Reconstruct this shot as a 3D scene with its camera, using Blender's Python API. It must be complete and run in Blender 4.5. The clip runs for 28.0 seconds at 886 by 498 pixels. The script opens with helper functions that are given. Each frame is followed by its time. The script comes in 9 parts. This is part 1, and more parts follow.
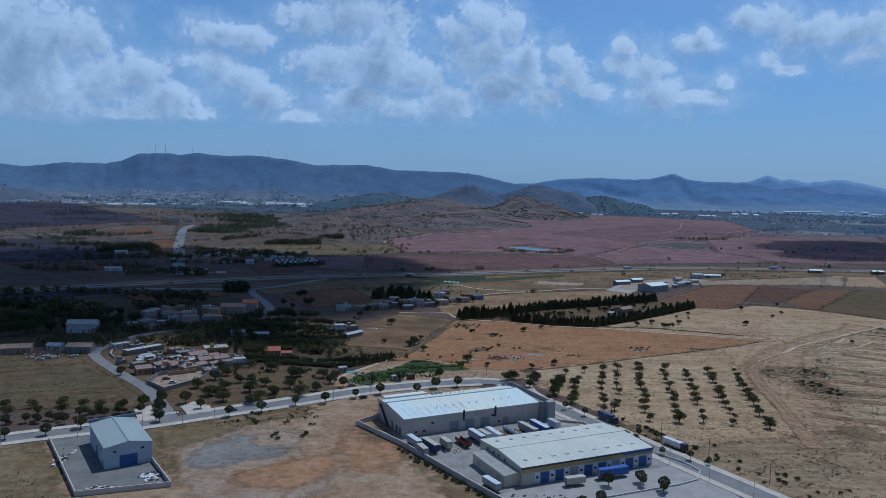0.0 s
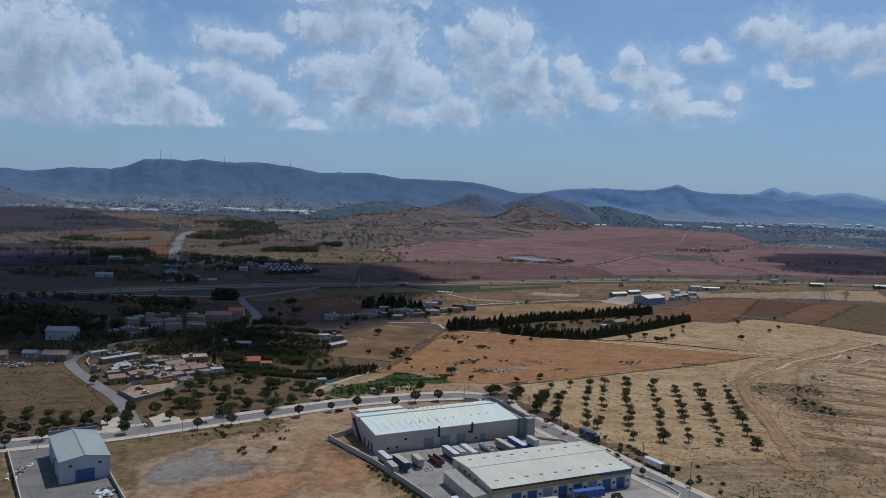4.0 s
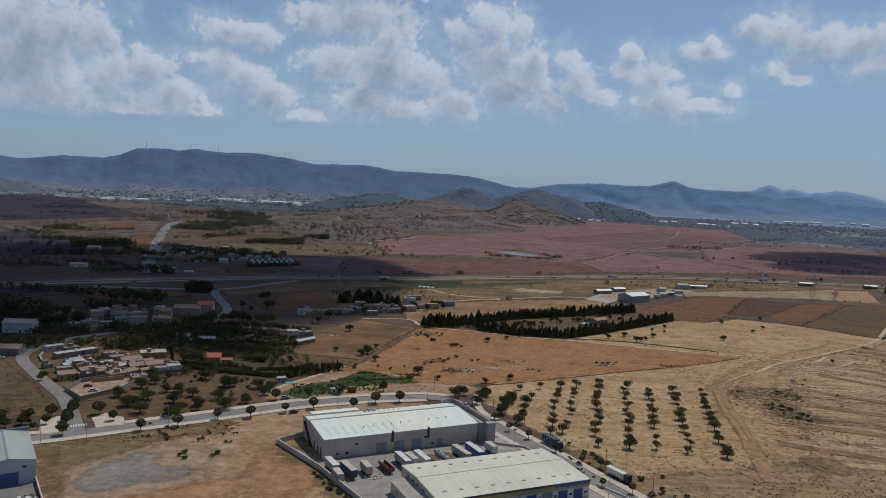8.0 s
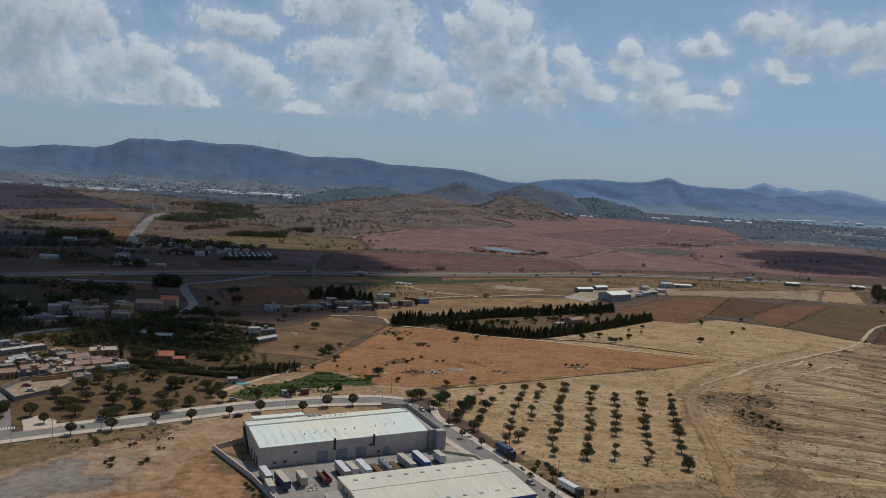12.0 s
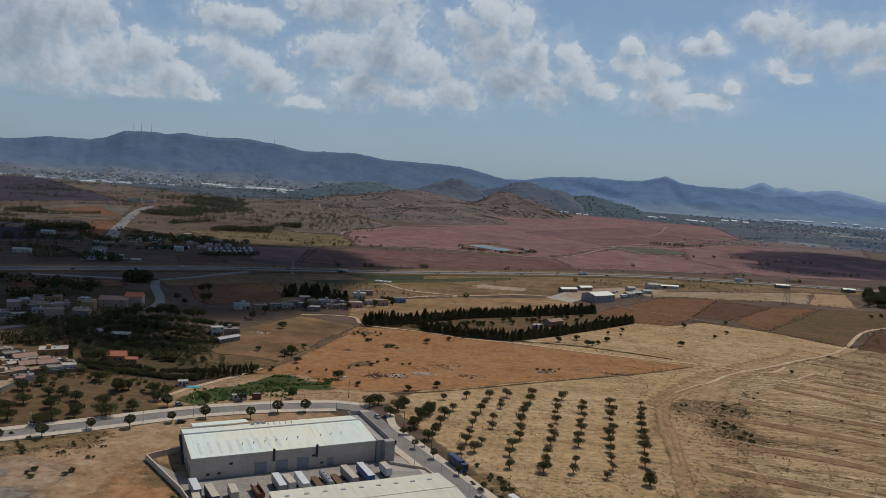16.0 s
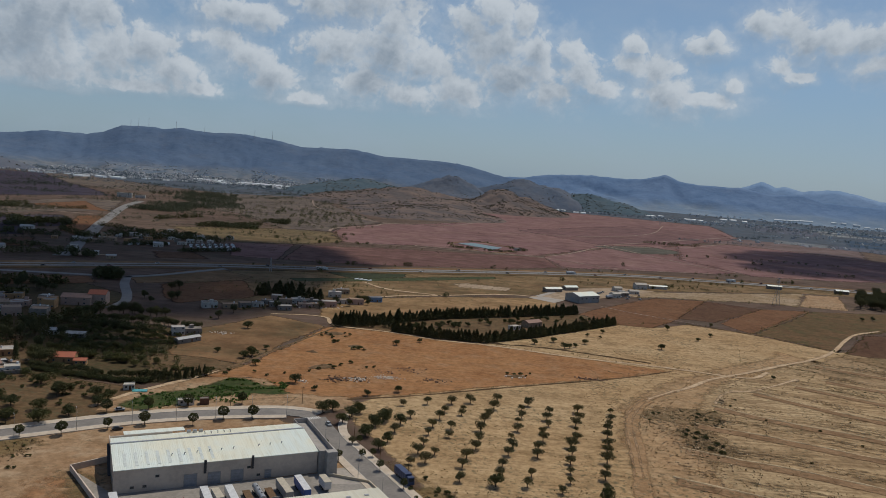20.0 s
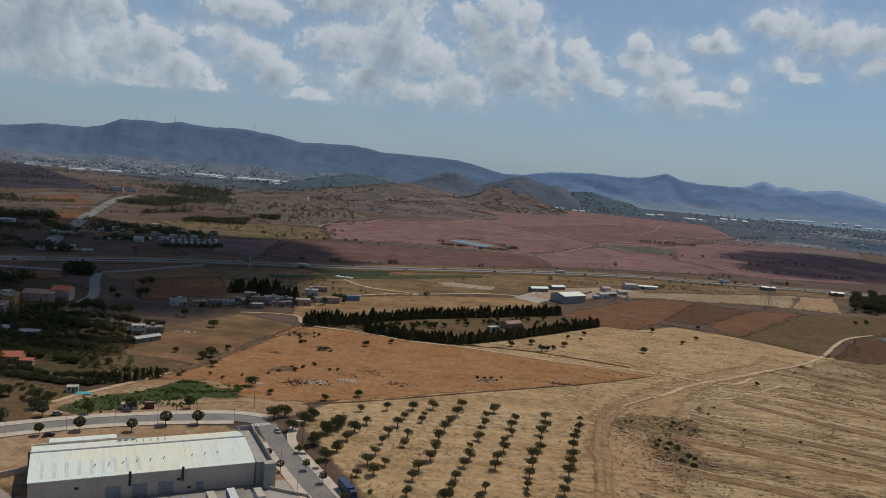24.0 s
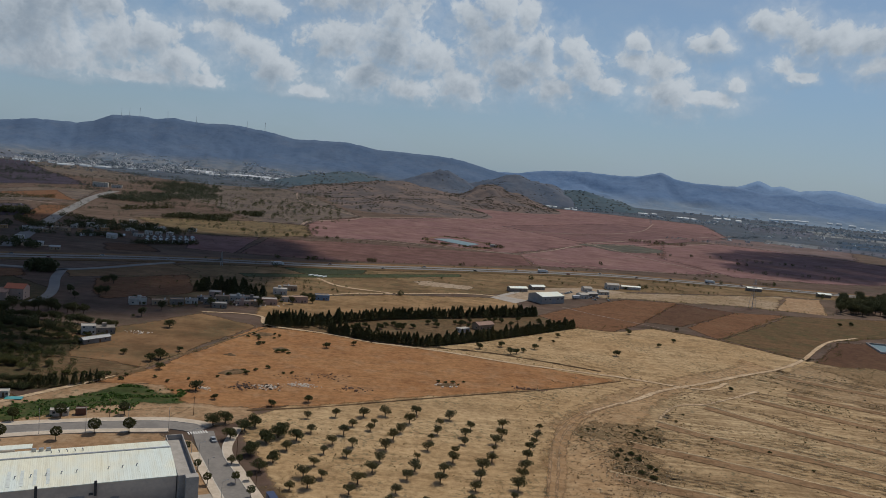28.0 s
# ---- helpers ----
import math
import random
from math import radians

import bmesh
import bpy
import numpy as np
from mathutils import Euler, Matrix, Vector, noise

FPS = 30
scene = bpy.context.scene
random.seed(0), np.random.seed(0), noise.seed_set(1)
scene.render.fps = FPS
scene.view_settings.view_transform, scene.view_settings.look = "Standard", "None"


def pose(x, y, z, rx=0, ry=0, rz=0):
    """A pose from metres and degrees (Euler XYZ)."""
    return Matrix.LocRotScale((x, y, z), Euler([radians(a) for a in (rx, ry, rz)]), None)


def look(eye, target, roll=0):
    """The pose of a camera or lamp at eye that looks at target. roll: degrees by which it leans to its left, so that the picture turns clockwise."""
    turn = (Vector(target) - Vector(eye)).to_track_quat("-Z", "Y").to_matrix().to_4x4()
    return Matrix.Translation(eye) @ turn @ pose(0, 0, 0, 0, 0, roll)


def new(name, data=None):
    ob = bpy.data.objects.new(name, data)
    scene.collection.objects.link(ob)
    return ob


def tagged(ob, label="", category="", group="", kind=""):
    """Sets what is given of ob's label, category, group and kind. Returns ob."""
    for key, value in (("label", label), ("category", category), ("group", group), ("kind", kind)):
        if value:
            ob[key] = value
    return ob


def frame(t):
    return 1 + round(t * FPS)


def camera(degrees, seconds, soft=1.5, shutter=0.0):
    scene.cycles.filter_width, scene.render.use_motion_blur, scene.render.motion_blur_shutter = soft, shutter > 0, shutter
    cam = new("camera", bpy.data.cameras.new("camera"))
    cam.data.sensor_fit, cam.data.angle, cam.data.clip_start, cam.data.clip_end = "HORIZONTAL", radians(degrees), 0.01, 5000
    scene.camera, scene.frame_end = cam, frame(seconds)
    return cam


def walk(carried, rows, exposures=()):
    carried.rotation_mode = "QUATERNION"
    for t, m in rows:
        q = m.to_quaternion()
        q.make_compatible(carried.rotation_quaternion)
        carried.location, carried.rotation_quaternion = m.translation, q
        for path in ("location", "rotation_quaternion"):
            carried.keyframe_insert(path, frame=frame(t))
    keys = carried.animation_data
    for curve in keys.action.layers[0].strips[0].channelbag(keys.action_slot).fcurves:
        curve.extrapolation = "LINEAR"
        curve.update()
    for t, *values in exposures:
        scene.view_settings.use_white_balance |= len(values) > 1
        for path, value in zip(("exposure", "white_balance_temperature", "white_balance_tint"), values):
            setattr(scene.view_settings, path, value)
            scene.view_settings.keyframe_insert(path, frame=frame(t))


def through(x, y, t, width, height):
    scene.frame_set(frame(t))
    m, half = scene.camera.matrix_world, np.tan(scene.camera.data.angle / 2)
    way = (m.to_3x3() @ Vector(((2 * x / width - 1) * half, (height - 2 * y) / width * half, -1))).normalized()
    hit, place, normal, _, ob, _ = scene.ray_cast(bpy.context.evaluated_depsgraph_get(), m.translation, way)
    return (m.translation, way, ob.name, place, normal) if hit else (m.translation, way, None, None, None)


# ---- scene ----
# ---- camera ----
cam = camera(60.9, 28.0, soft=0.7)
# seconds, eye x y z, yaw to the left, pitch, roll
PATH = [
    (0, 0.0, 0.0, 112.0, 0.00, -5.09, 1.44),
    (0.5, 1.7, 0.8, 111.7, 0.15, -4.44, 1.43),
    (1, 3.0, 1.9, 111.5, 0.29, -4.14, 1.46),
    (1.5, 4.5, 3.2, 111.5, 0.46, -3.94, 1.53),
    (2, 6.0, 4.6, 111.8, 0.55, -3.87, 1.62),
    (2.5, 7.6, 6.1, 111.8, 0.60, -3.82, 1.73),
    (3, 9.3, 7.5, 112.0, 0.56, -3.98, 1.83),
    (3.5, 11.1, 9.0, 112.1, 0.50, -4.26, 1.93),
    (5.5, 18.4, 16.8, 112.3, 0.35, -4.59, 2.33),
    (6.5, 22.8, 20.8, 112.5, 0.30, -4.73, 2.51),
    (7.5, 27.4, 25.2, 112.5, 0.27, -4.87, 2.68),
    (8.5, 32.2, 30.0, 112.8, 0.15, -5.01, 2.88),
    (9.5, 37.0, 34.2, 113.3, -0.03, -5.14, 3.08),
    (10.5, 41.8, 38.3, 113.8, -0.11, -5.26, 3.26),
    (11.5, 46.6, 42.7, 113.8, -0.08, -5.34, 3.38),
    (12.5, 51.5, 46.9, 114.1, -0.09, -5.42, 3.53),
    (14.5, 61.0, 55.5, 114.9, -0.14, -5.57, 3.88),
    (16, 68.1, 62.1, 115.2, -0.14, -5.66, 4.09),
    (17, 73.0, 66.7, 115.2, -0.19, -5.70, 4.19),
    (18, 78.0, 71.0, 115.4, -0.12, -5.75, 4.30),
    (19, 83.2, 75.2, 115.9, -0.09, -5.84, 4.43),
    (20, 88.2, 79.8, 115.9, -0.05, -5.88, 4.49),
    (21, 92.9, 84.6, 115.8, -0.01, -5.92, 4.59),
    (21.5, 95.2, 86.8, 115.9, 0.00, -5.95, 4.67),
    (23.5, 104.9, 95.9, 116.3, 0.10, -6.11, 4.94),
    (24.5, 109.7, 100.5, 116.2, 0.15, -6.14, 5.04),
    (25.5, 114.6, 104.8, 116.1, 0.16, -6.17, 5.14),
    (26.5, 119.7, 109.5, 116.1, 0.09, -6.22, 5.23),
    (27, 122.1, 111.9, 116.2, 0.04, -6.23, 5.29),
    (27.5, 124.6, 113.9, 116.4, -0.02, -6.25, 5.33),
    (28, 127.2, 115.7, 116.7, -0.11, -6.26, 5.32),
]


def flight(x, y, z, yaw, pitch, roll):
    a, p = radians(yaw), radians(pitch)
    way = Vector((-math.sin(a) * math.cos(p), math.cos(a) * math.cos(p), math.sin(p)))
    eye = Vector((x, y, z))
    return look(eye, eye + 2 * way, roll)


walk(cam, [(t, flight(*row)) for t, *row in PATH],
     [(0, -0.22, 4700, 6), (1.5, -0.2, 4900, 7), (3.0, -0.14, 5350, 9), (3.5, -0.12, 5430, 9), (6, -0.1, 5830, 9), (8, -0.12, 6000, 9), (12, -0.12, 6230, 9), (17, -0.12, 6400, 9), (28, -0.12, 6480, 9)])

# ---- sun, sky ----
SUN_WAY = Vector((0.291, 0.388, 0.875)).normalized()
sun = new("sun", bpy.data.lights.new("sun", "SUN"))
sun.data.energy, sun.data.angle, sun.data.color = 2.85, radians(0.53), (1.0, 0.925, 0.80)
sun.matrix_world = look(SUN_WAY * 900, (0, 0, 0))


class Nodes:
    """Short hand for building node trees."""

    def __init__(self, tree, clear=True):
        self.tree = tree
        if clear:
            tree.nodes.clear()

    def add(self, kind, inputs=()):
        return self.feed(self.tree.nodes.new(kind), inputs)

    def feed(self, node, inputs):
        for slot, value in (inputs.items() if isinstance(inputs, dict) else enumerate(inputs)):
            if value is None:
                continue
            if isinstance(value, bpy.types.NodeSocket):
                self.tree.links.new(value, node.inputs[slot])
            else:
                node.inputs[slot].default_value = value
        return node

    def math(self, op, a, b=None, c=None, clamp=False):
        node = self.tree.nodes.new("ShaderNodeMath")
        node.operation, node.use_clamp = op, clamp
        return self.feed(node, (a, b, c)).outputs[0]

    def vmath(self, op, a, b=None, out=0):
        node = self.tree.nodes.new("ShaderNodeVectorMath")
        node.operation = op
        return self.feed(node, (a, b)).outputs[out]

    def mix(self, fac, a, b, blend="MIX"):
        node = self.tree.nodes.new("ShaderNodeMix")
        node.data_type, node.blend_type = "RGBA", blend
        for slot, value in ((0, fac), (6, a), (7, b)):
            if isinstance(value, bpy.types.NodeSocket):
                self.tree.links.new(value, node.inputs[slot])
            else:
                node.inputs[slot].default_value = value if slot == 0 else (*value[:3], 1)
        return node.outputs[2]

    def ramp(self, value, lo, hi, a=0.0, b=1.0, kind="SMOOTHSTEP"):
        node = self.tree.nodes.new("ShaderNodeMapRange")
        node.interpolation_type = kind
        return self.feed(node, (value, lo, hi, a, b)).outputs[0]

    def noise(self, vec, scale, detail=4.0, rough=0.55):
        return self.add("ShaderNodeTexNoise", {"Vector": vec, "Scale": scale, "Detail": detail, "Roughness": rough}).outputs[0]


# cloud banks of the open sky: azimuth, elevation, half width, half height in degrees
BANK_WEST = [(-29.3, 7.6, 4.8, 4.4), (-26.4, 8.8, 2.4, 2.0), (-28.6, 4.8, 6.1, 2.4), (-24.2, 6.1, 2.8, 2.2), (-21.7, 6.7, 1.9, 1.5), (-20.6, 5.3, 2.4, 1.7),
             (-18.5, 4.4, 1.7, 0.8), (-27.3, 3.6, 6.5, 1.0), (-22.4, 4.1, 4.0, 1.0), (-34.2, 6.2, 5.6, 4.4), (-29.9, 9.3, 2.4, 1.6)]
BANK_MID = [(-16.8, 10.0, 2.2, 1.0), (-14.4, 9.8, 1.9, 1.1), (-16.9, 7.9, 2.1, 1.3), (-15.3, 7.0, 2.0, 1.4), (-13.2, 5.7, 1.9, 1.3), (-11.0, 4.5, 1.7, 0.6),
            (-10.2, 11.3, 2.2, 1.6), (-7.0, 11.9, 3.8, 2.2), (-4.8, 10.2, 2.2, 2.0), (-8.5, 8.4, 3.0, 2.0), (-9.5, 7.7, 1.5, 1.0), (-5.1, 8.2, 3.4, 2.2),
            (-2.4, 7.8, 2.6, 1.6), (-6.7, 6.1, 2.8, 1.5), (-3.3, 5.5, 2.8, 1.0), (0.1, 6.0, 2.8, 1.2), (-7.5, 13.9, 4.8, 1.6)]
BANK_HEAD = [(2.6, 11.8, 2.1, 1.4), (0.8, 10.6, 1.8, 1.4), (4.6, 11.4, 0.9, 1.6), (2.0, 9.1, 2.6, 2.1), (3.4, 9.8, 2.0, 2.0), (5.8, 9.3, 1.2, 1.3), (4.2, 7.5, 3.6, 1.6),
             (7.0, 6.4, 1.9, 1.0), (8.3, 9.2, 1.1, 1.2), (9.1, 7.8, 1.8, 1.5), (10.6, 6.8, 1.4, 0.7), (12.9, 9.9, 0.8, 0.7), (12.7, 8.7, 1.5, 1.0), (14.4, 8.3, 1.8, 1.5),
             (15.3, 6.8, 2.3, 1.3), (18.1, 6.4, 2.0, 0.6), (19.9, 7.5, 0.8, 0.6)]
BANK_EAST = [(18.0, 10.0, 1.5, 0.8), (18.3, 10.6, 0.8, 0.6), (21.3, 11.4, 1.2, 1.1), (22.9, 11.5, 1.3, 1.2), (24.3, 10.3, 1.9, 1.1), (22.7, 8.8, 1.0, 0.8), (23.8, 8.2, 1.0, 0.4),
             (26.0, 10.3, 1.9, 1.2), (27.6, 10.4, 1.6, 1.1), (29.1, 10.5, 1.6, 1.2), (31.5, 9.8, 3.2, 1.6), (28.8, 9.1, 1.6, 0.8)]


def cloud_group():
    """Cloud thickness at an azimuth and elevation in degrees."""
    tree = bpy.data.node_groups.new("cloud_thickness", "ShaderNodeTree")
    tree.interface.new_socket("Place", in_out="INPUT", socket_type="NodeSocketVector")
    tree.interface.new_socket("Thickness", in_out="OUTPUT", socket_type="NodeSocketFloat")
    n = Nodes(tree)
    place = n.add("NodeGroupInput").outputs[0]
    warp = n.add("ShaderNodeTexNoise", {"Vector": place, "Scale": 0.55, "Detail": 3.0, "Roughness": 0.5}).outputs["Color"]
    warp = n.vmath("MULTIPLY", n.vmath("SUBTRACT", warp, (0.5, 0.5, 0.5)), (1.3, 1.0, 0.0))
    bent = n.vmath("ADD", place, warp)
    best = None
    for a, e, w, h in BANK_WEST + BANK_MID + BANK_HEAD + BANK_EAST:
        off = n.vmath("MULTIPLY", n.vmath("SUBTRACT", bent, (a, e, 0)), (0.68 / w, 0.68 / h, 0))
        far = n.vmath("LENGTH", off, out=1)
        best = far if best is None else n.math("SMOOTH_MIN", best, far, 0.16)
    thick = n.math("SUBTRACT", 1.0, best)
    # rounded puffs with creases between them, from broad to fine
    for scale, detail, gain in ((0.38, 3.0, 0.85), (0.9, 3.0, 0.45), (2.1, 5.0, 0.22)):
        fold = n.math("ABSOLUTE", n.math("SUBTRACT", n.noise(n.vmath("ADD", bent, (scale * 7.0, 3.0, 0.0)), scale, detail, 0.55), 0.5))
        thick = n.math("ADD", thick, n.math("MULTIPLY", n.math("SUBTRACT", fold, 0.09), gain * 2.0))
    # no cloud hangs low over the horizon
    high = n.add("ShaderNodeSeparateXYZ", (place,)).outputs[1]
    thick = n.math("SUBTRACT", thick, n.ramp(high, 2.4, 4.4, 1.4, 0.0))
    n.add("NodeGroupOutput", (thick,))
    return tree


def build_sky():
    world = bpy.data.worlds.new("sky")
    world.use_nodes = True
    scene.world = world
    n = Nodes(world.node_tree)
    air = n.add("ShaderNodeTexSky")
    air.sky_type, air.sun_disc = "NISHITA", False
    air.sun_elevation, air.sun_rotation = math.asin(SUN_WAY.z), math.atan2(SUN_WAY.x, SUN_WAY.y)
    air.altitude, air.air_density, air.dust_density, air.ozone_density = 300, 1.0, 1.0, 2.2
    sky = air.outputs[0]
    way = n.vmath("NORMALIZE", n.add("ShaderNodeTexCoord").outputs["Generated"])
    xyz = n.add("ShaderNodeSeparateXYZ", (way,)).outputs
    az = n.math("MULTIPLY", n.math("ARCTAN2", xyz[0], xyz[1]), 57.2958)
    el = n.math("MULTIPLY", n.math("ARCSINE", xyz[2]), 57.2958)
    place = n.add("ShaderNodeCombineXYZ", (az, el, 0.0)).outputs[0]
    group = cloud_group()
    here, above = n.add("ShaderNodeGroup"), n.add("ShaderNodeGroup")
    here.node_tree = above.node_tree = group
    here = n.feed(here, (place,)).outputs[0]
    above = n.feed(above, (n.vmath("ADD", place, (0.3, 0.75, 0.0)),)).outputs[0]
    crisp, faint = n.ramp(here, 0.0, 0.42, 0.0, 0.95), n.ramp(here, -0.1, 0.85, 0.0, 0.9)
    rise = n.math("SUBTRACT", here, above)
    upper = n.ramp(rise, -0.3, 0.2)
    cover = n.math("ADD", n.math("MULTIPLY", crisp, upper), n.math("MULTIPLY", faint, n.math("SUBTRACT", 1.0, upper)))
    halo = n.math("MULTIPLY", n.ramp(here, -0.6, 0.35, 0.0, 0.5), n.ramp(n.noise(n.vmath("MULTIPLY", place, (0.7, 1.0, 0.0)), 0.35, 5.0, 0.6), 0.36, 0.62, 0.35, 1.0))
    cover = n.math("MAXIMUM", cover, halo)
    swirl = n.noise(n.vmath("ADD", place, (13.0, 4.0, 0.0)), 0.33, 6.0, 0.55)
    # the sun stands high beyond the clouds: rims and tops glow, thick hearts and undersides are grey
    heart = n.math("MULTIPLY", n.ramp(here, 0.3, 1.5), 1.25)
    lit = n.math("ADD", n.math("MULTIPLY", rise, 0.75), n.math("MULTIPLY", n.math("SUBTRACT", swirl, 0.5), 1.4))
    lit = n.ramp(n.math("SUBTRACT", lit, heart), -0.95, 0.5, 0.0, 1.0, "SMOOTHSTEP")
    body = n.mix(lit, (3.65, 4.4, 5.3), (7.6, 8.25, 8.95))
    veil = n.ramp(el, 0.0, 22.0, 0.7, 0.0)
    wisp = n.ramp(n.noise(n.vmath("MULTIPLY", place, (0.5, 1.0, 0.0)), 0.22, 6.0, 0.6), 0.42, 0.75, 0.0, 0.3)
    wisp = n.math("MULTIPLY", wisp, n.ramp(el, 14.0, 30.0, 1.0, 0.1))
    base = n.mix(veil, sky, n.mix(n.ramp(el, 0.0, 9.0), (3.4, 5.05, 6.55), (2.58, 4.65, 7.45)))
    base = n.mix(wisp, base, (4.5, 5.7, 7.2))
    colour = n.mix(cover, base, body)
    shade = n.add("ShaderNodeBackground", (colour, 0.074))
    n.add("ShaderNodeOutputWorld", (shade.outputs[0],))


build_sky()

# ---- materials ----


def surface(name, colour_of, rough=0.9, bump=None, bump_far=0.1, metal=0.0, specular=0.3, translucent=0.0):
    mat = bpy.data.materials.new(name)
    mat.use_nodes = True
    n = Nodes(mat.node_tree)
    where = n.add("ShaderNodeNewGeometry").outputs["Position"]
    colour = colour_of(n, where)
    bs = n.add("ShaderNodeBsdfPrincipled", {"Roughness": rough, "Metallic": metal, "Specular IOR Level": specular})
    if isinstance(colour, bpy.types.NodeSocket):
        mat.node_tree.links.new(colour, bs.inputs["Base Color"])
    else:
        bs.inputs["Base Color"].default_value = (*colour, 1)
    if bump:
        height = n.noise(where, bump, 5.0, 0.6)
        b = n.add("ShaderNodeBump", {"Strength": 0.6, "Distance": bump_far, "Height": height})
        mat.node_tree.links.new(b.outputs[0], bs.inputs["Normal"])
    out = bs.outputs[0]
    if translucent:
        tr = n.add("ShaderNodeBsdfTranslucent")
        if isinstance(colour, bpy.types.NodeSocket):
            mat.node_tree.links.new(colour, tr.inputs[0])
        out = n.add("ShaderNodeMixShader", (translucent, out, tr.outputs[0])).outputs[0]
    n.add("ShaderNodeOutputMaterial", (out,))
    return mat


def soil(name, a, b, c, angle=0.0, big=0.011, fine=0.3, streak=0.5, width=0.45, speck=0.0, speck_colour=(0.09, 0.085, 0.05), c_amount=0.7, air=0.0):
    """Bare or stubbled earth: broad tone changes, plough or tyre streaks along an angle, tufts."""
    # air paints distance haze into far land: less red, more blue in its tones
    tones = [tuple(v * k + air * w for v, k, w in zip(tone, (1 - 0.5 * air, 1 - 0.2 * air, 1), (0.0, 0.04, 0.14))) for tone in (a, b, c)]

    def colour(n, where):
        flat = n.vmath("MULTIPLY", where, (1, 1, 0))
        a, b, c = (tuple(0.8 * v for v in tone) for tone in tones)
        tone = n.ramp(n.noise(flat, big, 6.0, 0.62), 0.36, 0.64)
        col = n.mix(tone, a, b)
        patch = n.ramp(n.noise(n.vmath("ADD", flat, (517, 233, 0)), big * 4.3, 6.0, 0.65), 0.46, 0.68, 0, c_amount)
        col = n.mix(patch, col, c)
        if streak:
            turned = n.add("ShaderNodeMapping", {"Vector": flat, "Rotation": (0, 0, -radians(angle)), "Scale": (0.012, width, 1)}).outputs[0]
            line = n.noise(turned, 1.0, 5.0, 0.6)
            col = n.mix(n.ramp(line, 0.40, 0.62, 0, streak), col, n.mix(0.4, n.mix(1.0, col, (0.5, 0.46, 0.42), "MULTIPLY"), c))
        grain = n.noise(flat, fine, 6.0, 0.7)
        col = n.mix(n.ramp(grain, 0.3, 0.66, 0.75, 0.0), col, n.mix(1.0, col, (0.56, 0.52, 0.48), "MULTIPLY"))
        blot = n.noise(n.vmath("ADD", flat, (311, 5, 0)), fine * 0.3, 7.0, 0.72)
        col = n.mix(n.ramp(blot, 0.46, 0.66, 0.0, 0.6), col, n.mix(1.0, col, (0.60, 0.56, 0.52), "MULTIPLY"))
        col = n.mix(n.ramp(blot, 0.28, 0.42, 0.3, 0.0), col, n.mix(1.0, col, (1.22, 1.24, 1.26), "MULTIPLY"))
        clod = n.noise(n.vmath("ADD", flat, (37, 71, 0)), fine * 4.0, 4.0, 0.7)
        col = n.mix(n.ramp(clod, 0.55, 0.75, 0.0, 0.5), col, n.mix(1.0, col, (1.25, 1.25, 1.22), "MULTIPLY"))
        if speck:
            tuft = n.noise(n.vmath("ADD", flat, (91, 17, 0)), 0.42, 3.0, 0.6)
            where_tufts = n.ramp(n.noise(flat, 0.021, 4.0, 0.6), 0.4, 0.62)
            amount = n.math("MULTIPLY", n.ramp(tuft, 0.57 - 0.05 * speck, 0.66), where_tufts)
            col = n.mix(n.math("MULTIPLY", amount, 0.8), col, speck_colour)
            brush = n.noise(n.vmath("ADD", flat, (11, 407, 0)), 0.13, 8.0, 0.78)
            drift = n.ramp(n.noise(n.vmath("ADD", flat, (70, 3, 0)), 0.012, 4.0, 0.6), 0.42, 0.6)
            col = n.mix(n.math("MULTIPLY", n.math("MULTIPLY", n.ramp(brush, 0.54, 0.66), drift), 0.5 + 0.12 * speck), col, n.mix(1.0, col, (0.42, 0.38, 0.33), "MULTIPLY"))
        return col
    return surface(name, colour, 0.95, 0.8, 0.25, specular=0.1)


def stained(name, a, b, scale=0.4, rough=0.8, metal=0.0, detail=5.0, bump=None, specular=0.3, vary=0.0):
    """Two tones mixed by stains at two sizes, with a tone of its own for each object if wanted."""
    def colour(n, where):
        t = n.math("ADD", n.math("MULTIPLY", n.noise(where, scale, detail, 0.6), 0.65), n.math("MULTIPLY", n.noise(where, scale * 7, 3.0), 0.35))
        col = n.mix(n.ramp(t, 0.38, 0.62), a, b)
        if vary:
            pick = n.add("ShaderNodeObjectInfo").outputs["Random"]
            col = n.mix(n.ramp(pick, 0, 1, 0, vary, "LINEAR"), col, n.mix(1.0, col, (0.55, 0.5, 0.45), "MULTIPLY"))
        return col
    return surface(name, colour, rough, bump, 0.02, metal, specular)


def leaf(name, a, b, through=0.25):
    def colour(n, where):
        pick = n.add("ShaderNodeNewGeometry").outputs["Random Per Island"]
        own = n.add("ShaderNodeObjectInfo").outputs["Random"]
        col = n.mix(pick, a, b)
        return n.mix(n.ramp(own, 0, 1, 0, 0.55, "LINEAR"), col, n.mix(1.0, col, (1.35, 1.1, 0.75), "MULTIPLY"))
    return surface(name, colour, 0.75, None, specular=0.15, translucent=through)


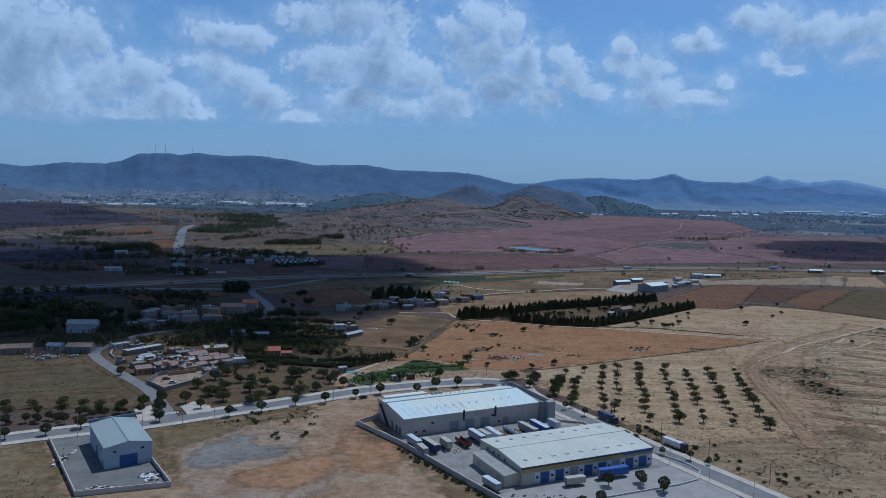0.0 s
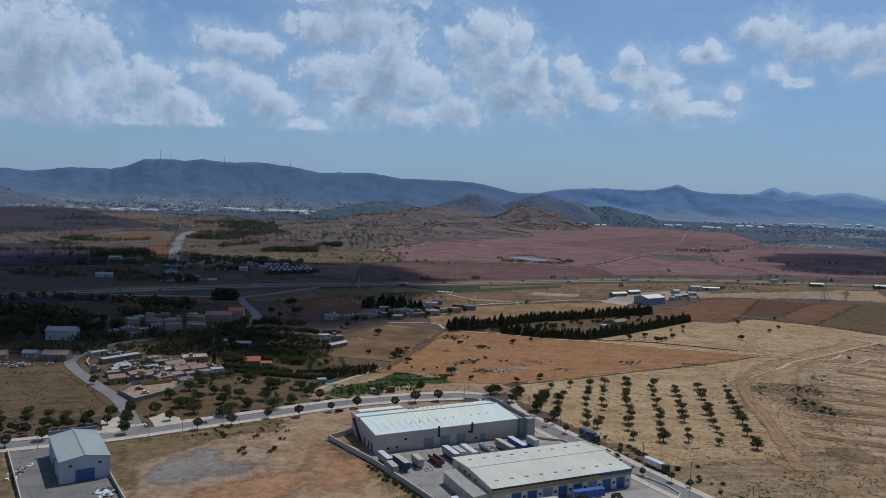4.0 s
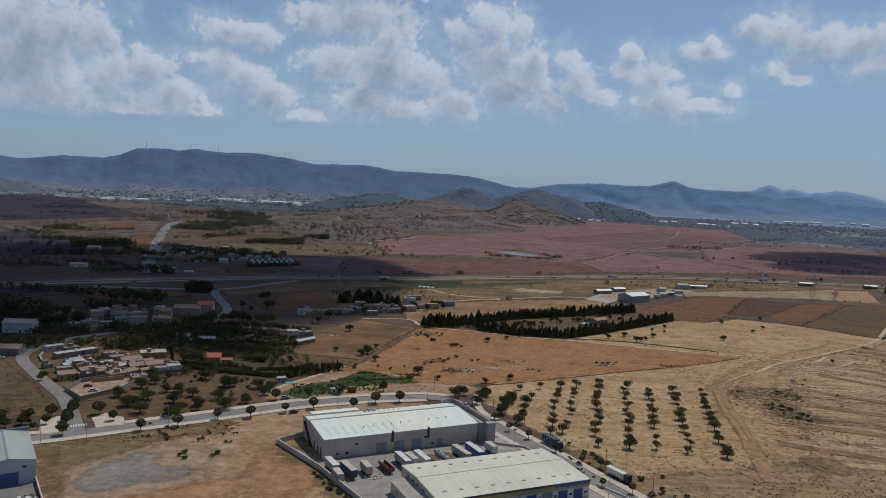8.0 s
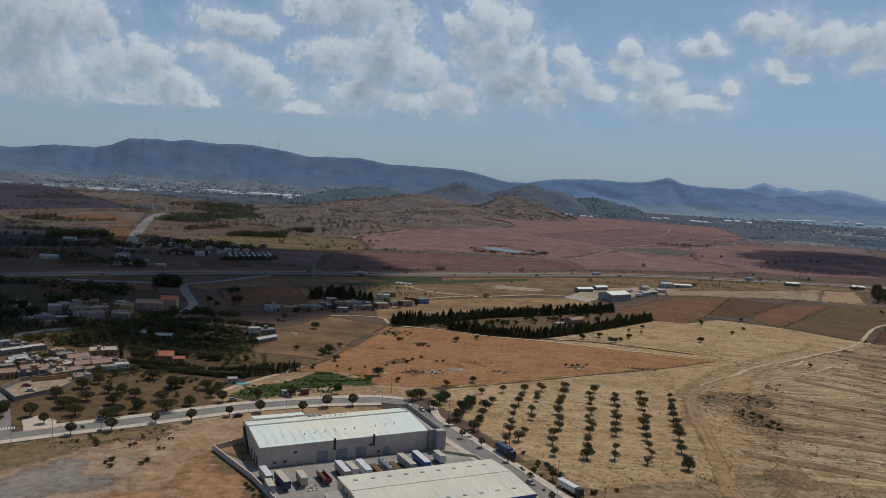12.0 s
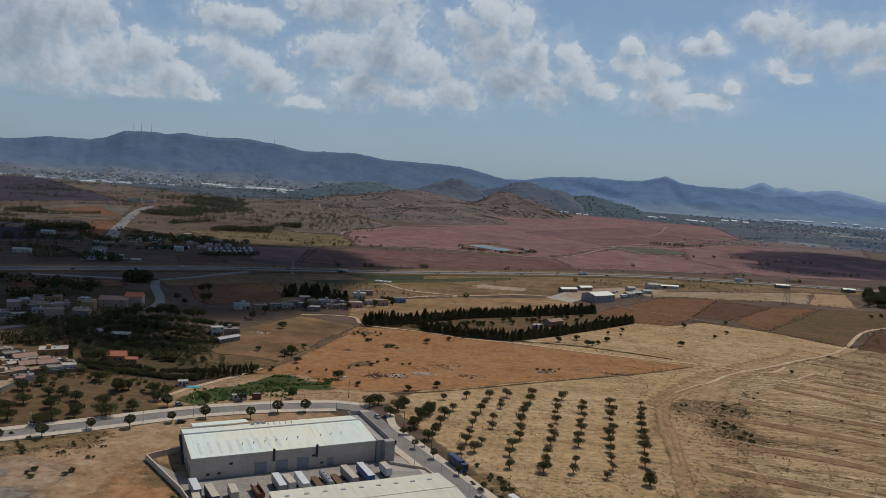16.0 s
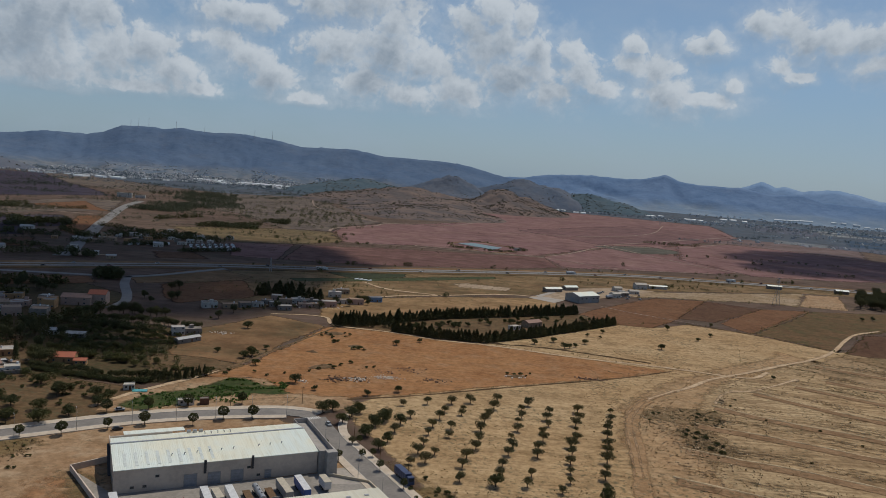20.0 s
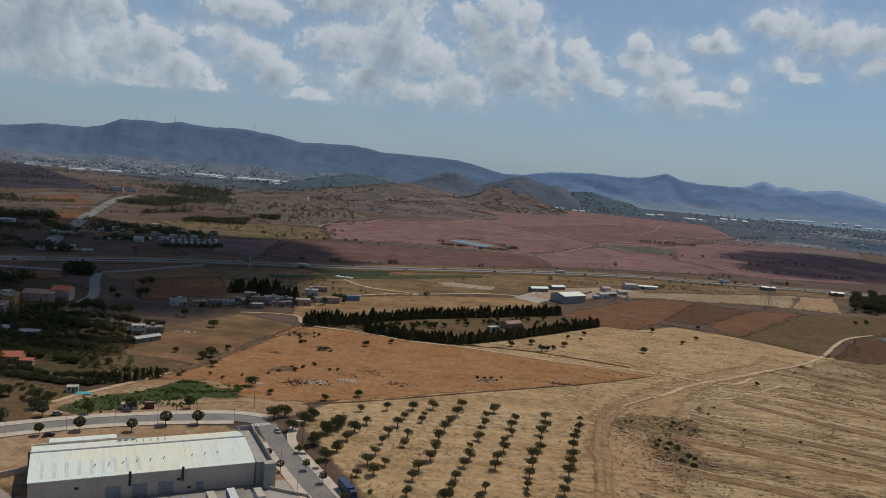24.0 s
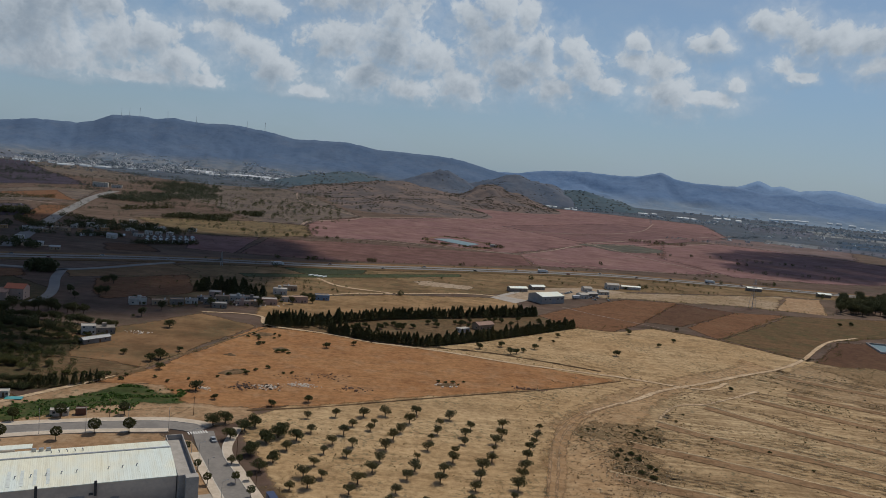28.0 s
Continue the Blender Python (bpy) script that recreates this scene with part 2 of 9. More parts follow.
def sheeted(name, a, b, angle, pitch=0.5, rough=0.45, metal=0.0):
    """Profiled metal sheet: darker rib lines along an angle, sheets of slightly different tone, run-down dirt."""
    def colour(n, where):
        turned = n.add("ShaderNodeMapping", {"Vector": where, "Rotation": (0, 0, -radians(angle))}).outputs[0]
        x = n.add("ShaderNodeSeparateXYZ", (turned,)).outputs[0]
        bay = n.add("ShaderNodeTexWhiteNoise")
        bay.noise_dimensions = "1D"
        bay = n.feed(bay, {"W": n.math("FLOOR", n.math("MULTIPLY", x, 0.42))}).outputs[0]
        own = n.add("ShaderNodeObjectInfo").outputs["Random"]
        col = n.mix(n.math("ADD", n.math("MULTIPLY", bay, 0.12), n.math("ADD", n.math("MULTIPLY", own, 0.14), n.ramp(n.noise(where, 0.045, 3.0), 0.38, 0.6, 0.0, 0.75))), a, b)
        dirt = n.noise(n.vmath("MULTIPLY", turned, (0.9, 0.07, 0.3)), 1.0, 5.0, 0.6)
        col = n.mix(n.ramp(dirt, 0.45, 0.75, 0, 0.55), col, n.mix(1.0, col, (0.80, 0.74, 0.64), "MULTIPLY"))
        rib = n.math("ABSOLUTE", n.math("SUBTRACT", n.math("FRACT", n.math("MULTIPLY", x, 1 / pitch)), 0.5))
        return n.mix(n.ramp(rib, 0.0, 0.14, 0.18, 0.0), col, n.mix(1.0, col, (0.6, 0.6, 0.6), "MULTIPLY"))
    return surface(name, colour, rough, None, metal=metal, specular=0.3)


def plain(name, colour, rough=0.6, metal=0.0, specular=0.4):
    return stained(name, colour, tuple(0.8 * v for v in colour), 0.7, rough, metal, specular=specular)

DRY = soil("dry_straw_ground", (0.667, 0.481, 0.275), (0.573, 0.385, 0.203), (0.395, 0.263, 0.136), 77, streak=0.42, width=0.3, speck=1.3)
TERRACE = soil("terrace_stubble", (0.658, 0.489, 0.287), (0.564, 0.395, 0.221), (0.348, 0.231, 0.126), -27, streak=0.7, width=0.4, speck=1.3)
ROUGH = soil("rough_scrub_earth", (0.57, 0.375, 0.205), (0.47, 0.295, 0.155), (0.60, 0.43, 0.255), 60, big=0.03, streak=0.6, width=0.3, speck=1.8)
PLAIN_SOIL = soil("plain_soil", (0.20, 0.136, 0.103), (0.158, 0.102, 0.08), (0.125, 0.10, 0.074), 20, big=0.004, fine=0.05, streak=0.5, width=0.06, speck=0.8)
RED = soil("red_earth", (0.475, 0.248, 0.11), (0.41, 0.20, 0.086), (0.44, 0.264, 0.145), 25, big=0.02, streak=0.35)
BROWN = soil("brown_ploughed_earth", (0.238, 0.119, 0.061), (0.209, 0.101, 0.05), (0.259, 0.144, 0.079), 30, streak=0.5)
DARK_BROWN = soil("dark_ploughed_earth", (0.15, 0.079, 0.045), (0.128, 0.064, 0.038), (0.188, 0.112, 0.068), 32, streak=0.5)
STUBBLE_GREEN = soil("thin_green_stubble", (0.215, 0.125, 0.064), (0.175, 0.112, 0.055), (0.095, 0.098, 0.04), 35, big=0.016, streak=0.5)
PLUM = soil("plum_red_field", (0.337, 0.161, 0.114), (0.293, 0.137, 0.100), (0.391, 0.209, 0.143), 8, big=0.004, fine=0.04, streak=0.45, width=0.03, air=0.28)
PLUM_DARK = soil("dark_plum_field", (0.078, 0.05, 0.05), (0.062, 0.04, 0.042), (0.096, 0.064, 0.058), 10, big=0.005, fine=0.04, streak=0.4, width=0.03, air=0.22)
TAN_FIELD = soil("tan_stubble_field", (0.34, 0.205, 0.105), (0.27, 0.155, 0.08), (0.17, 0.125, 0.065), 12, big=0.007, fine=0.06, streak=0.6, width=0.04, speck=0.8)
PALE = soil("pale_dusty_earth", (0.54, 0.423, 0.306), (0.477, 0.36, 0.252), (0.396, 0.288, 0.189), 25, big=0.03, streak=0.3)
BARE = soil("trodden_bare_earth", (0.49, 0.325, 0.19), (0.42, 0.262, 0.145), (0.55, 0.41, 0.27), 118, big=0.02, streak=0.25, speck=0.5)
GRAVEL = soil("grey_gravel", (0.335, 0.30, 0.26), (0.29, 0.265, 0.235), (0.42, 0.34, 0.25), 10, big=0.06, streak=0.0)
WEEDS = soil("dry_weedy_ground", (0.281, 0.191, 0.089), (0.34, 0.242, 0.132), (0.178, 0.14, 0.064), 118, big=0.04, streak=0.3, speck=1.6)
GREEN_WEEDS = soil("green_weeds", (0.075, 0.101, 0.034), (0.056, 0.083, 0.026), (0.158, 0.135, 0.06), 30, big=0.05, streak=0.2, speck=1.0, speck_colour=(0.03, 0.055, 0.015))
# grove and garden tones are dark soil, lowered further for the shade lying there
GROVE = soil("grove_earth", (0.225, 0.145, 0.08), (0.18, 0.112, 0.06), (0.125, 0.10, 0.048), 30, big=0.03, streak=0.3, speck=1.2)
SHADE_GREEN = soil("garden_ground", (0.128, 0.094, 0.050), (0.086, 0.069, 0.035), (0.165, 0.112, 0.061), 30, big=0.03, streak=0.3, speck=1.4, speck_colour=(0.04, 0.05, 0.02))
# the valley's grey-blue base already holds haze, before air adds more
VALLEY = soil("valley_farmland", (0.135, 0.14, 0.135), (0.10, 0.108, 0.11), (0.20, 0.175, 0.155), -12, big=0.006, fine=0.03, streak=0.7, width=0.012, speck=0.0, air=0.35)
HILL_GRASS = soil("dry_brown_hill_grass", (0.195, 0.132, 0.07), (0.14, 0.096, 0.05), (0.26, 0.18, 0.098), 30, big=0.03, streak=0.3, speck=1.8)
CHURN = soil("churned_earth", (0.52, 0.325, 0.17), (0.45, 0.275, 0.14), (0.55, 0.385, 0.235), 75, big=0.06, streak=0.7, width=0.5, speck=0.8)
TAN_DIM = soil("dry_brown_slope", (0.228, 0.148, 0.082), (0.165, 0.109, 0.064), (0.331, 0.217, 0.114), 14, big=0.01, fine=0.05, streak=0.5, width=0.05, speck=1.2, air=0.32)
ORANGE = soil("orange_trodden_earth", (0.50, 0.27, 0.135), (0.45, 0.25, 0.13), (0.52, 0.34, 0.205), 118, big=0.05, streak=0.2)
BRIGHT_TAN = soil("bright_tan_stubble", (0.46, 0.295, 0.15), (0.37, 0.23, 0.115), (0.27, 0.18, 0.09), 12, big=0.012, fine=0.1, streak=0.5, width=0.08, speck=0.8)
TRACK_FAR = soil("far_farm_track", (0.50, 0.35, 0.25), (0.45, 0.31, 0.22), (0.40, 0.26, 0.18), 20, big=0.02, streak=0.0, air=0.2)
TRACK = soil("pale_dirt_track", (0.74, 0.56, 0.375), (0.66, 0.48, 0.31), (0.54, 0.375, 0.23), 60, big=0.05, streak=0.2)
BANK_EARTH = soil("bank_earth", (0.30, 0.195, 0.115), (0.24, 0.155, 0.09), (0.17, 0.125, 0.07), 75, big=0.05, streak=0.4, speck=1.2)
FURROW = soil("brown_furrow", (0.42, 0.265, 0.15), (0.36, 0.22, 0.12), (0.30, 0.195, 0.11), -27, big=0.05, streak=0.5, width=0.5, speck=1.0)
FURROW_DARK = soil("dark_weedy_furrow", (0.30, 0.205, 0.115), (0.25, 0.165, 0.095), (0.20, 0.145, 0.085), -27, big=0.05, streak=0.5, width=0.5, speck=1.2)
# paler than the terraces, painting in the lit upper edge of each strip
LIP = soil("pale_terrace_lip", (0.76, 0.59, 0.37), (0.70, 0.53, 0.33), (0.60, 0.44, 0.27), -27, big=0.05, streak=0.2)
ASPHALT = stained("asphalt", (0.175, 0.160, 0.145), (0.23, 0.208, 0.187), 0.12, 0.85, specular=0.2)
HIGHWAY = stained("highway_asphalt", (0.165, 0.158, 0.15), (0.21, 0.20, 0.19), 0.05, 0.85, specular=0.2)
PAVING = stained("pale_concrete_paving", (0.54, 0.455, 0.36), (0.44, 0.365, 0.285), 0.25, 0.9, bump=3.0, specular=0.2)
KERB = stained("kerb_concrete", (0.56, 0.53, 0.48), (0.46, 0.42, 0.37), 0.5, 0.85)
YARD = stained("yard_concrete", (0.30, 0.272, 0.24), (0.215, 0.195, 0.172), 0.12, 0.9, specular=0.2)
YARD_PALE = stained("pale_yard_concrete", (0.37, 0.33, 0.29), (0.30, 0.27, 0.235), 0.15, 0.9, specular=0.2)
PAINT_WHITE = stained("road_paint", (0.72, 0.71, 0.68), (0.55, 0.53, 0.50), 1.4, 0.7)
CONCRETE = stained("bare_concrete", (0.38, 0.35, 0.32), (0.30, 0.28, 0.255), 0.3, 0.9, bump=2.0)
WALL_GREY = stained("grey_render", (0.59, 0.495, 0.405), (0.48, 0.40, 0.33), 0.12, 0.85)
WALL_CREAM = stained("cream_render", (0.57, 0.50, 0.38), (0.48, 0.41, 0.30), 0.12, 0.85)
WALL_OCHRE = stained("ochre_band", (0.42, 0.32, 0.13), (0.35, 0.27, 0.12), 0.2, 0.8)
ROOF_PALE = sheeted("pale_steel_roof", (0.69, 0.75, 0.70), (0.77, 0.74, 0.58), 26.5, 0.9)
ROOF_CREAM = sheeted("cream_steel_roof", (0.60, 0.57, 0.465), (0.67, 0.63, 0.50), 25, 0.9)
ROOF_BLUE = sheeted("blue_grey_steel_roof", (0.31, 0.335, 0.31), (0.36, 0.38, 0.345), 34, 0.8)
ROOF_LIGHT = plain("translucent_roof_sheet", (0.65, 0.69, 0.645), 0.4)
STEEL = stained("galvanised_steel", (0.42, 0.43, 0.44), (0.34, 0.35, 0.36), 1.0, 0.45, 0.7)
DARK_STEEL = plain("dark_steel", (0.06, 0.06, 0.065), 0.5, 0.3)
RUBBER = plain("black_rubber", (0.018, 0.018, 0.018), 0.85)
GLASS = plain("dark_window_glass", (0.035, 0.045, 0.055), 0.12, 0.0, 0.6)
BLUE_DOOR = plain("blue_painted_steel", (0.055, 0.10, 0.26), 0.5)
GREY_DOOR = plain("grey_roller_door", (0.28, 0.29, 0.31), 0.5)
WOOD = stained("brown_wood", (0.16, 0.095, 0.05), (0.11, 0.065, 0.035), 1.5, 0.8)
BARK = stained("tree_bark", (0.13, 0.095, 0.065), (0.085, 0.062, 0.042), 3.0, 0.95)
OLIVE_LEAF = leaf("olive_leaves", (0.081, 0.078, 0.038), (0.134, 0.125, 0.063))
ROAD_LEAF = leaf("street_tree_leaves", (0.053, 0.062, 0.028), (0.090, 0.097, 0.043))
CYPRESS_LEAF = leaf("cypress_leaves", (0.052, 0.061, 0.029), (0.094, 0.094, 0.044), 0.15)
# leaf colour paled towards blue, so far trees carry the haze of distance
HAZE_LEAF = leaf("hazed_far_leaves", (0.125, 0.16, 0.19), (0.17, 0.205, 0.235), 0.45)
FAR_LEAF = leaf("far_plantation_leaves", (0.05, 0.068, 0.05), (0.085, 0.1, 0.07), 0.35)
SCRUB_LEAF = leaf("hill_scrub_leaves", (0.045, 0.048, 0.039), (0.071, 0.071, 0.056), 0.25)
BUSH_LEAF = leaf("bush_leaves", (0.062, 0.074, 0.028), (0.115, 0.115, 0.05))
GREEN_LEAF = leaf("fresh_green_leaves", (0.06, 0.115, 0.025), (0.115, 0.17, 0.045))
DRY_LEAF = leaf("dry_weed_stalks", (0.20, 0.155, 0.07), (0.33, 0.245, 0.13), 0.15)
WATER = plain("pond_water", (0.13, 0.20, 0.21), 0.35, 0.0, 0.25)


class Shape:
    """Points and faces of one mesh, added to piece by piece."""

    def __init__(self):
        self.v, self.f = [], []

    def face(self, *points):
        self.f.append(tuple(range(len(self.v), len(self.v) + len(points))))
        self.v.extend(tuple(p) for p in points)
        return self

    def hull(self, ring_a, ring_b, caps=True):
        """A closed body between two rings of the same number of points (counter-clockwise from above, a below b)."""
        n, k = len(self.v), len(ring_a)
        self.v.extend(tuple(p) for p in (*ring_a, *ring_b))
        for i in range(k):
            j = (i + 1) % k
            self.f.append((n + i, n + j, n + k + j, n + k + i))
        if caps:
            self.f.append(tuple(n + i for i in reversed(range(k))))
            self.f.append(tuple(n + k + i for i in range(k)))
        return self

    def box(self, x0, y0, z0, x1, y1, z1, m=None):
        a = [(x0, y0, z0), (x1, y0, z0), (x1, y1, z0), (x0, y1, z0)]
        b = [(x, y, z1) for x, y, _ in a]
        if m is not None:
            a, b = [m @ Vector(p) for p in a], [m @ Vector(p) for p in b]
        return self.hull(a, b)

    def prism(self, outline, z0, z1):
        return self.hull([(x, y, z0) for x, y in outline], [(x, y, z1) for x, y in outline])

    def tube(self, p, q, r, s, sides=6):
        p, q = Vector(p), Vector(q)
        turn = (q - p).to_track_quat("Z", "Y").to_matrix()
        ring = [turn @ Vector((math.cos(2 * math.pi * i / sides), math.sin(2 * math.pi * i / sides), 0)) for i in range(sides)]
        return self.hull([p + r * c for c in ring], [q + s * c for c in ring])

    def mesh(self, name):
        me = bpy.data.meshes.new(name)
        me.from_pydata(self.v, [], self.f)
        return me


def part(name, shape, material, parent=None, label=""):
    """One mesh object, under a thing or under a part."""
    me = shape.mesh(name) if isinstance(shape, Shape) else shape
    if not me.materials:
        me.materials.append(material)
    ob = new(name, me)
    if parent is not None:
        ob.parent = parent
    return tagged(ob, label=label)


def thing(name, label, category, group="", x=0.0, y=0.0, z=0.0, turn=0.0):
    ob = new(name)
    ob.empty_display_size = 0.5
    ob.matrix_basis = pose(x, y, z, 0, 0, turn)
    return tagged(ob, label, category, group)


def wave(x, y, size, seed=0.0):
    return noise.noise((x / size, y / size, seed))


def outline(corners, rough=1.2, step=5.0, seed=0.0):
    """A plot's edge through its corners, broken up as field edges are."""
    out = []
    for (ax, ay), (bx, by) in zip(corners, corners[1:] + corners[:1]):
        length = math.hypot(bx - ax, by - ay)
        count = max(1, min(60, int(length / step)))
        nx, ny = -(by - ay) / max(length, 1e-6), (bx - ax) / max(length, 1e-6)
        for i in range(count):
            u = i / count
            x, y = ax + (bx - ax) * u, ay + (by - ay) * u
            off = rough * (wave(x, y, 9, seed) + 1.2 * wave(x, y, 34, seed + 5)) * (1 if i else 0.3)
            out.append((x + nx * off, y + ny * off))
    return out


plot_height = [0.03]


soft_copies = {}


def soft_edged(material):
    """The same earth, thinning out in ragged patches towards the plot's edge."""
    if material.name not in soft_copies:
        mat = material.copy()
        n = Nodes(mat.node_tree, False)
        out = next(k for k in n.tree.nodes if k.type == "OUTPUT_MATERIAL")
        shader = out.inputs[0].links[0].from_socket
        inside = n.add("ShaderNodeAttribute")
        inside.attribute_name = "inside"
        where = n.vmath("MULTIPLY", n.add("ShaderNodeNewGeometry").outputs["Position"], (1, 1, 0))
        rag = n.math("ADD", n.math("MULTIPLY", n.noise(where, 0.16, 6.0, 0.7), 0.7), n.math("MULTIPLY", n.noise(where, 0.03, 3.0), 0.5))
        keep = n.ramp(n.math("ADD", inside.outputs["Fac"], n.math("MULTIPLY", n.math("SUBTRACT", rag, 0.6), 1.5)), 0.3, 0.7)
        mix = n.add("ShaderNodeMixShader", (keep, n.add("ShaderNodeBsdfTransparent").outputs[0], shader))
        n.tree.links.new(mix.outputs[0], out.inputs[0])
        soft_copies[material.name] = mat
    return soft_copies[material.name]


def plot(name, corners, material, label, rough=1.2, step=5.0, soft=None, category="ground"):
    """A flat piece of land laid on the ground sheet; earth thins out raggedly at its edge."""
    plot_height[0] += 0.0016
    z = plot_height[0]
    if soft is None:
        soft = 0 if not name.startswith("ground_") else 4.0 if step < 20 else 16.0
    ring = outline(corners, rough, step, len(corners))
    s = Shape()
    if not soft:
        s.face(*[(x, y, z) for x, y in ring])
        return tagged(part(name, s, material), label, "ground", kind="structure")
    cell = soft * 0.8
    edge = np.array(ring)
    lo, hi = edge.min(0) - soft - cell, edge.max(0) + soft + cell
    gx, gy = np.arange(lo[0], hi[0] + cell, cell), np.arange(lo[1], hi[1] + cell, cell)
    px, py = (g.ravel() for g in np.meshgrid(gx, gy))
    far, within = np.full(px.shape, 1e9), np.zeros(px.shape, bool)
    for (ax, ay), (bx, by) in zip(edge, np.roll(edge, -1, 0)):
        dx, dy = bx - ax, by - ay
        t = np.clip(((px - ax) * dx + (py - ay) * dy) / max(dx * dx + dy * dy, 1e-9), 0, 1)
        far = np.minimum(far, (px - ax - t * dx) ** 2 + (py - ay - t * dy) ** 2)
        if ay != by:
            within ^= ((ay > py) != (by > py)) & (px < (bx - ax) * (py - ay) / (by - ay) + ax)
    value = np.clip(0.5 + np.where(within, 1, -1) * np.sqrt(far) / (2 * soft), 0, 1)
    w = len(gx)
    index = np.arange(len(px)).reshape(-1, w)
    quads = np.stack([index[:-1, :-1], index[:-1, 1:], index[1:, 1:], index[1:, :-1]], -1).reshape(-1, 4)
    quads = quads[value[quads].max(1) > 0]
    used, quads = np.unique(quads, return_inverse=True)
    s.v = [(float(x), float(y), z) for x, y in zip(px[used], py[used])]
    s.f = [tuple(int(k) for k in q) for q in quads.reshape(-1, 4)]
    ob = part(name, s, soft_edged(material))
    inside = ob.data.attributes.new("inside", "FLOAT", "POINT")
    inside.data.foreach_set("value", value[used].astype(np.float32))
    return tagged(ob, label, category, kind="structure")


def smooth_line(points, step=6.0):
    """A curve through the points, as (x, y) with its direction."""
    pts = [Vector(p) for p in points]
    pts = [2 * pts[0] - pts[1]] + pts + [2 * pts[-1] - pts[-2]]
    out = []
    for a, b, c, d in zip(pts, pts[1:], pts[2:], pts[3:]):
        count = max(2, int((c - b).length / step))
        for i in range(count):
            t = i / count
            out.append(0.5 * (2 * b + (c - a) * t + (2 * a - 5 * b + 4 * c - d) * t * t + (3 * b - a - 3 * c + d) * t ** 3))
    out.append(pts[-2])
    ways = [(out[min(i + 1, len(out) - 1)] - out[max(i - 1, 0)]).normalized() for i in range(len(out))]
    return list(zip(out, ways))


def ribbon(name, points, left, right, z0, z1, material, label="", category="road", rough=0.0, parent=None, kind="structure", step=6.0):
    """A strip of ground, paving or kerb along a curve, from its left to its right edge."""
    s, rings = Shape(), []
    for p, w in smooth_line(points, step):
        nx, ny = -w.y, w.x
        a = left + rough * wave(p.x, p.y, 7, 1)
        b = right + rough * wave(p.x, p.y, 7, 8)
        pa, pb = (p.x + nx * a, p.y + ny * a), (p.x + nx * b, p.y + ny * b)
        rings.append([(*pb, z0), (*pb, z1), (*pa, z1), (*pa, z0)])
    for r in rings:
        s.v.extend(r)
    for i in range(len(rings) - 1):
        for j in range(4):
            k = (j + 1) % 4
            s.f.append((4 * i + j, 4 * i + k, 4 * i + 4 + k, 4 * i + 4 + j))
    s.f += [(3, 2, 1, 0), tuple(len(s.v) - 4 + j for j in range(4))]
    ob = part(name, s, material, parent, label)
    return tagged(ob, category=category, kind=kind) if parent is None else ob


def earth_strip(name, points, left, right, material, label, soft=1.3, category="track", rough=0.8):
    """A strip of trodden or turned earth along a curve, with ragged edges."""
    line = smooth_line(points, 5.0)
    side = [[(p.x - w.y * o, p.y + w.x * o) for p, w in line] for o in (left, right)]
    return plot(name, side[1] + side[0][::-1], material, label, rough, 6.0, soft, category)


# ---- the land ----
def ground_sheet():
    s = Shape()
    edge = [-9000, -4000, -1500, -500, 0, 500, 1500, 4000, 9000]
    for y in edge:
        for x in edge:
            s.v.append((x, y, 0.0))
    k = len(edge)
    for j in range(k - 1):
        for i in range(k - 1):
            s.f.append((j * k + i, j * k + i + 1, (j + 1) * k + i + 1, (j + 1) * k + i))
    tagged(part("ground", s, PLAIN_SOIL), "dry brown farmland plain reaching to the hills", "ground", kind="structure")


ground_sheet()

# the near land on both sides of the industrial road
plot("ground_dry_field", [(60, 150), (420, 150), (560, 420), (500, 700), (400, 655), (352, 705), (306, 726), (270, 700), (240, 700), (160, 622), (124, 590),
                          (88, 590), (60, 450), (45, 432), (75, 375), (128, 268)], DRY, "pale dry stubble ground with scattered weeds", 2.0)
plot("ground_terraces", [(196, 250), (420, 200), (540, 420), (500, 560), (440, 600), (352, 614), (300, 562), (262, 532), (240, 500), (226, 460), (214, 420), (206, 370), (196, 320)], TERRACE, "pale straw-coloured terraces with brown furrows", 3.0)
plot("ground_rough_strip", [(172, 300), (196, 300), (208, 372), (216, 424), (228, 462), (244, 502), (272, 540), (330, 590), (364, 622), (350, 640), (292, 580), (246, 540), (222, 512), (196, 480), (184, 440), (176, 390)], ROUGH, "rough brown earth with scrub beside the track", 4.0, 3.0, 9.0)
plot("ground_rough_east", [(338, 588), (372, 618), (404, 650), (440, 694), (470, 736), (560, 720), (570, 570), (500, 488), (430, 520), (380, 548)], soil("brushy_brown_flat", (0.49, 0.335, 0.19), (0.40, 0.27, 0.15), (0.56, 0.41, 0.25), -27, big=0.03, streak=0.6, width=0.3, speck=2.0), "rough brown brushy ground beside the track", 4.0, 4.0, 9.0)
plot("ground_bare_lot", [(-330, 120), (110, 120), (118, 262), (52, 374), (22, 408), (-5, 402), (-42, 392), (-78, 362), (-112, 340), (-134, 326), (-182, 300), (-330, 220)], BARE,
     "trodden bare reddish building land", 1.5)
plot("ground_weed_verge", [(-135, 322), (-112, 336), (-80, 357), (-62, 366), (-60, 350), (-88, 334), (-108, 316), (-100, 296), (-94, 266), (-112, 288), (-122, 304)], WEEDS, "dry yellow weeds along the road", 4.0, 4.0, 11.0)
plot("ground_weed_corner", [(-185, 240), (-128, 250), (-166, 306), (-200, 286)], WEEDS, "yellow and green weeds beside the yard wall", 3.0, 4.0, 9.0)
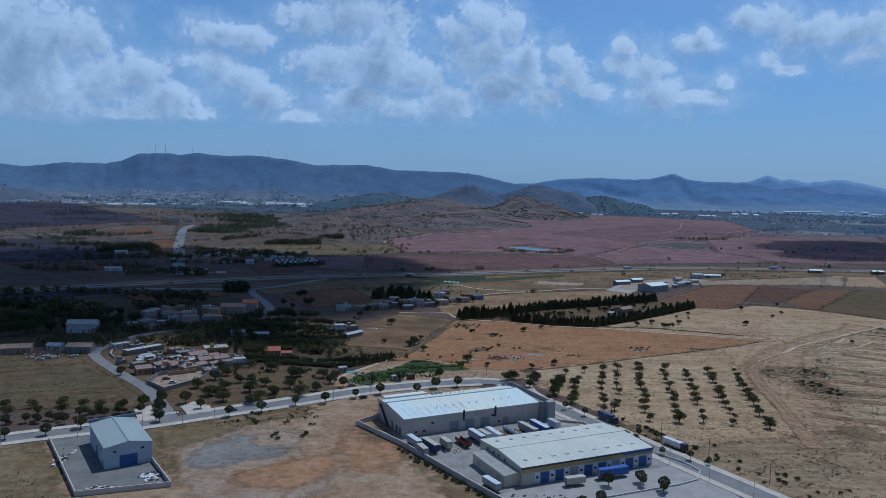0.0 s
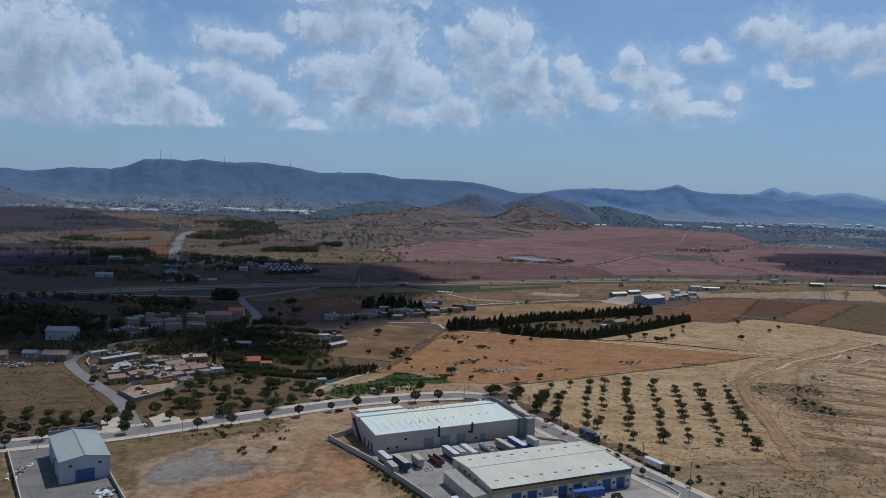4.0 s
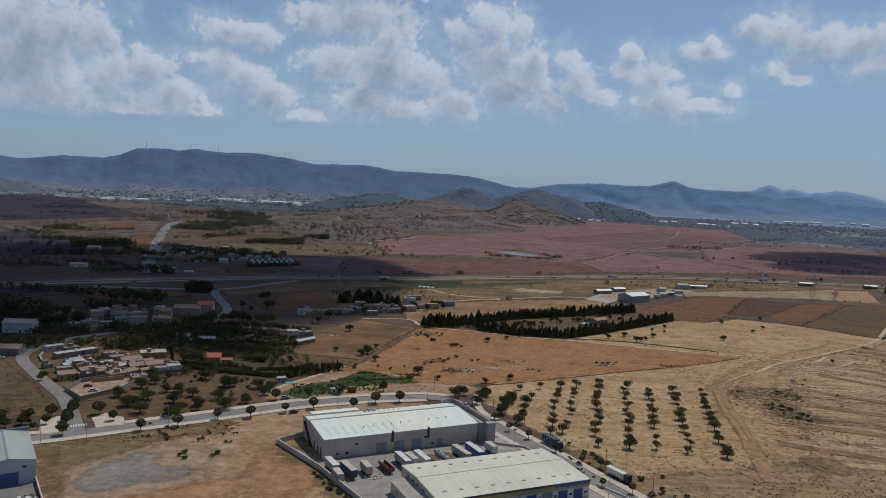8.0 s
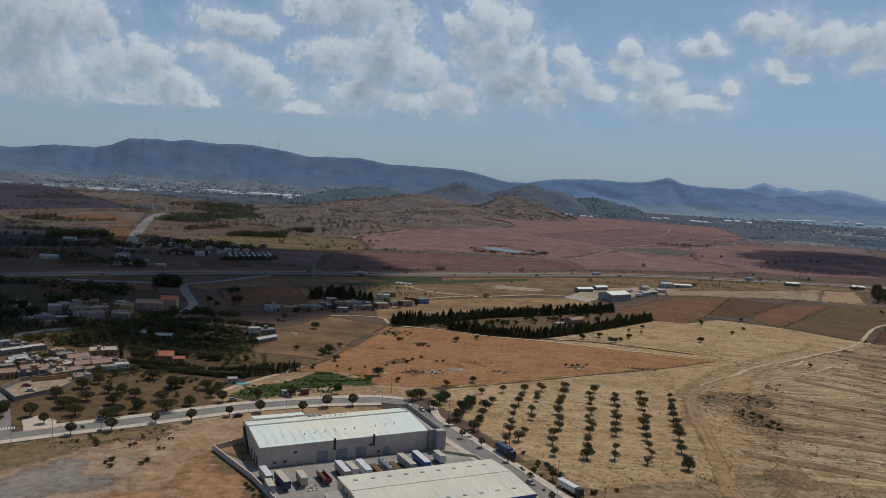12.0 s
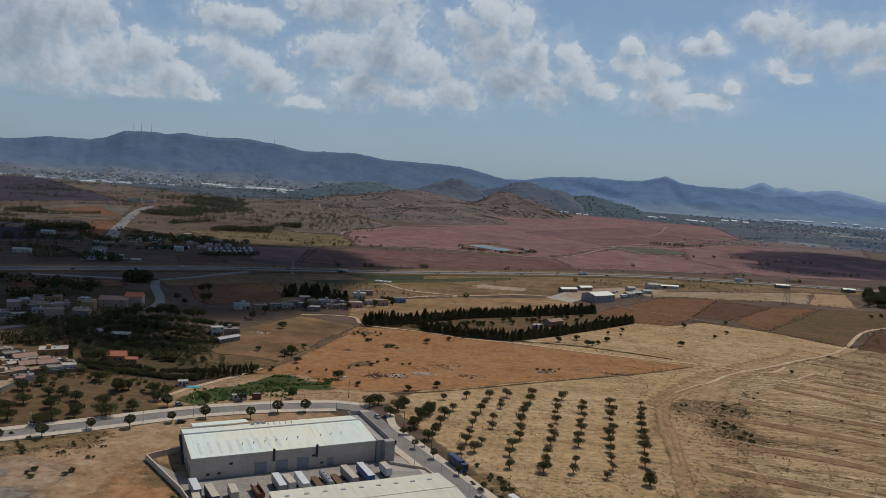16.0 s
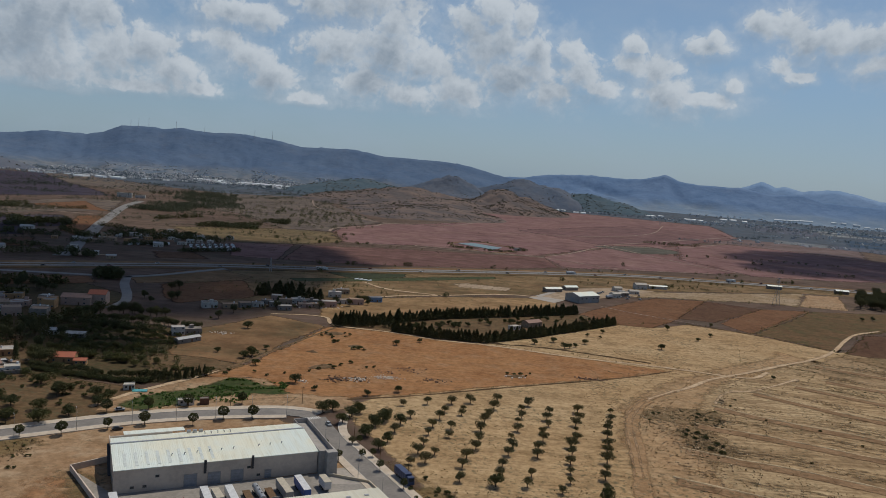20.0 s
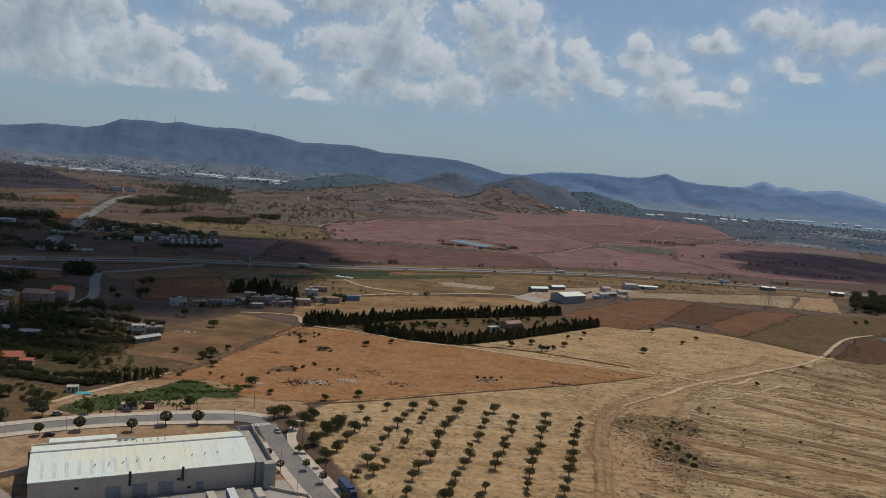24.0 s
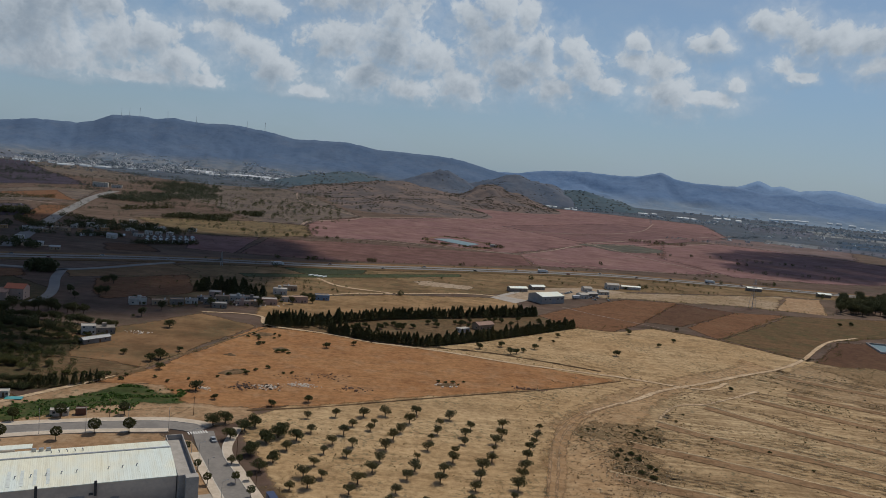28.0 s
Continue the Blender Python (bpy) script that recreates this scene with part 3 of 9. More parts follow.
plot("ground_weed_strip", [(-40, 336), (-33, 340), (-16, 312), (18, 264), (40, 236), (20, 236), (2, 268), (-22, 304)], WEEDS, "dry weeds along the compound wall", 3.0, 4.0, 9.0)
plot("ground_pale_lot", [(-110, 296), (-96, 330), (-66, 330), (-52, 300), (-40, 262), (-70, 240), (-96, 262)], soil("pale_pinkish_earth", (0.50, 0.37, 0.26), (0.44, 0.305, 0.20), (0.38, 0.24, 0.135), 118, big=0.05, streak=0.2), "pale pinkish trodden earth", 5.0, 4.0, 12.0)
plot("ground_gravel_patch", [(-101, 296), (-97, 307), (-90, 321), (-80, 319), (-74, 306), (-62, 307), (-64, 296), (-77, 293), (-82, 285), (-87, 280), (-97, 284)], GRAVEL, "patch of spread grey gravel", 4.0, 3.0, 8.5)
plot("ground_orange_patch", [(-81, 274), (-71, 284), (-44, 301), (-38, 288), (-54, 264), (-75, 267)], ORANGE, "patch of orange-red earth", 4.0, 4.0, 7.0)
plot("ground_weed_patch", [(-126, 321), (-104, 335), (-85, 340), (-91, 324), (-105, 306), (-116, 303)], WEEDS, "yellow weeds beside the hangar wall", 4.0, 4.0, 6.0)
plot("ground_weed_patch", [(-112, 295), (-101, 284), (-95, 267), (-102, 275)], WEEDS, "yellow weeds along the yard wall", 3.0, 3.0, 5.0)
plot("ground_orange_patch", [(-40, 330), (-20, 308), (-6, 280), (-22, 276), (-44, 306)], ORANGE, "faint patch of orange earth", 4.0, 4.0, 12.0)
plot("ground_weed_strip_east", [(128, 262), (90, 330), (72, 362), (80, 366), (104, 330), (135, 300), (165, 262), (150, 240)], WEEDS, "dry weeds on the road verge", 4.0, 4.0, 13.0)
plot("ground_brushy_slope", [(99, 310), (118, 322), (139, 330), (165, 338), (196, 344), (260, 330), (300, 290), (300, 220), (150, 220)], soil("brushy_brown_ground", (0.50, 0.35, 0.20), (0.41, 0.28, 0.155), (0.31, 0.225, 0.125), 20, big=0.04, streak=0.5, width=0.3, speck=2.2), "brown brushy ground beside the estate road", 4.0, 4.0, 12.0)
plot("ground_hill_field", [(-330, 330), (-240, 330), (-188, 350), (-140, 358), (-150, 378), (-180, 408), (-213, 448), (-225, 462), (-300, 440), (-360, 400)], HILL_GRASS, "dry grassy slope beside the lane", 2.0)
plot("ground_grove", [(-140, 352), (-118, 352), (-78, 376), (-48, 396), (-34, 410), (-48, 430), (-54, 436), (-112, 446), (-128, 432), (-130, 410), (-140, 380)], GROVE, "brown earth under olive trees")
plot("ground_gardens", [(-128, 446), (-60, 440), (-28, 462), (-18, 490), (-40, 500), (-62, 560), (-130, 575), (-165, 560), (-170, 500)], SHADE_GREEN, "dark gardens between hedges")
plot("ground_village_field", [(-214, 484), (-196, 496), (-150, 486), (-152, 512), (-190, 528), (-212, 512)], TAN_FIELD, "dry tan field behind the village")
plot("ground_village", [(-222, 450), (-180, 408), (-150, 372), (-128, 395), (-124, 450), (-128, 480), (-170, 520), (-215, 520), (-230, 480)], GROVE, "trodden earth between village houses")
plot("ground_garden_plot", [(-120, 526), (-86, 534), (-78, 556), (-112, 552)], WEEDS, "dry olive garden plot between hedges", 0.8)
plot("ground_garden_plot", [(-84, 536), (-66, 540), (-62, 556), (-78, 558)], TAN_FIELD, "tan garden plot between hedges", 0.8)
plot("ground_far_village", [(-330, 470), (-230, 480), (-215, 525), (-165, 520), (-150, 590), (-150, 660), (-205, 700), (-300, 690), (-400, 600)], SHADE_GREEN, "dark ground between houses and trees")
plot("ground_corner_earth", [(-58, 400), (-8, 412), (40, 420), (54, 434), (48, 447), (0, 470), (-30, 462), (-45, 440), (-60, 420)], BARE, "bare orange earth beside the road corner", 2.0, 5.0, 3.0)
plot("ground_green_weeds", [(-52, 410), (-42, 404), (-24, 424), (-8, 438), (8, 440), (19, 448), (12, 458), (2, 452), (-6, 464), (-18, 461), (-22, 448), (-36, 434), (-46, 424)], GREEN_WEEDS, "lush green weeds in a hollow", 3.2, 1.6)
plot("ground_hollow_edge", [(-44, 400), (-12, 408), (18, 422), (22, 440), (4, 433), (-16, 421)], BARE, "bare orange earth beside the road", 1.5, 5.0, 2.5)
plot("ground_tan_field", [(-62, 500), (-42, 498), (-20, 494), (-8, 544), (10, 606), (-35, 630), (-56, 590), (-78, 552)], TAN_FIELD, "tan stubble field", 1.0)
plot("ground_brush_strip", [(-60, 462), (-28, 462), (-14, 490), (-42, 500), (-72, 500)], GROVE, "dry brush and bare shrubs")
plot("ground_red_field", [(12, 606), (-14, 494), (-32, 462), (0, 468), (20, 446), (47, 446), (76, 459), (133, 491), (197, 525), (239, 553), (182, 571), (130, 587), (90, 592), (56, 604)], RED,
     "orange-red earth field with rubble heaps", 0.8)
plot("ground_grove_cypress", [(12, 612), (56, 606), (124, 594), (162, 624), (238, 700), (213, 735), (139, 693), (90, 668), (42, 626), (15, 622)], GROVE, "brown earth between cypress hedges")
plot("ground_tan_strip", [(18, 626), (40, 628), (90, 670), (139, 695), (206, 738), (196, 812), (92, 772), (30, 735), (-10, 700), (0, 640)], BRIGHT_TAN, "tan field behind the cypress hedge")
plot("ground_brown_field_near", [(240, 700), (268, 698), (306, 752), (371, 874), (316, 868), (250, 790), (212, 736)], BROWN, "reddish brown ploughed field")
plot("ground_dark_field_near", [(306, 754), (338, 746), (420, 848), (372, 873)], DARK_BROWN, "dark brown ploughed plot")
plot("ground_brown_field_mid", [(340, 746), (354, 706), (475, 858), (422, 848)], BROWN, "reddish brown ploughed plot")
plot("ground_green_field", [(357, 706), (400, 659), (462, 744), (490, 757), (560, 800), (640, 900), (478, 858)], STUBBLE_GREEN, "stubble field with thin green growth")
plot("ground_green_field_east", [(404, 652), (466, 738), (520, 752), (660, 880), (760, 760), (560, 600)], DARK_BROWN, "brown stubble beyond the track")
plot("ground_pale_yard", [(300, 862), (317, 876), (372, 880), (458, 898), (476, 884), (533, 999), (326, 912), (280, 880)], soil("levelled_dusty_ground", (0.50, 0.385, 0.265), (0.40, 0.285, 0.165), (0.29, 0.20, 0.11), 25, big=0.02, streak=0.4), "pale dusty levelled ground", 3.0, 8.0, 9.0)
plot("ground_rough_plot", [(480, 890), (531, 886), (580, 1003), (537, 994)], BARE, "rough reddish ground")
plot("ground_midland", [(-60, 640), (-10, 704), (28, 738), (88, 778), (190, 830), (240, 900), (320, 918), (535, 1003), (700, 1030), (640, 1056), (420, 1042), (325, 1022), (161, 956), (12, 886), (-90, 850), (-140, 820), (-150, 730)],
     soil("midland_stubble", (0.33, 0.215, 0.112), (0.255, 0.162, 0.084), (0.155, 0.13, 0.062), 22, big=0.014, fine=0.08, streak=0.6, width=0.05, speck=0.6), "patchy stubble below the highway")
plot("ground_green_strip", [(-60, 812), (12, 850), (90, 900), (150, 938), (150, 920), (80, 870), (0, 822), (-50, 796)], soil("green_strip_soil", (0.085, 0.105, 0.05), (0.065, 0.085, 0.042), (0.13, 0.13, 0.065), 24, streak=0.5), "strip of green crop")
plot("ground_green_crop", [(-32, 868), (-11, 894), (51, 908), (50, 877), (1, 838)], soil("dark_green_crop", (0.06, 0.078, 0.042), (0.05, 0.066, 0.036), (0.10, 0.10, 0.055), 24, streak=0.5), "strip of dark green crop below the highway")
plot("ground_pale_patch", [(102, 858), (118, 871), (162, 858), (156, 839), (111, 839)], PALE, "pale bare patch", 3.0)
plot("ground_shaded_field", [(-152, 722), (-96, 776), (-64, 706), (-68, 690), (-110, 648), (-128, 668)], BROWN, "brown ploughed field")
plot("ground_shaded_strip", [(-190, 752), (-142, 842), (-92, 800), (-96, 778), (-172, 718)], TAN_FIELD, "tan strip beside the slip road")

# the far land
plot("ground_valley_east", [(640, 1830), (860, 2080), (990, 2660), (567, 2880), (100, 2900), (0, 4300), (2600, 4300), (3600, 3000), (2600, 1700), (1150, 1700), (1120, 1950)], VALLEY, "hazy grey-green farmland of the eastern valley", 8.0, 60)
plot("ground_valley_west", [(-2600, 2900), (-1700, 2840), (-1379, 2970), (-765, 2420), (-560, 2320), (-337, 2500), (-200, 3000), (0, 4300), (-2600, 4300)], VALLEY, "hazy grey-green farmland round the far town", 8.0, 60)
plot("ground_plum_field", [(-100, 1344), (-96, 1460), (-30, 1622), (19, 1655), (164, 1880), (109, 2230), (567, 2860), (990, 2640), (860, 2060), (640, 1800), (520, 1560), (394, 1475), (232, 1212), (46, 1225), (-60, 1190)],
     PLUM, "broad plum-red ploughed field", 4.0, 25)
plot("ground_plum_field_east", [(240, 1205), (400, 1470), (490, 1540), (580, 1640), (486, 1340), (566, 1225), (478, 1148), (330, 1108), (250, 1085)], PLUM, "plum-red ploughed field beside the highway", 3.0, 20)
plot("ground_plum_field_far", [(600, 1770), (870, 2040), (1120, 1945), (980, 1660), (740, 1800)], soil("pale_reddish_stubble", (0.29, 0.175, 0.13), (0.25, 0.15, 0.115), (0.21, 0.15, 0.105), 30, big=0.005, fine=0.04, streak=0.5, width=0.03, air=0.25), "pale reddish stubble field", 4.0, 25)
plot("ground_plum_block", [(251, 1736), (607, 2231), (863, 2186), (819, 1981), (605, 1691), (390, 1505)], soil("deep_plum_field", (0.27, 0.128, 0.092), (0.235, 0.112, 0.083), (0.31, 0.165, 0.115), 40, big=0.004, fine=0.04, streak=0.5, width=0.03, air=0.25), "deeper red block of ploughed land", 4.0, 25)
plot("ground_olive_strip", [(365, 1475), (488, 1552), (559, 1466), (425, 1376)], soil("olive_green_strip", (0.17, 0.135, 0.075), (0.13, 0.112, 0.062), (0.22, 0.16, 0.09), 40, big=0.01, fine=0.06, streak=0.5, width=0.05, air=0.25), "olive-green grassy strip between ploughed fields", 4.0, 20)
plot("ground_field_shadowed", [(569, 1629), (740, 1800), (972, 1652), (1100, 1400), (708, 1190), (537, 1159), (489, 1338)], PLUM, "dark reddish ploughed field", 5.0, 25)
plot("ground_field_roadside_west", [(-195, 1070), (-116, 1110), (-100, 940), (-155, 945)], PLUM, "red ploughed field beside the highway")
plot("ground_field_roadside_mid", [(-104, 1112), (14, 1150), (240, 1196), (245, 1080), (168, 1022), (13, 960), (-96, 942)], soil("dark_red_plough", (0.225, 0.108, 0.075), (0.19, 0.09, 0.064), (0.27, 0.145, 0.10), 20, big=0.008, fine=0.06, streak=0.5, width=0.06, air=0.15), "dark red ploughed field along the highway")
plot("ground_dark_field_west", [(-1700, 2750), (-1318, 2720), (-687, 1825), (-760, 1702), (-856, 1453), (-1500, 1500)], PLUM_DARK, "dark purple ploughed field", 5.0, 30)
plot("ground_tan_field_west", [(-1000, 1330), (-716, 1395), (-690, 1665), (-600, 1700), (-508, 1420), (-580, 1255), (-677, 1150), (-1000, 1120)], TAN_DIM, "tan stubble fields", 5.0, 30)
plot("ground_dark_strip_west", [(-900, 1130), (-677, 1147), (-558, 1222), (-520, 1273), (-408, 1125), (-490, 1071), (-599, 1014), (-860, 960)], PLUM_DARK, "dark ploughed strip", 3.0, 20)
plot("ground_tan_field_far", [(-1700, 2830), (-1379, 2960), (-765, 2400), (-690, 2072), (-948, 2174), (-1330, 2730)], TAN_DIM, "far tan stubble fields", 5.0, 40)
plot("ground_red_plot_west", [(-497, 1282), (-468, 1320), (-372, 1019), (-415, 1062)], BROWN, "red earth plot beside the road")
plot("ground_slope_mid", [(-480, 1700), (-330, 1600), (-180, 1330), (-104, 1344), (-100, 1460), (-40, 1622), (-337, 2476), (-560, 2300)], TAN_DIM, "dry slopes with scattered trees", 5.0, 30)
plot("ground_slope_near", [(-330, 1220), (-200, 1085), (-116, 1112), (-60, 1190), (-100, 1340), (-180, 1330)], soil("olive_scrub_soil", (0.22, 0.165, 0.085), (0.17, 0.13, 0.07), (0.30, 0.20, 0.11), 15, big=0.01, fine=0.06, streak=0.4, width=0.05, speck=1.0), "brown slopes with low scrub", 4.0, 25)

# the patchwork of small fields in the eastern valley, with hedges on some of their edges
# these field tones carry strong painted haze through a high air value
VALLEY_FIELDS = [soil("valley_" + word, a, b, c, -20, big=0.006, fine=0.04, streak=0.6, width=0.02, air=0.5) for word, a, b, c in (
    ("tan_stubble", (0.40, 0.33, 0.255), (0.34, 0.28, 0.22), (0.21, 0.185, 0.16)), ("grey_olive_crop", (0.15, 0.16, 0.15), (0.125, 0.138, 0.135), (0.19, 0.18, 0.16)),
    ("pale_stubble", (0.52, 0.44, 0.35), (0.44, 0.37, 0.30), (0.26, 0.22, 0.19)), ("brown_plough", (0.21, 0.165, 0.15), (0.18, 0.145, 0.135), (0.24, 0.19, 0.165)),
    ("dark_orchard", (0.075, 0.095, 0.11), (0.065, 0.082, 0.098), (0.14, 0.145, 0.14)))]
field_rng, valley_hedges = random.Random(31), []
for row in range(7):
    x, y = 930 + 60 * row, 2010 + 190 * row
    for col in range(7):
        wide, deep = field_rng.uniform(130, 260), field_rng.uniform(130, 185)
        if field_rng.random() < 0.8:
            a = Vector((0.86, -0.5)) * wide
            b = Vector((0.45, 0.89)) * deep
            q = [(x, y), (x + a.x, y + a.y), (x + a.x + b.x, y + a.y + b.y), (x + b.x, y + b.y)]
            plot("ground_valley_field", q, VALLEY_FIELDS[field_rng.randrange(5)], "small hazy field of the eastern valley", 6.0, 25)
            if field_rng.random() < 0.7:
                for k in range(int(wide / 22)):
                    u = k * 22 / wide
                    valley_hedges.append((x + a.x * u, y + a.y * u, 9, 4, field_rng.randrange(1, 5), 5.5 + row * 0.5))
        x, y = x + wide * 0.9, y - wide * 0.5

# dark scrubby ground on and beside the terraces
THICKET = soil("scrubby_thicket_ground", (0.34, 0.225, 0.12), (0.26, 0.175, 0.092), (0.45, 0.31, 0.175), 60, big=0.08, streak=0.3, speck=1.8)
for pts in ([(206, 398), (222, 396), (226, 420), (222, 440), (212, 438)], [(196, 452), (224, 448), (240, 460), (236, 474), (206, 470)], [(392, 636), (421, 592), (470, 560), (540, 590), (448, 650)], [(186, 330), (204, 334), (206, 352), (190, 350)]):
    plot("ground_scrub", pts, THICKET, "dark scrubby ground beside the terraces", 4.0, 4.0, 9.0)

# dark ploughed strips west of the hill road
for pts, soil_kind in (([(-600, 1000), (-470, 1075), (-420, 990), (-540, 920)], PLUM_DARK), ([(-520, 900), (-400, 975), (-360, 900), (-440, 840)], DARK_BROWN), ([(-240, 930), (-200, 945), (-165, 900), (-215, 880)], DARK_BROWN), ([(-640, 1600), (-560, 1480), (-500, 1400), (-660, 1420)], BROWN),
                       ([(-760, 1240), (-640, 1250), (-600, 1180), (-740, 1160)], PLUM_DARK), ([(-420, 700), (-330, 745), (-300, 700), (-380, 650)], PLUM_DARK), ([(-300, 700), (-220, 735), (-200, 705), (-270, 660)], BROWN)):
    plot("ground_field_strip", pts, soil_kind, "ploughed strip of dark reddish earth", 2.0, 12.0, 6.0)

# earth banks and furrow ridges
def bank(points, width, height, material=BANK_EARTH, label="low earth bank between terraces"):
    s, rings = Shape(), []
    for p, w in smooth_line(points, 4.0):
        nx, ny = -w.y, w.x
        k = 0.75 + 0.5 * wave(p.x, p.y, 11, 3)
        hgt = height * (0.8 + 0.7 * wave(p.x, p.y, 8, 6))
        rings.append([(p.x + nx * o * width * k, p.y + ny * o * width * k, z) for o, z in ((-1, -0.1), (-0.45, 0.06 + hgt * 0.8), (0.05, 0.06 + hgt), (0.5, 0.06 + hgt * 0.5), (1.1, -0.1))])
    for r in rings:
        s.v.extend(r)
    for i in range(len(rings) - 1):
        for j in range(4):
            s.f.append((5 * i + j, 5 * i + j + 1, 5 * i + 6 + j, 5 * i + 5 + j))
    tagged(part("earth_bank", s, material), label, "ground", kind="structure")


for pts in ([(190, 372), (240, 350), (300, 320)], [(205, 408), (224, 399), (248, 391), (300, 366), (370, 328)], [(222, 445), (249, 435), (270, 426), (310, 407), (390, 364)], [(243, 479), (274, 459), (303, 447), (326, 434), (410, 386)],
            [(279, 515), (304, 494), (325, 479), (345, 468), (440, 412)], [(314, 538), (336, 523), (366, 504), (460, 450)], [(342, 557), (384, 536), (480, 486)], [(356, 600), (420, 566), (490, 530)]):
    earth_strip("furrow", pts, 3.0, -5.2, FURROW, "broad brown earth strip below a terrace edge", 1.6, "ground", 1.6)
    bank([(x - 1.2, y + 3.2) for x, y in pts], 1.3, 0.55, LIP, "pale earth lip along a terrace edge")
    for off, half in ((9.0, 0.45), (13.0, 0.3), (16.5, 0.55), (20.0, 0.3)):
        side = [(x + off * 0.45 + 5 * wave(x, y, 40, off), y + off * 0.85) for x, y in pts]
        earth_strip("furrow", side, half, -half, FURROW_DARK, "thin brown furrow across a terrace", 2.4, "ground", 1.6)
bank([(17, 604), (-8, 530), (-20, 492), (-32, 466)], 1.2, 0.7, label="brushy earth bank along the field edge")
bank([(47, 443), (76, 456), (133, 488), (197, 523), (240, 552)], 1.1, 0.6, label="brown earth bank along the red field")
bank([(120, 592), (160, 592), (190, 585), (232, 570)], 1.6, 0.8, label="weedy earth bank below the cypresses")
bank([(352, 704), (410, 775), (474, 858)], 1.0, 0.7, label="grassy balk between fields")
bank([(306, 726), (352, 702), (400, 656)], 1.2, 0.6, label="weedy field edge")

# tracks
earth_strip("dirt_track", [(497, 768), (461, 741), (431, 704), (397, 656), (364, 621), (327, 592), (293, 564), (262, 540), (240, 516), (222, 500), (207, 484)], 1.5, -1.5, TRACK, "pale dirt track across the dry field", 1.2)
earth_strip("dirt_track", [(207, 484), (196, 466), (187, 440), (180, 400), (172, 360), (164, 320)], 4.0, -3.0, CHURN, "broad churned brown earth track", 2.2)
for side in (1.9, -1.4):
    earth_strip("wheel_rut", [(228 + side, 506), (207 + side, 484), (194 + side, 462), (186 + side, 440), (179 + side, 400), (174 + side, 372)], 0.4, -0.4, BARE, "pale wheel rut in churned earth", 1.0)
earth_strip("dirt_track", [(88, 590), (130, 585), (182, 570), (241, 561), (287, 550), (310, 570)], 1.5, -1.5, TRACK, "pale dirt track along the red field", 1.2)
earth_strip("dirt_track", [(88, 590), (56, 603), (16, 612), (6, 636), (-10, 640), (-36, 634)], 1.4, -1.4, TRACK, "pale dirt track to the hamlet", 1.2)
earth_strip("dirt_track", [(-62, 404), (-54, 425), (-37, 455), (-27, 476)], 1.5, -1.5, TRACK, "pale curving dirt track", 1.2)
earth_strip("dirt_track", [(90, 778), (150, 812), (186, 816)], 2.0, -2.0, TRACK, "pale dirt road to the barn", 1.2)
earth_strip("dirt_track", [(240, 790), (262, 768), (296, 744), (320, 728)], 0.8, -0.8, TRACK_FAR, "narrow balk between ploughed fields", 1.2)
earth_strip("dirt_track", [(13, 823), (40, 790), (86, 777), (60, 764), (34, 742), (0, 715)], 2.0, -2.0, TRACK, "pale dirt road to the hamlet", 1.2)
earth_strip("dirt_track", [(323, 557), (302, 538), (280, 520), (265, 514), (255, 504), (245, 486)], 0.8, -0.8, TRACK, "pale wheel track along a terrace", 1.8)
ribbon("dirt_track", [(-337, 2480), (-240, 2000), (-120, 1760), (-30, 1640), (90, 1700), (170, 1880)], 1.8, -1.8, 0.0, 0.42, TRACK_FAR, "pale farm road over the slope", "track", 1.0, step=30)
ribbon("dirt_track", [(46, 1222), (132, 1214), (232, 1206), (300, 1300), (394, 1472), (560, 1580), (740, 1810)], 1.9, -1.9, 0.0, 0.42, TRACK_FAR, "pale farm road between fields", "track", 1.5, step=30)
ribbon("dirt_track", [(-60, 1190), (46, 1200), (240, 1190), (330, 1120), (480, 1150)], 1.6, -1.6, 0.0, 0.42, TRACK_FAR, "pale farm road beside the fields", "track", 1.5, step=30)
ribbon("dirt_track", [(-1000, 1180), (-731, 1275), (-660, 1322), (-494, 1325)], 2.2, -2.2, 0.0, 0.42, TRACK_FAR, "pale farm track between dark fields", "track", 1.0, step=30)
ribbon("dirt_track", [(390, 1497), (580, 1740), (758, 1967), (911, 2149)], 2.2, -2.2, 0.0, 0.42, TRACK_FAR, "pale farm road to the eastern valley", "track", 1.0, step=30)
ribbon("dirt_track", [(390, 1497), (440, 1360), (478, 1264), (532, 1176)], 1.8, -1.8, 0.0, 0.42, TRACK_FAR, "pale farm road between fields", "track", 1.0, step=30)
ribbon("dirt_track", [(-104, 1348), (-108, 1409), (-90, 1455), (-48, 1534), (-29, 1620), (43, 1717), (158, 1860)], 2.4, -2.4, 0.0, 0.43, TRACK_FAR, "pale farm road along the plum field", "track", 1.0, step=20)
ribbon("dirt_track", [(210, 1640), (400, 1700), (600, 1960), (760, 2400)], 1.6, -1.6, 0.0, 0.42, TRACK_FAR, "faint farm road across the plum field", "track", 1.0, step=30)

# ---- hills ----
ridge_faces = []


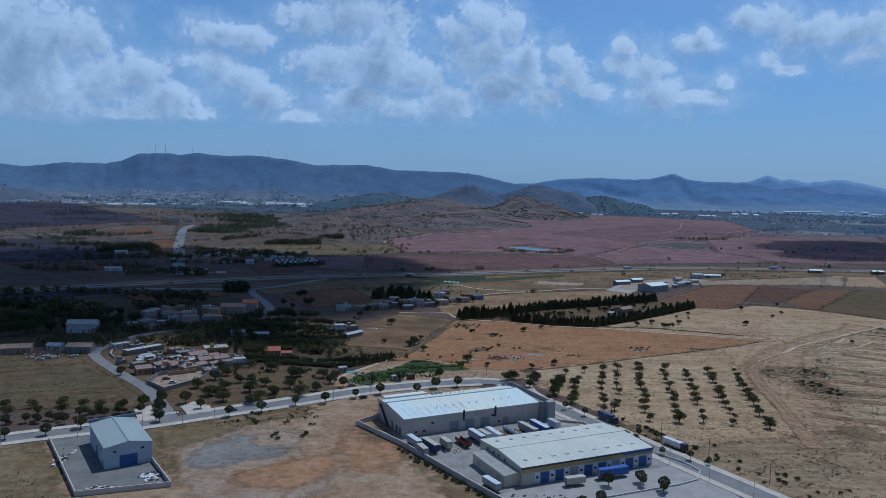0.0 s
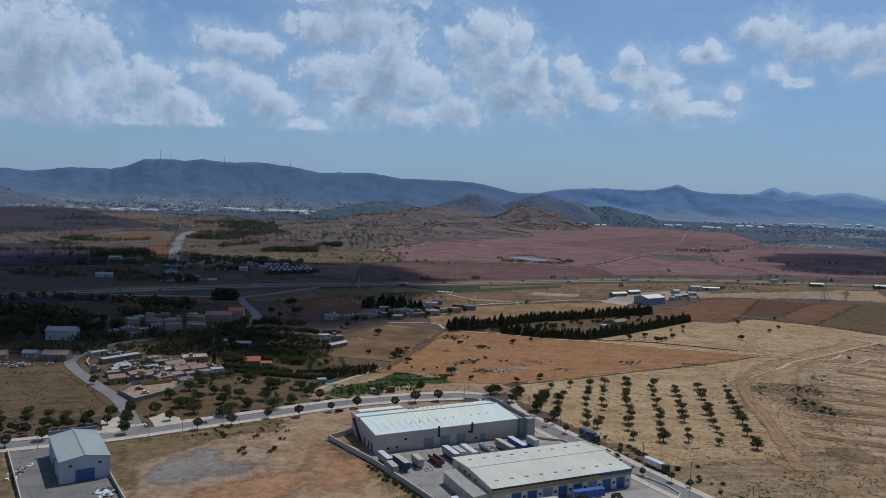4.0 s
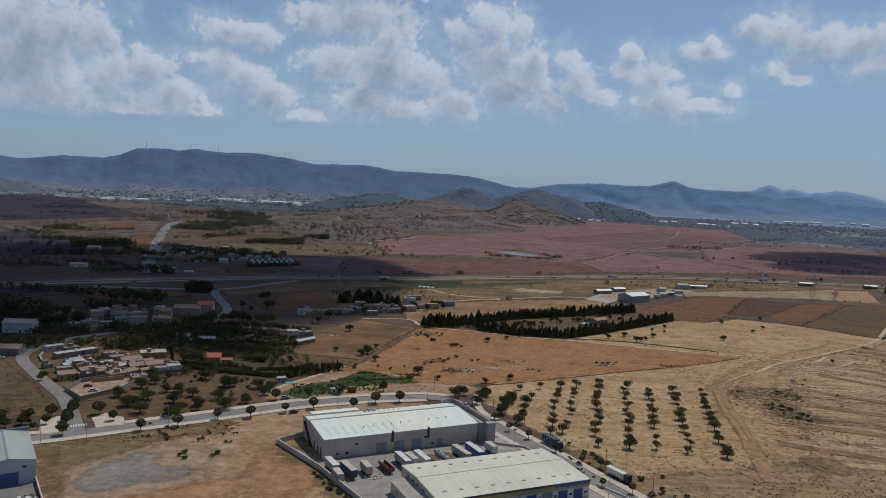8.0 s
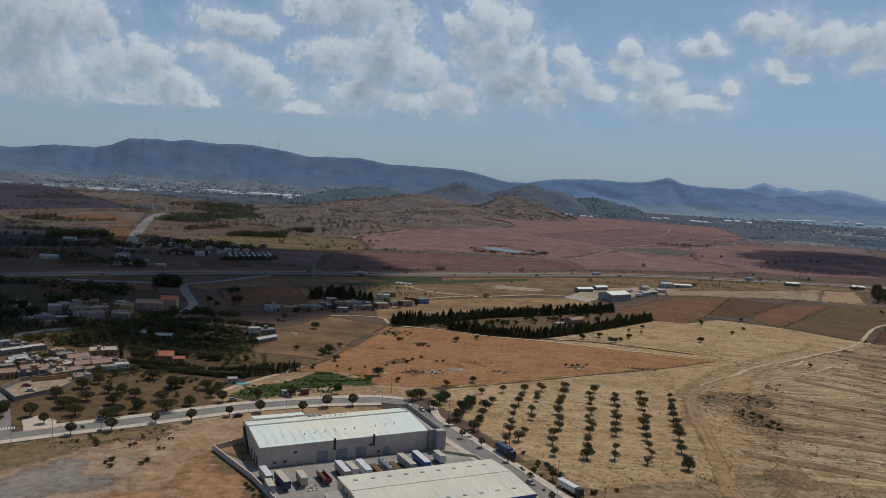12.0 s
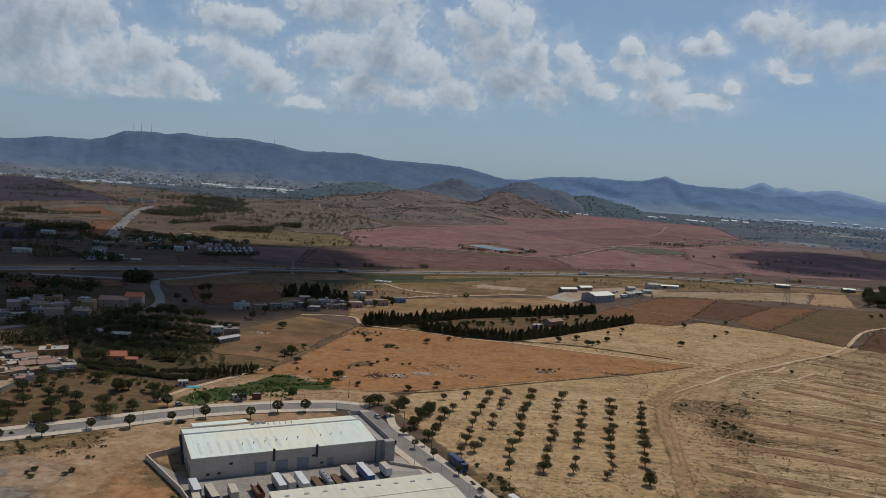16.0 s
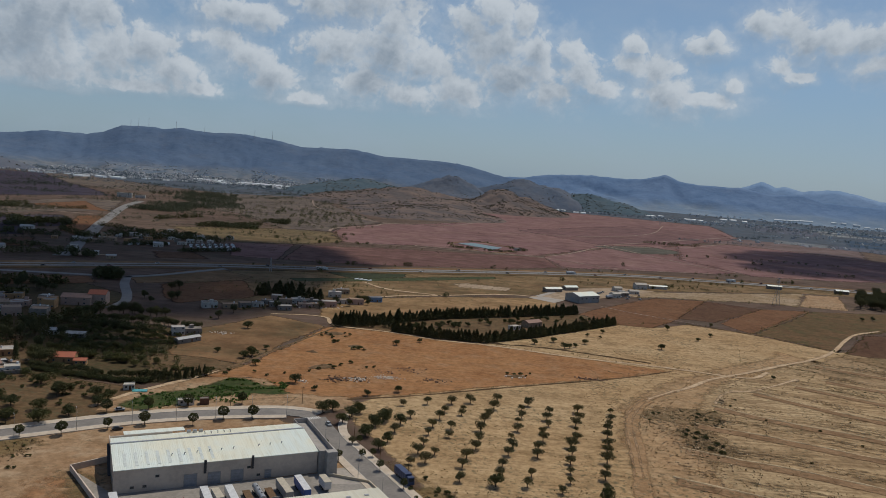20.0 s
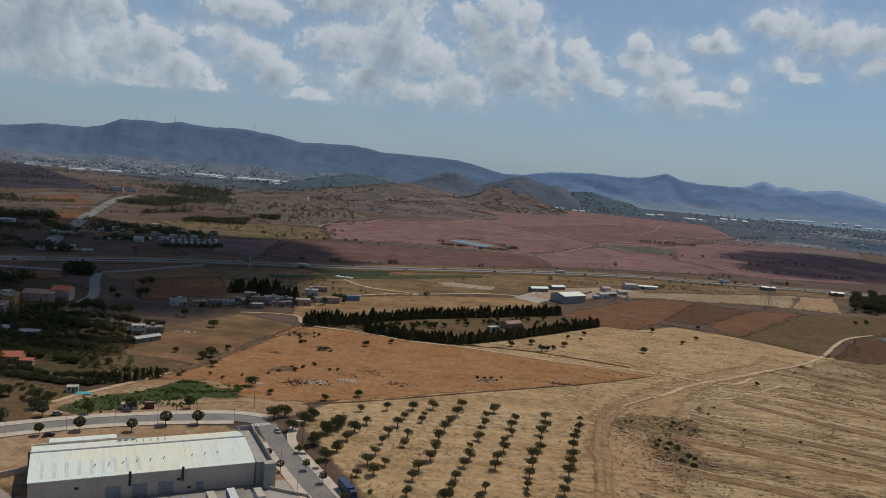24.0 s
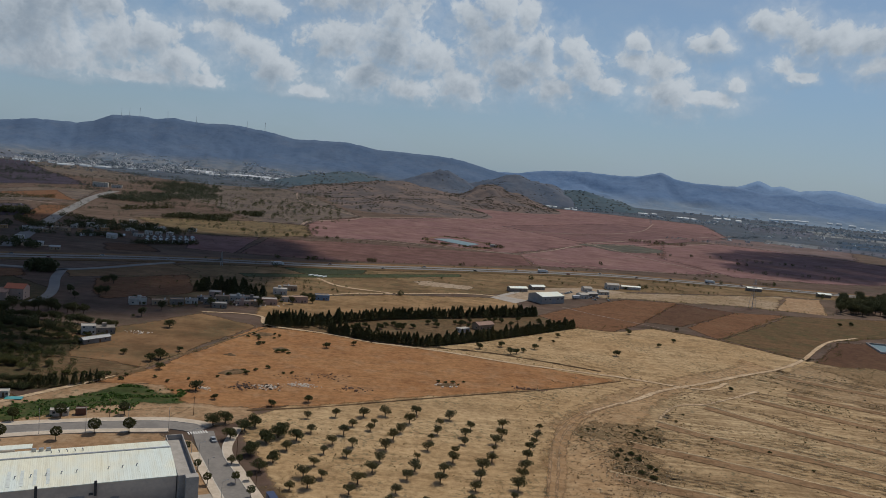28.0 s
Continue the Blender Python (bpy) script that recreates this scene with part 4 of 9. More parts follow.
def ridge_mesh(name, crest, r_foot, r_top, r_back, material, label, rough=0.16, seed=0.0, steps=30, wide=0.18, power=1.25):
    """A range of hills round the plain: its crest is given as azimuth and elevation seen from the valley, its slopes are cut by gullies."""
    az = np.arange(crest[0][0], crest[-1][0] + wide / 2, wide)
    el = np.interp(az, [c[0] for c in crest], [c[1] for c in crest])
    s = Shape()
    for a, e in zip(az, el):
        e += 0.035 * noise.noise((a * 2.1, 3.3, seed)) + 0.02 * noise.noise((a * 6.0, 1.3, seed))
        top = max(4.0, 112 + r_top * math.tan(radians(e)))
        for k in range(steps + 1):
            if k <= steps - 4:
                u = k / (steps - 4)
                r, h = r_foot + (r_top - r_foot) * u, top * (u ** power)
                cut = noise.fractal((r * math.sin(radians(a)) / 260, r * math.cos(radians(a)) / 260, seed), 1.0, 2.1, 6) * rough * 160 * math.sin(math.pi * min(1, u * 0.98))
                px, py = r * math.sin(radians(a)), r * math.cos(radians(a))
                bend = 130 * noise.noise((px / 330, py / 330, seed + 9))
                fold = sum(w * (1 - 2 * abs(noise.noise(((px + bend) / s, (py + 0.6 * bend) / (s * 1.5), seed + s)))) for s, w in ((420, 1.0), (190, 0.55), (90, 0.28)))
                cut -= top * 0.13 * fold * math.sin(math.pi * min(1, u * 0.97)) ** 0.7
                h = max(h + cut, -2 if u < 0.04 else 1.0)
                h = min(h, top * (0.1 + 0.9 * u) + 2)
            else:
                u = (k - steps + 4) / 4
                r, h = r_top + (r_back - r_top) * u, top * (1 - 0.8 * u)
            if k == 0:
                h = -3
            s.v.append((r * math.sin(radians(a)), r * math.cos(radians(a)), h))
    n = steps + 1
    for i in range(len(az) - 1):
        for k in range(steps):
            s.f.append((i * n + k, (i + 1) * n + k, (i + 1) * n + k + 1, i * n + k + 1))
    ridge_faces.append(s)
    me = s.mesh(name)
    me.shade_smooth()
    return tagged(part(name, me, material), label, "hills", kind="structure")


def hill_cover(name, a, b, c, scale=0.004, foot=None):
    def colour(n, where):
        col = n.mix(n.ramp(n.noise(where, scale, 7.0, 0.65), 0.4, 0.6), a, b)
        col = n.mix(n.ramp(n.noise(n.vmath("ADD", where, (900, 0, 0)), scale * 3.1, 6.0, 0.65), 0.52, 0.7, 0, 0.25), col, c)
        wood = n.noise(n.vmath("ADD", where, (0, 700, 0)), scale * 6.0, 6.0, 0.7)
        col = n.mix(n.ramp(wood, 0.46, 0.64, 0, 0.4), col, n.mix(1.0, col, (0.66, 0.70, 0.76), "MULTIPLY"))
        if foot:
            # farmland in hazed tones runs up the foot of the slope in uneven tongues
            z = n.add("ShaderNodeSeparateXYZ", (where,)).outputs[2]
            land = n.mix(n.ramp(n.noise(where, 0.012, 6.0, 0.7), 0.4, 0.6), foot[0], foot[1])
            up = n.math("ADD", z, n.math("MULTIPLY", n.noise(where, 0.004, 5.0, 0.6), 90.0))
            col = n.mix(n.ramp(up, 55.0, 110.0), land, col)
        return col
    return surface(name, colour, 1.0, 0.03, 6.0, specular=0.0)


# distance haze is mixed into these hill tones, palest on the far peaks
HILL_WEST = hill_cover("hazed_wooded_hills", (0.094, 0.141, 0.223), (0.109, 0.156, 0.235), (0.151, 0.170, 0.214), foot=((0.115, 0.148, 0.19), (0.175, 0.19, 0.21)))
HILL_EAST = hill_cover("hazed_slate_hills", (0.130, 0.204, 0.330), (0.152, 0.226, 0.352), (0.182, 0.237, 0.330), foot=((0.160, 0.220, 0.297), (0.198, 0.248, 0.308)))
HILL_BACK = hill_cover("hazed_far_hills", (0.17, 0.26, 0.40), (0.19, 0.275, 0.41), (0.21, 0.29, 0.41))
HILL_FRONT = hill_cover("hazed_scrub_hills", (0.099, 0.122, 0.161), (0.124, 0.137, 0.166), (0.174, 0.157, 0.161), 0.008)

CREST_WEST = [(-60, 0.2), (-45, 0.5), (-34.1, 0.3), (-30.4, 0.52), (-29.1, 0.38), (-26.8, 0.72), (-24.2, 0.7), (-23.1, 0.97), (-22.0, 1.55), (-20.0, 1.67), (-19.2, 1.54), (-18.3, 1.73),
              (-16.1, 1.57), (-14.5, 1.66), (-12.1, 1.49), (-9.6, 1.07), (-5.9, 1.21), (-3.7, 0.85), (0.1, 0.82), (1.8, 0.77), (5.0, 0.09), (9.0, -0.5), (11, -1.2)]
CREST_EAST = [(1.5, -0.9), (2.7, -0.35), (5.0, 0.03), (6.7, 0.13), (8.6, 0.47), (11.5, 0.63), (13.5, 0.55), (15.1, 0.63), (16.7, 1.11), (17.7, 0.65), (19.0, 0.48), (21.7, 0.58),
              (23.9, 0.2), (25.6, 0.4), (27.0, -0.02), (30.3, -0.12), (34.3, 0.0), (45, 0.3), (60, 0.2)]
CREST_BACK = [(18.5, -0.3), (21.8, 0.52), (23.1, 1.04), (24.0, 0.67), (24.5, 0.84), (25.6, 0.63), (27.6, 0.82), (29.0, 0.59), (30.2, 0.32), (32.8, 0.3), (40, 0.1)]
ridge_mesh("backdrop_hills_west", CREST_WEST, 3350, 4480, 4760, HILL_WEST, "long wooded mountain ridge with blue-grey haze in its colour", 0.09, 1.0, power=1.9)
ridge_mesh("backdrop_hills_east", CREST_EAST, 3950, 4560, 4760, HILL_EAST, "mountain range with slate-blue haze in its colour", 0.09, 4.0, power=1.6)
ridge_mesh("backdrop_hills_far", CREST_BACK, 4150, 4800, 4860, HILL_BACK, "far peaks with pale blue haze in their colour", 0.1, 7.0, 14)


knoll_faces = []


def knoll(name, x, y, wide, deep, tall, material, label, turn=0.0, seed=0.0, peak=1.6, rings=26, sides=64, rough=0.3):
    """A free-standing hill with an uneven outline."""
    s = Shape()
    for i in range(rings + 1):
        u = i / rings
        for j in range(sides):
            a = 2 * math.pi * j / sides
            edge = 1 + 0.25 * noise.noise((math.cos(a) * 1.3, math.sin(a) * 1.3, seed))
            px, py = math.cos(a) * u * wide * edge, math.sin(a) * u * deep * edge
            c, si = math.cos(radians(turn)), math.sin(radians(turn))
            qx, qy = x + px * c - py * si, y + px * si + py * c
            h = tall * (1 - u) ** peak * (1 + 0.0) if peak > 1 else tall * (1 - u ** (1 / peak))
            h += tall * rough * noise.fractal((qx / (wide * 0.5), qy / (wide * 0.5), seed), 1.0, 2.0, 5) * (1 - u) * min(1, u * 6)
            s.v.append((qx, qy, -1.0 if i == rings else max(h, 0.05)))
    for i in range(rings):
        for j in range(sides):
            k = (j + 1) % sides
            s.f.append((i * sides + j, (i + 1) * sides + j, (i + 1) * sides + k, i * sides + k))
    knoll_faces.append(s)
    me = s.mesh(name)
    me.shade_smooth()
    return tagged(part(name, me, material), label, "hill", kind="structure")


# knoll earth and forest tones are shifted towards blue as distance haze
SCRUB = hill_cover("hazed_scrubby_earth", (0.173, 0.133, 0.117), (0.114, 0.101, 0.099), (0.277, 0.193, 0.148), 0.012)
FOREST = hill_cover("hazed_forest_hill", (0.08, 0.115, 0.14), (0.095, 0.125, 0.145), (0.12, 0.13, 0.145), 0.02)
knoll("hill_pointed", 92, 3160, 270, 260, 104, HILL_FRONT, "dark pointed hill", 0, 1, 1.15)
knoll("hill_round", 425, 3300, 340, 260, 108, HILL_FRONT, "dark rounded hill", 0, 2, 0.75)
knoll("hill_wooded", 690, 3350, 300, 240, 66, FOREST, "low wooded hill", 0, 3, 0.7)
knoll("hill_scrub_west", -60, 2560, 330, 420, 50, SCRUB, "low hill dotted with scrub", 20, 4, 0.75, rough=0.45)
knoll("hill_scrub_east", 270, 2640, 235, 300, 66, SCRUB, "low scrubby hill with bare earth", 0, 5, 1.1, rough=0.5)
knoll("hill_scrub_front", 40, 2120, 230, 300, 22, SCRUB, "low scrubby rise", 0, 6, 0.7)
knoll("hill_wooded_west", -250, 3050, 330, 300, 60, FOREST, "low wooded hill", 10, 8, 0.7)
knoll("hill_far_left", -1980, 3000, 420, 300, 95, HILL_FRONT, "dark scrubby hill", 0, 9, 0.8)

for x, y, wide, deep, tall, turn in ((25, 499, 9, 4.5, 1.7, 40), (19, 585, 8, 5, 1.4, 30), (38, 553, 6, 3.5, 1.3, 0), (14, 531, 4, 2, 1.1, 0), (137, 511, 6, 3, 1.3, 10)):
    knoll("earth_mound", x, y, wide, deep, tall, BANK_EARTH, "low dumped earth mound grown with brush", turn, x, 0.9, 9, 22, 0.5)

# ---- roads ----
EW = [(-420, 150), (-300, 232), (-182, 306), (-134, 330), (-108, 347), (-76, 368), (-40, 393), (-8, 408), (22, 417), (36, 414)]
NS = [(37, 413), (46, 394), (60, 369), (80, 335), (100, 300), (120, 266), (160, 197), (200, 128)]
LANE = [(-124, 340), (-137, 362), (-153, 386), (-181, 417), (-208, 449), (-217, 466), (-218, 488), (-210, 516), (-190, 540)]
ribbon("road_cross", EW, 4.2, -4.2, 0.0, 0.28, ASPHALT, "grey asphalt road with pale pavements")
ribbon("road_industrial", NS, 4.2, -4.2, 0.0, 0.285, ASPHALT, "grey asphalt estate road")
ribbon("road_lane", LANE, 3.4, -3.4, 0.0, 0.276, ASPHALT, "narrow asphalt lane into the village")
ribbon("pavement_north_west", EW[:4] + [(-128, 333)], 8.4, 4.45, 0.0, 0.40, PAVING, "pale concrete pavement", "pavement")
ribbon("pavement_north_east", [(-112, 344)] + EW[5:], 8.6, 4.45, 0.0, 0.40, PAVING, "pale concrete pavement", "pavement")
ribbon("pavement_south", EW[:-1], -4.45, -8.2, 0.0, 0.40, PAVING, "pale concrete pavement", "pavement")
ribbon("pavement_estate_east", [(43, 420)] + NS[1:], 8.0, 4.45, 0.0, 0.40, PAVING, "pale concrete pavement", "pavement")
ribbon("pavement_estate_west", NS[1:], -4.45, -7.6, 0.0, 0.40, PAVING, "pale concrete pavement", "pavement")
ribbon("kerb_south", EW[:-1], -4.2, -4.45, 0.0, 0.43, KERB, "pale concrete kerb", "kerb")
ribbon("kerb_north_east", [(-112, 344)] + EW[5:], 4.45, 4.2, 0.0, 0.43, KERB, "pale concrete kerb", "kerb")
ribbon("kerb_estate_east", [(43, 420)] + NS[1:], 4.45, 4.2, 0.0, 0.43, KERB, "pale concrete kerb", "kerb")
ribbon("kerb_estate_west", NS[1:], -4.2, -4.45, 0.0, 0.43, KERB, "pale concrete kerb", "kerb")
plot("pavement_corner_west", [(-146, 352), (-136, 333), (-130, 336), (-134, 346), (-140, 358)], PAVING, "pale concrete pavement at the lane corner", 0.2)
plot("pavement_corner_east", [(-126, 358), (-118, 345), (-108, 351), (-112, 360), (-122, 366)], PAVING, "pale concrete pavement at the lane corner", 0.2)


def crossing(x, y, turn, count, length, group):
    """White bars painted across a road."""
    ob = thing("zebra_crossing", "worn white zebra stripes painted on asphalt", "road marking", group, x, y, 0.29, turn)
    for i in range(count):
        s = Shape().box((i - count / 2) * 1.0, -length / 2, 0, (i - count / 2) * 1.0 + 0.5, length / 2, 0.006)
        part("stripe", s, PAINT_WHITE, ob)


crossing(35.5, 411.5, 32, 8, 3.2, "zebra crossings")
crossing(-126, 347, 30, 7, 3.0, "zebra crossings")

# the highway: two carriageways with a green median, slip roads, the far road
HW = [(-900, 380), (-600, 556), (-412, 690), (-349, 738), (-284, 778), (-235, 806), (-142, 856), (12, 912), (165, 982), (330, 1046), (420, 1056), (640, 1066), (1000, 1050), (1600, 980)]
ribbon("highway_north", HW, 13.0, 3.5, 0.0, 0.34, HIGHWAY, "grey highway carriageway", step=20)
ribbon("highway_south", HW, 0.5, -9.0, 0.0, 0.34, HIGHWAY, "grey highway carriageway", step=20)
ribbon("highway_verge_north", HW, 26.0, 13.0, 0.0, 0.31, TAN_FIELD, "dry highway verge", "verge", 1.0, step=20)
ribbon("highway_verge_south", HW, -9.0, -22.0, 0.0, 0.31, STUBBLE_GREEN, "dry grassy highway verge", "verge", 1.5, step=20)
ribbon("highway_median", HW, 3.5, 0.5, 0.0, 0.55, STUBBLE_GREEN, "grassy highway median", "verge", 0.4, step=20)
ribbon("slip_road", [(-130, 838), (-150, 806), (-168, 774), (-192, 747), (-226, 741), (-300, 730)], 4, -4, 0.0, 0.36, HIGHWAY, "grey slip road", step=8)
ribbon("road_village", [(-192, 749), (-178, 710), (-158, 668), (-147, 638), (-146, 610)], 3.8, -3.8, 0.0, 0.36, HIGHWAY, "wide grey village street", step=8)
ribbon("road_hill", [(-300, 842), (-308, 880), (-330, 936), (-372, 1060), (-419, 1189), (-462, 1320), (-512, 1471), (-548, 1600), (-571, 1709)], 8, -8, 0.0, 0.38, HIGHWAY, "wide pale road climbing to the far buildings", step=20)
plot("ground_junction_pale", [(-300, 850), (-272, 860), (-264, 872), (-296, 880)], PALE, "pale dusty road junction", 1.0)

# ---- estate buildings ----


def gable_body(length, depth, eave, ridge, at=0.5, base=-0.3):
    """Walls under a pitched roof whose ridge runs along the length at a share of the depth."""
    s = Shape()
    k = depth * at
    a = [(0, 0, base), (0, depth, base), (0, depth, eave), (0, k, ridge), (0, 0, eave)]
    b = [(length, y, z) for _, y, z in a]
    return s.hull(a, b)


def gable_roof(length, depth, eave, ridge, at=0.5, over=0.25, thick=0.18):
    s = Shape()
    k = depth * at
    for (y0, z0), (y1, z1) in (((-over, eave), (k, ridge)), ((k, ridge), (depth + over, eave))):
        a = [(-over, y0, z0 + 0.02), (length + over, y0, z0 + 0.02), (length + over, y1, z1 + 0.02), (-over, y1, z1 + 0.02)]
        s.hull(a, [(x, y, z + thick) for x, y, z in a])
    return s


def roof_panels(parent, length, y0, z0, y1, z1, count, material, ribs=3):
    """Profiled sheets laid side by side on a slope, each a piece of its own; alike pieces share one mesh."""
    wide = length / count
    s = Shape()
    up, low = 0.19, 0.062
    s.hull([(0.02, y0, z0 + up), (wide - 0.02, y0, z0 + up), (wide - 0.02, y1, z1 + up), (0.02, y1, z1 + up)], [(0.02, y0, z0 + up + 0.04), (wide - 0.02, y0, z0 + up + 0.04), (wide - 0.02, y1, z1 + up + 0.04), (0.02, y1, z1 + up + 0.04)])
    for k in range(ribs):
        x = wide * (k + 0.5) / ribs
        s.hull([(x - 0.09, y0, z0 + up + 0.04), (x + 0.09, y0, z0 + up + 0.04), (x + 0.09, y1, z1 + up + 0.04), (x - 0.09, y1, z1 + up + 0.04)], [(x - 0.05, y0, z0 + up + low), (x + 0.05, y0, z0 + up + low), (x + 0.05, y1, z1 + up + low), (x - 0.05, y1, z1 + up + low)])
    me = s.mesh("roof_panel")
    for i in range(count):
        p = part("roof_panel", me, material, parent)
        p.location = (i * wide, 0, 0)


def roller_door(parent, x, y, w, h, material, facing="front", name="roller_door", recess=0.12):
    """A door with a frame, standing proud of the wall in thin slats."""
    s = Shape()
    edge = [(k * h / 16, recess - (0.05 if k % 4 in (1, 2) else 0.0)) for k in range(17)]
    if facing == "front":
        a = [(x, y + 0.05, 0)] + [(x, y - o, z) for z, o in edge] + [(x, y + 0.05, h)]
        s.hull(a, [(px + w, py, pz) for px, py, pz in a])
    else:
        a = [(x + 0.05, y, 0)] + [(x - o, y, z) for z, o in edge] + [(x + 0.05, y, h)]
        s.hull(a, [(px, py + w, pz) for px, py, pz in a])
    d = part(name, s, material, parent)
    t = Shape()
    if facing == "front":
        t.box(x - 0.18, y - recess - 0.05, 0, x, y + 0.05, h + 0.18).box(x + w, y - recess - 0.05, 0, x + w + 0.18, y + 0.05, h + 0.18).box(x, y - recess - 0.05, h, x + w, y + 0.05, h + 0.18)
    else:
        t.box(x - recess - 0.05, y - 0.18, 0, x + 0.05, y, h + 0.18).box(x - recess - 0.05, y + w, 0, x + 0.05, y + w + 0.18, h + 0.18).box(x - recess - 0.05, y, h, x + 0.05, y + w, h + 0.18)
    part("door_frame", t, CONCRETE, d)
    return d


def window(parent, x, y, z, w, h, facing="front"):
    """A window with frame and a dark pane; front looks to -y, side to -x, back to +y, far to +x."""
    f, g = Shape(), Shape()
    t = 0.08

    def put(shape, a0, z0, a1, z1, p0, p1):
        if facing in ("front", "back"):
            k = -1 if facing == "front" else 1
            ys = sorted((y + k * p0, y + k * p1))
            shape.box(a0, ys[0], z0, a1, ys[1], z1)
        else:
            k = -1 if facing == "side" else 1
            xs = sorted((x + k * p0, x + k * p1))
            shape.box(xs[0], a0, z0, xs[1], a1, z1)
    a = x if facing in ("front", "back") else y
    put(f, a, z, a + w, z + t, 0, 0.09), put(f, a, z + h - t, a + w, z + h, 0, 0.07)
    put(f, a, z + t, a + t, z + h - t, 0, 0.07), put(f, a + w - t, z + t, a + w, z + h - t, 0, 0.07)
    put(g, a + t, z + t, a + w - t, z + h - t, 0, 0.03)
    ob = part("window", f, CONCRETE, parent)
    part("pane", g, GLASS, ob)
    return ob


def low_wall(name, corners, height, thick, material, label, closed=False, category="wall"):
    """A masonry wall along straight runs, with a coping; each run is a part."""
    ob = thing(name, label, category)
    pts = corners + corners[:1] if closed else corners
    for (ax, ay), (bx, by) in zip(pts, pts[1:]):
        length, ang = math.hypot(bx - ax, by - ay), math.degrees(math.atan2(by - ay, bx - ax))
        m = pose(ax, ay, 0, 0, 0, ang)
        part("wall_run", Shape().box(0, -thick / 2, -0.2, length + thick / 2, thick / 2, height, m), material, ob)
        part("coping", Shape().box(-0.05, -thick / 2 - 0.07, height + 0.003, length + thick / 2, thick / 2 + 0.07, height + 0.1, m), material, ob)
    return ob


def big_warehouse():
    """The long grey warehouse behind the lorry yard."""
    ob = thing("warehouse", "long grey rendered warehouse with a pale steel roof", "warehouse", "", -15.0, 321.0, 0.2, 26.5)
    body = part("wall", gable_body(70, 31, 8.0, 9.7, 0.66), WALL_GREY, ob)
    roof = part("roof", gable_roof(70, 31, 8.0, 9.7, 0.66), ROOF_PALE, ob)
    roof_panels(roof, 70, -0.25, 8.0, 20.3, 9.69, 38, ROOF_PALE)
    roof_panels(roof, 70, 20.6, 9.69, 31.2, 8.0, 38, ROOF_PALE)
    ridge = Shape().box(-0.3, 20.1, 9.86, 70.3, 20.9, 10.16)
    part("ridge_cap", ridge, STEEL, roof)
    for i in range(9):
        x = 3.2 + i * 3.6
        a = [(x, 2.0, 8.44), (x + 1.0, 2.0, 8.44), (x + 1.0, 12.0, 9.26), (x, 12.0, 9.26)]
        sheet = Shape().hull(a, [(px, py, pz + 0.05) for px, py, pz in a])
        part("roof_light", sheet, ROOF_LIGHT, roof)
    for i in range(9):
        x, y, z = 19 + i * 4.3 + (5 if i > 5 else 0), 7.0 + 0.25 * i, 8.75
        s = Shape().tube((x, y, z - 0.2), (x, y, z + 0.75), 0.15, 0.15, 8).tube((x, y, z + 0.75), (x + 0.35, y - 0.1, z + 0.95), 0.16, 0.18, 8)
        part("vent_pipe", s, STEEL, roof)
    for i in range(5):
        x, y = 33 + i * 2.4, 25.0
        part("vent_pipe", Shape().tube((x, y, 8.9), (x, y, 9.9), 0.16, 0.16, 8).tube((x, y, 9.9), (x - 0.3, y + 0.3, 10.1), 0.17, 0.2, 8), STEEL, roof)
    part("parapet", Shape().box(-0.28, 20.2, 8.0, -0.02, 31.3, 9.4).box(0, 31.02, 8.0, 22, 31.3, 8.9), WALL_GREY, ob)
    for x in (22.5, 30.5, 38.5, 50.5):
        roller_door(ob, x, 0, 4.2 if x < 45 else 2.2, 4.2 if x < 45 else 3.0, GREY_DOOR)
    for x in (29.0, 45.5):
        part("downpipe_shaft", Shape().box(x, -0.5, 4.2, x + 0.8, -0.02, 9.0), DARK_STEEL, ob)
    for x, z in ((5, 1.2), (9, 1.2), (13, 4.4), (44, 4.2), (47.5, 1.0)):
        window(ob, x, 0, z, 1.4, 1.0)
    for y in (3.5, 7.5, 12.5):
        roller_door(ob, 0, y, 1.5, 3.2, DARK_STEEL, "side", "side_door")
    part("outside_stair", Shape().box(-1.0, 16, 0, -0.1, 17, 0.4).hull([(-1.1, 17, 0), (-0.1, 17, 0), (-0.1, 27, 7.4), (-1.1, 27, 7.4)], [(-1.1, 17, 0.35), (-0.1, 17, 0.35), (-0.1, 27, 7.8), (-1.1, 27, 7.8)]), DARK_STEEL, ob)
    part("lean_to_roof", Shape().hull([(5, 33.4, 8.1), (27, 33.4, 8.1), (27, 39.0, 7.5), (5, 39.0, 7.5)], [(5, 33.4, 8.25), (27, 33.4, 8.25), (27, 39.0, 7.65), (5, 39.0, 7.65)]), ROOF_PALE, ob, "pale free-standing canopy behind the warehouse")
    for x in (5.3, 12.4, 19.6, 26.7):
        for y, z in ((33.7, 8.05), (38.7, 7.5)):
            part("lean_to_post", Shape().tube((x, y, -0.2), (x, y, z), 0.09, 0.09), STEEL, ob)
    for x in (27, 29.2, 31.4):
        part("rooftop_unit", Shape().box(x, 28.6, 8.3, x + 1.4, 29.8, 9.6).box(x + 0.2, 28.4, 8.6, x + 1.2, 28.6, 9.4), STEEL, ob)
    # block with a tall parapet at the far end
    an = part("end_block", Shape().box(70.3, -1.5, -0.3, 76.2, 35.5, 6.8), CONCRETE, ob, "bare concrete end block with tall parapet")
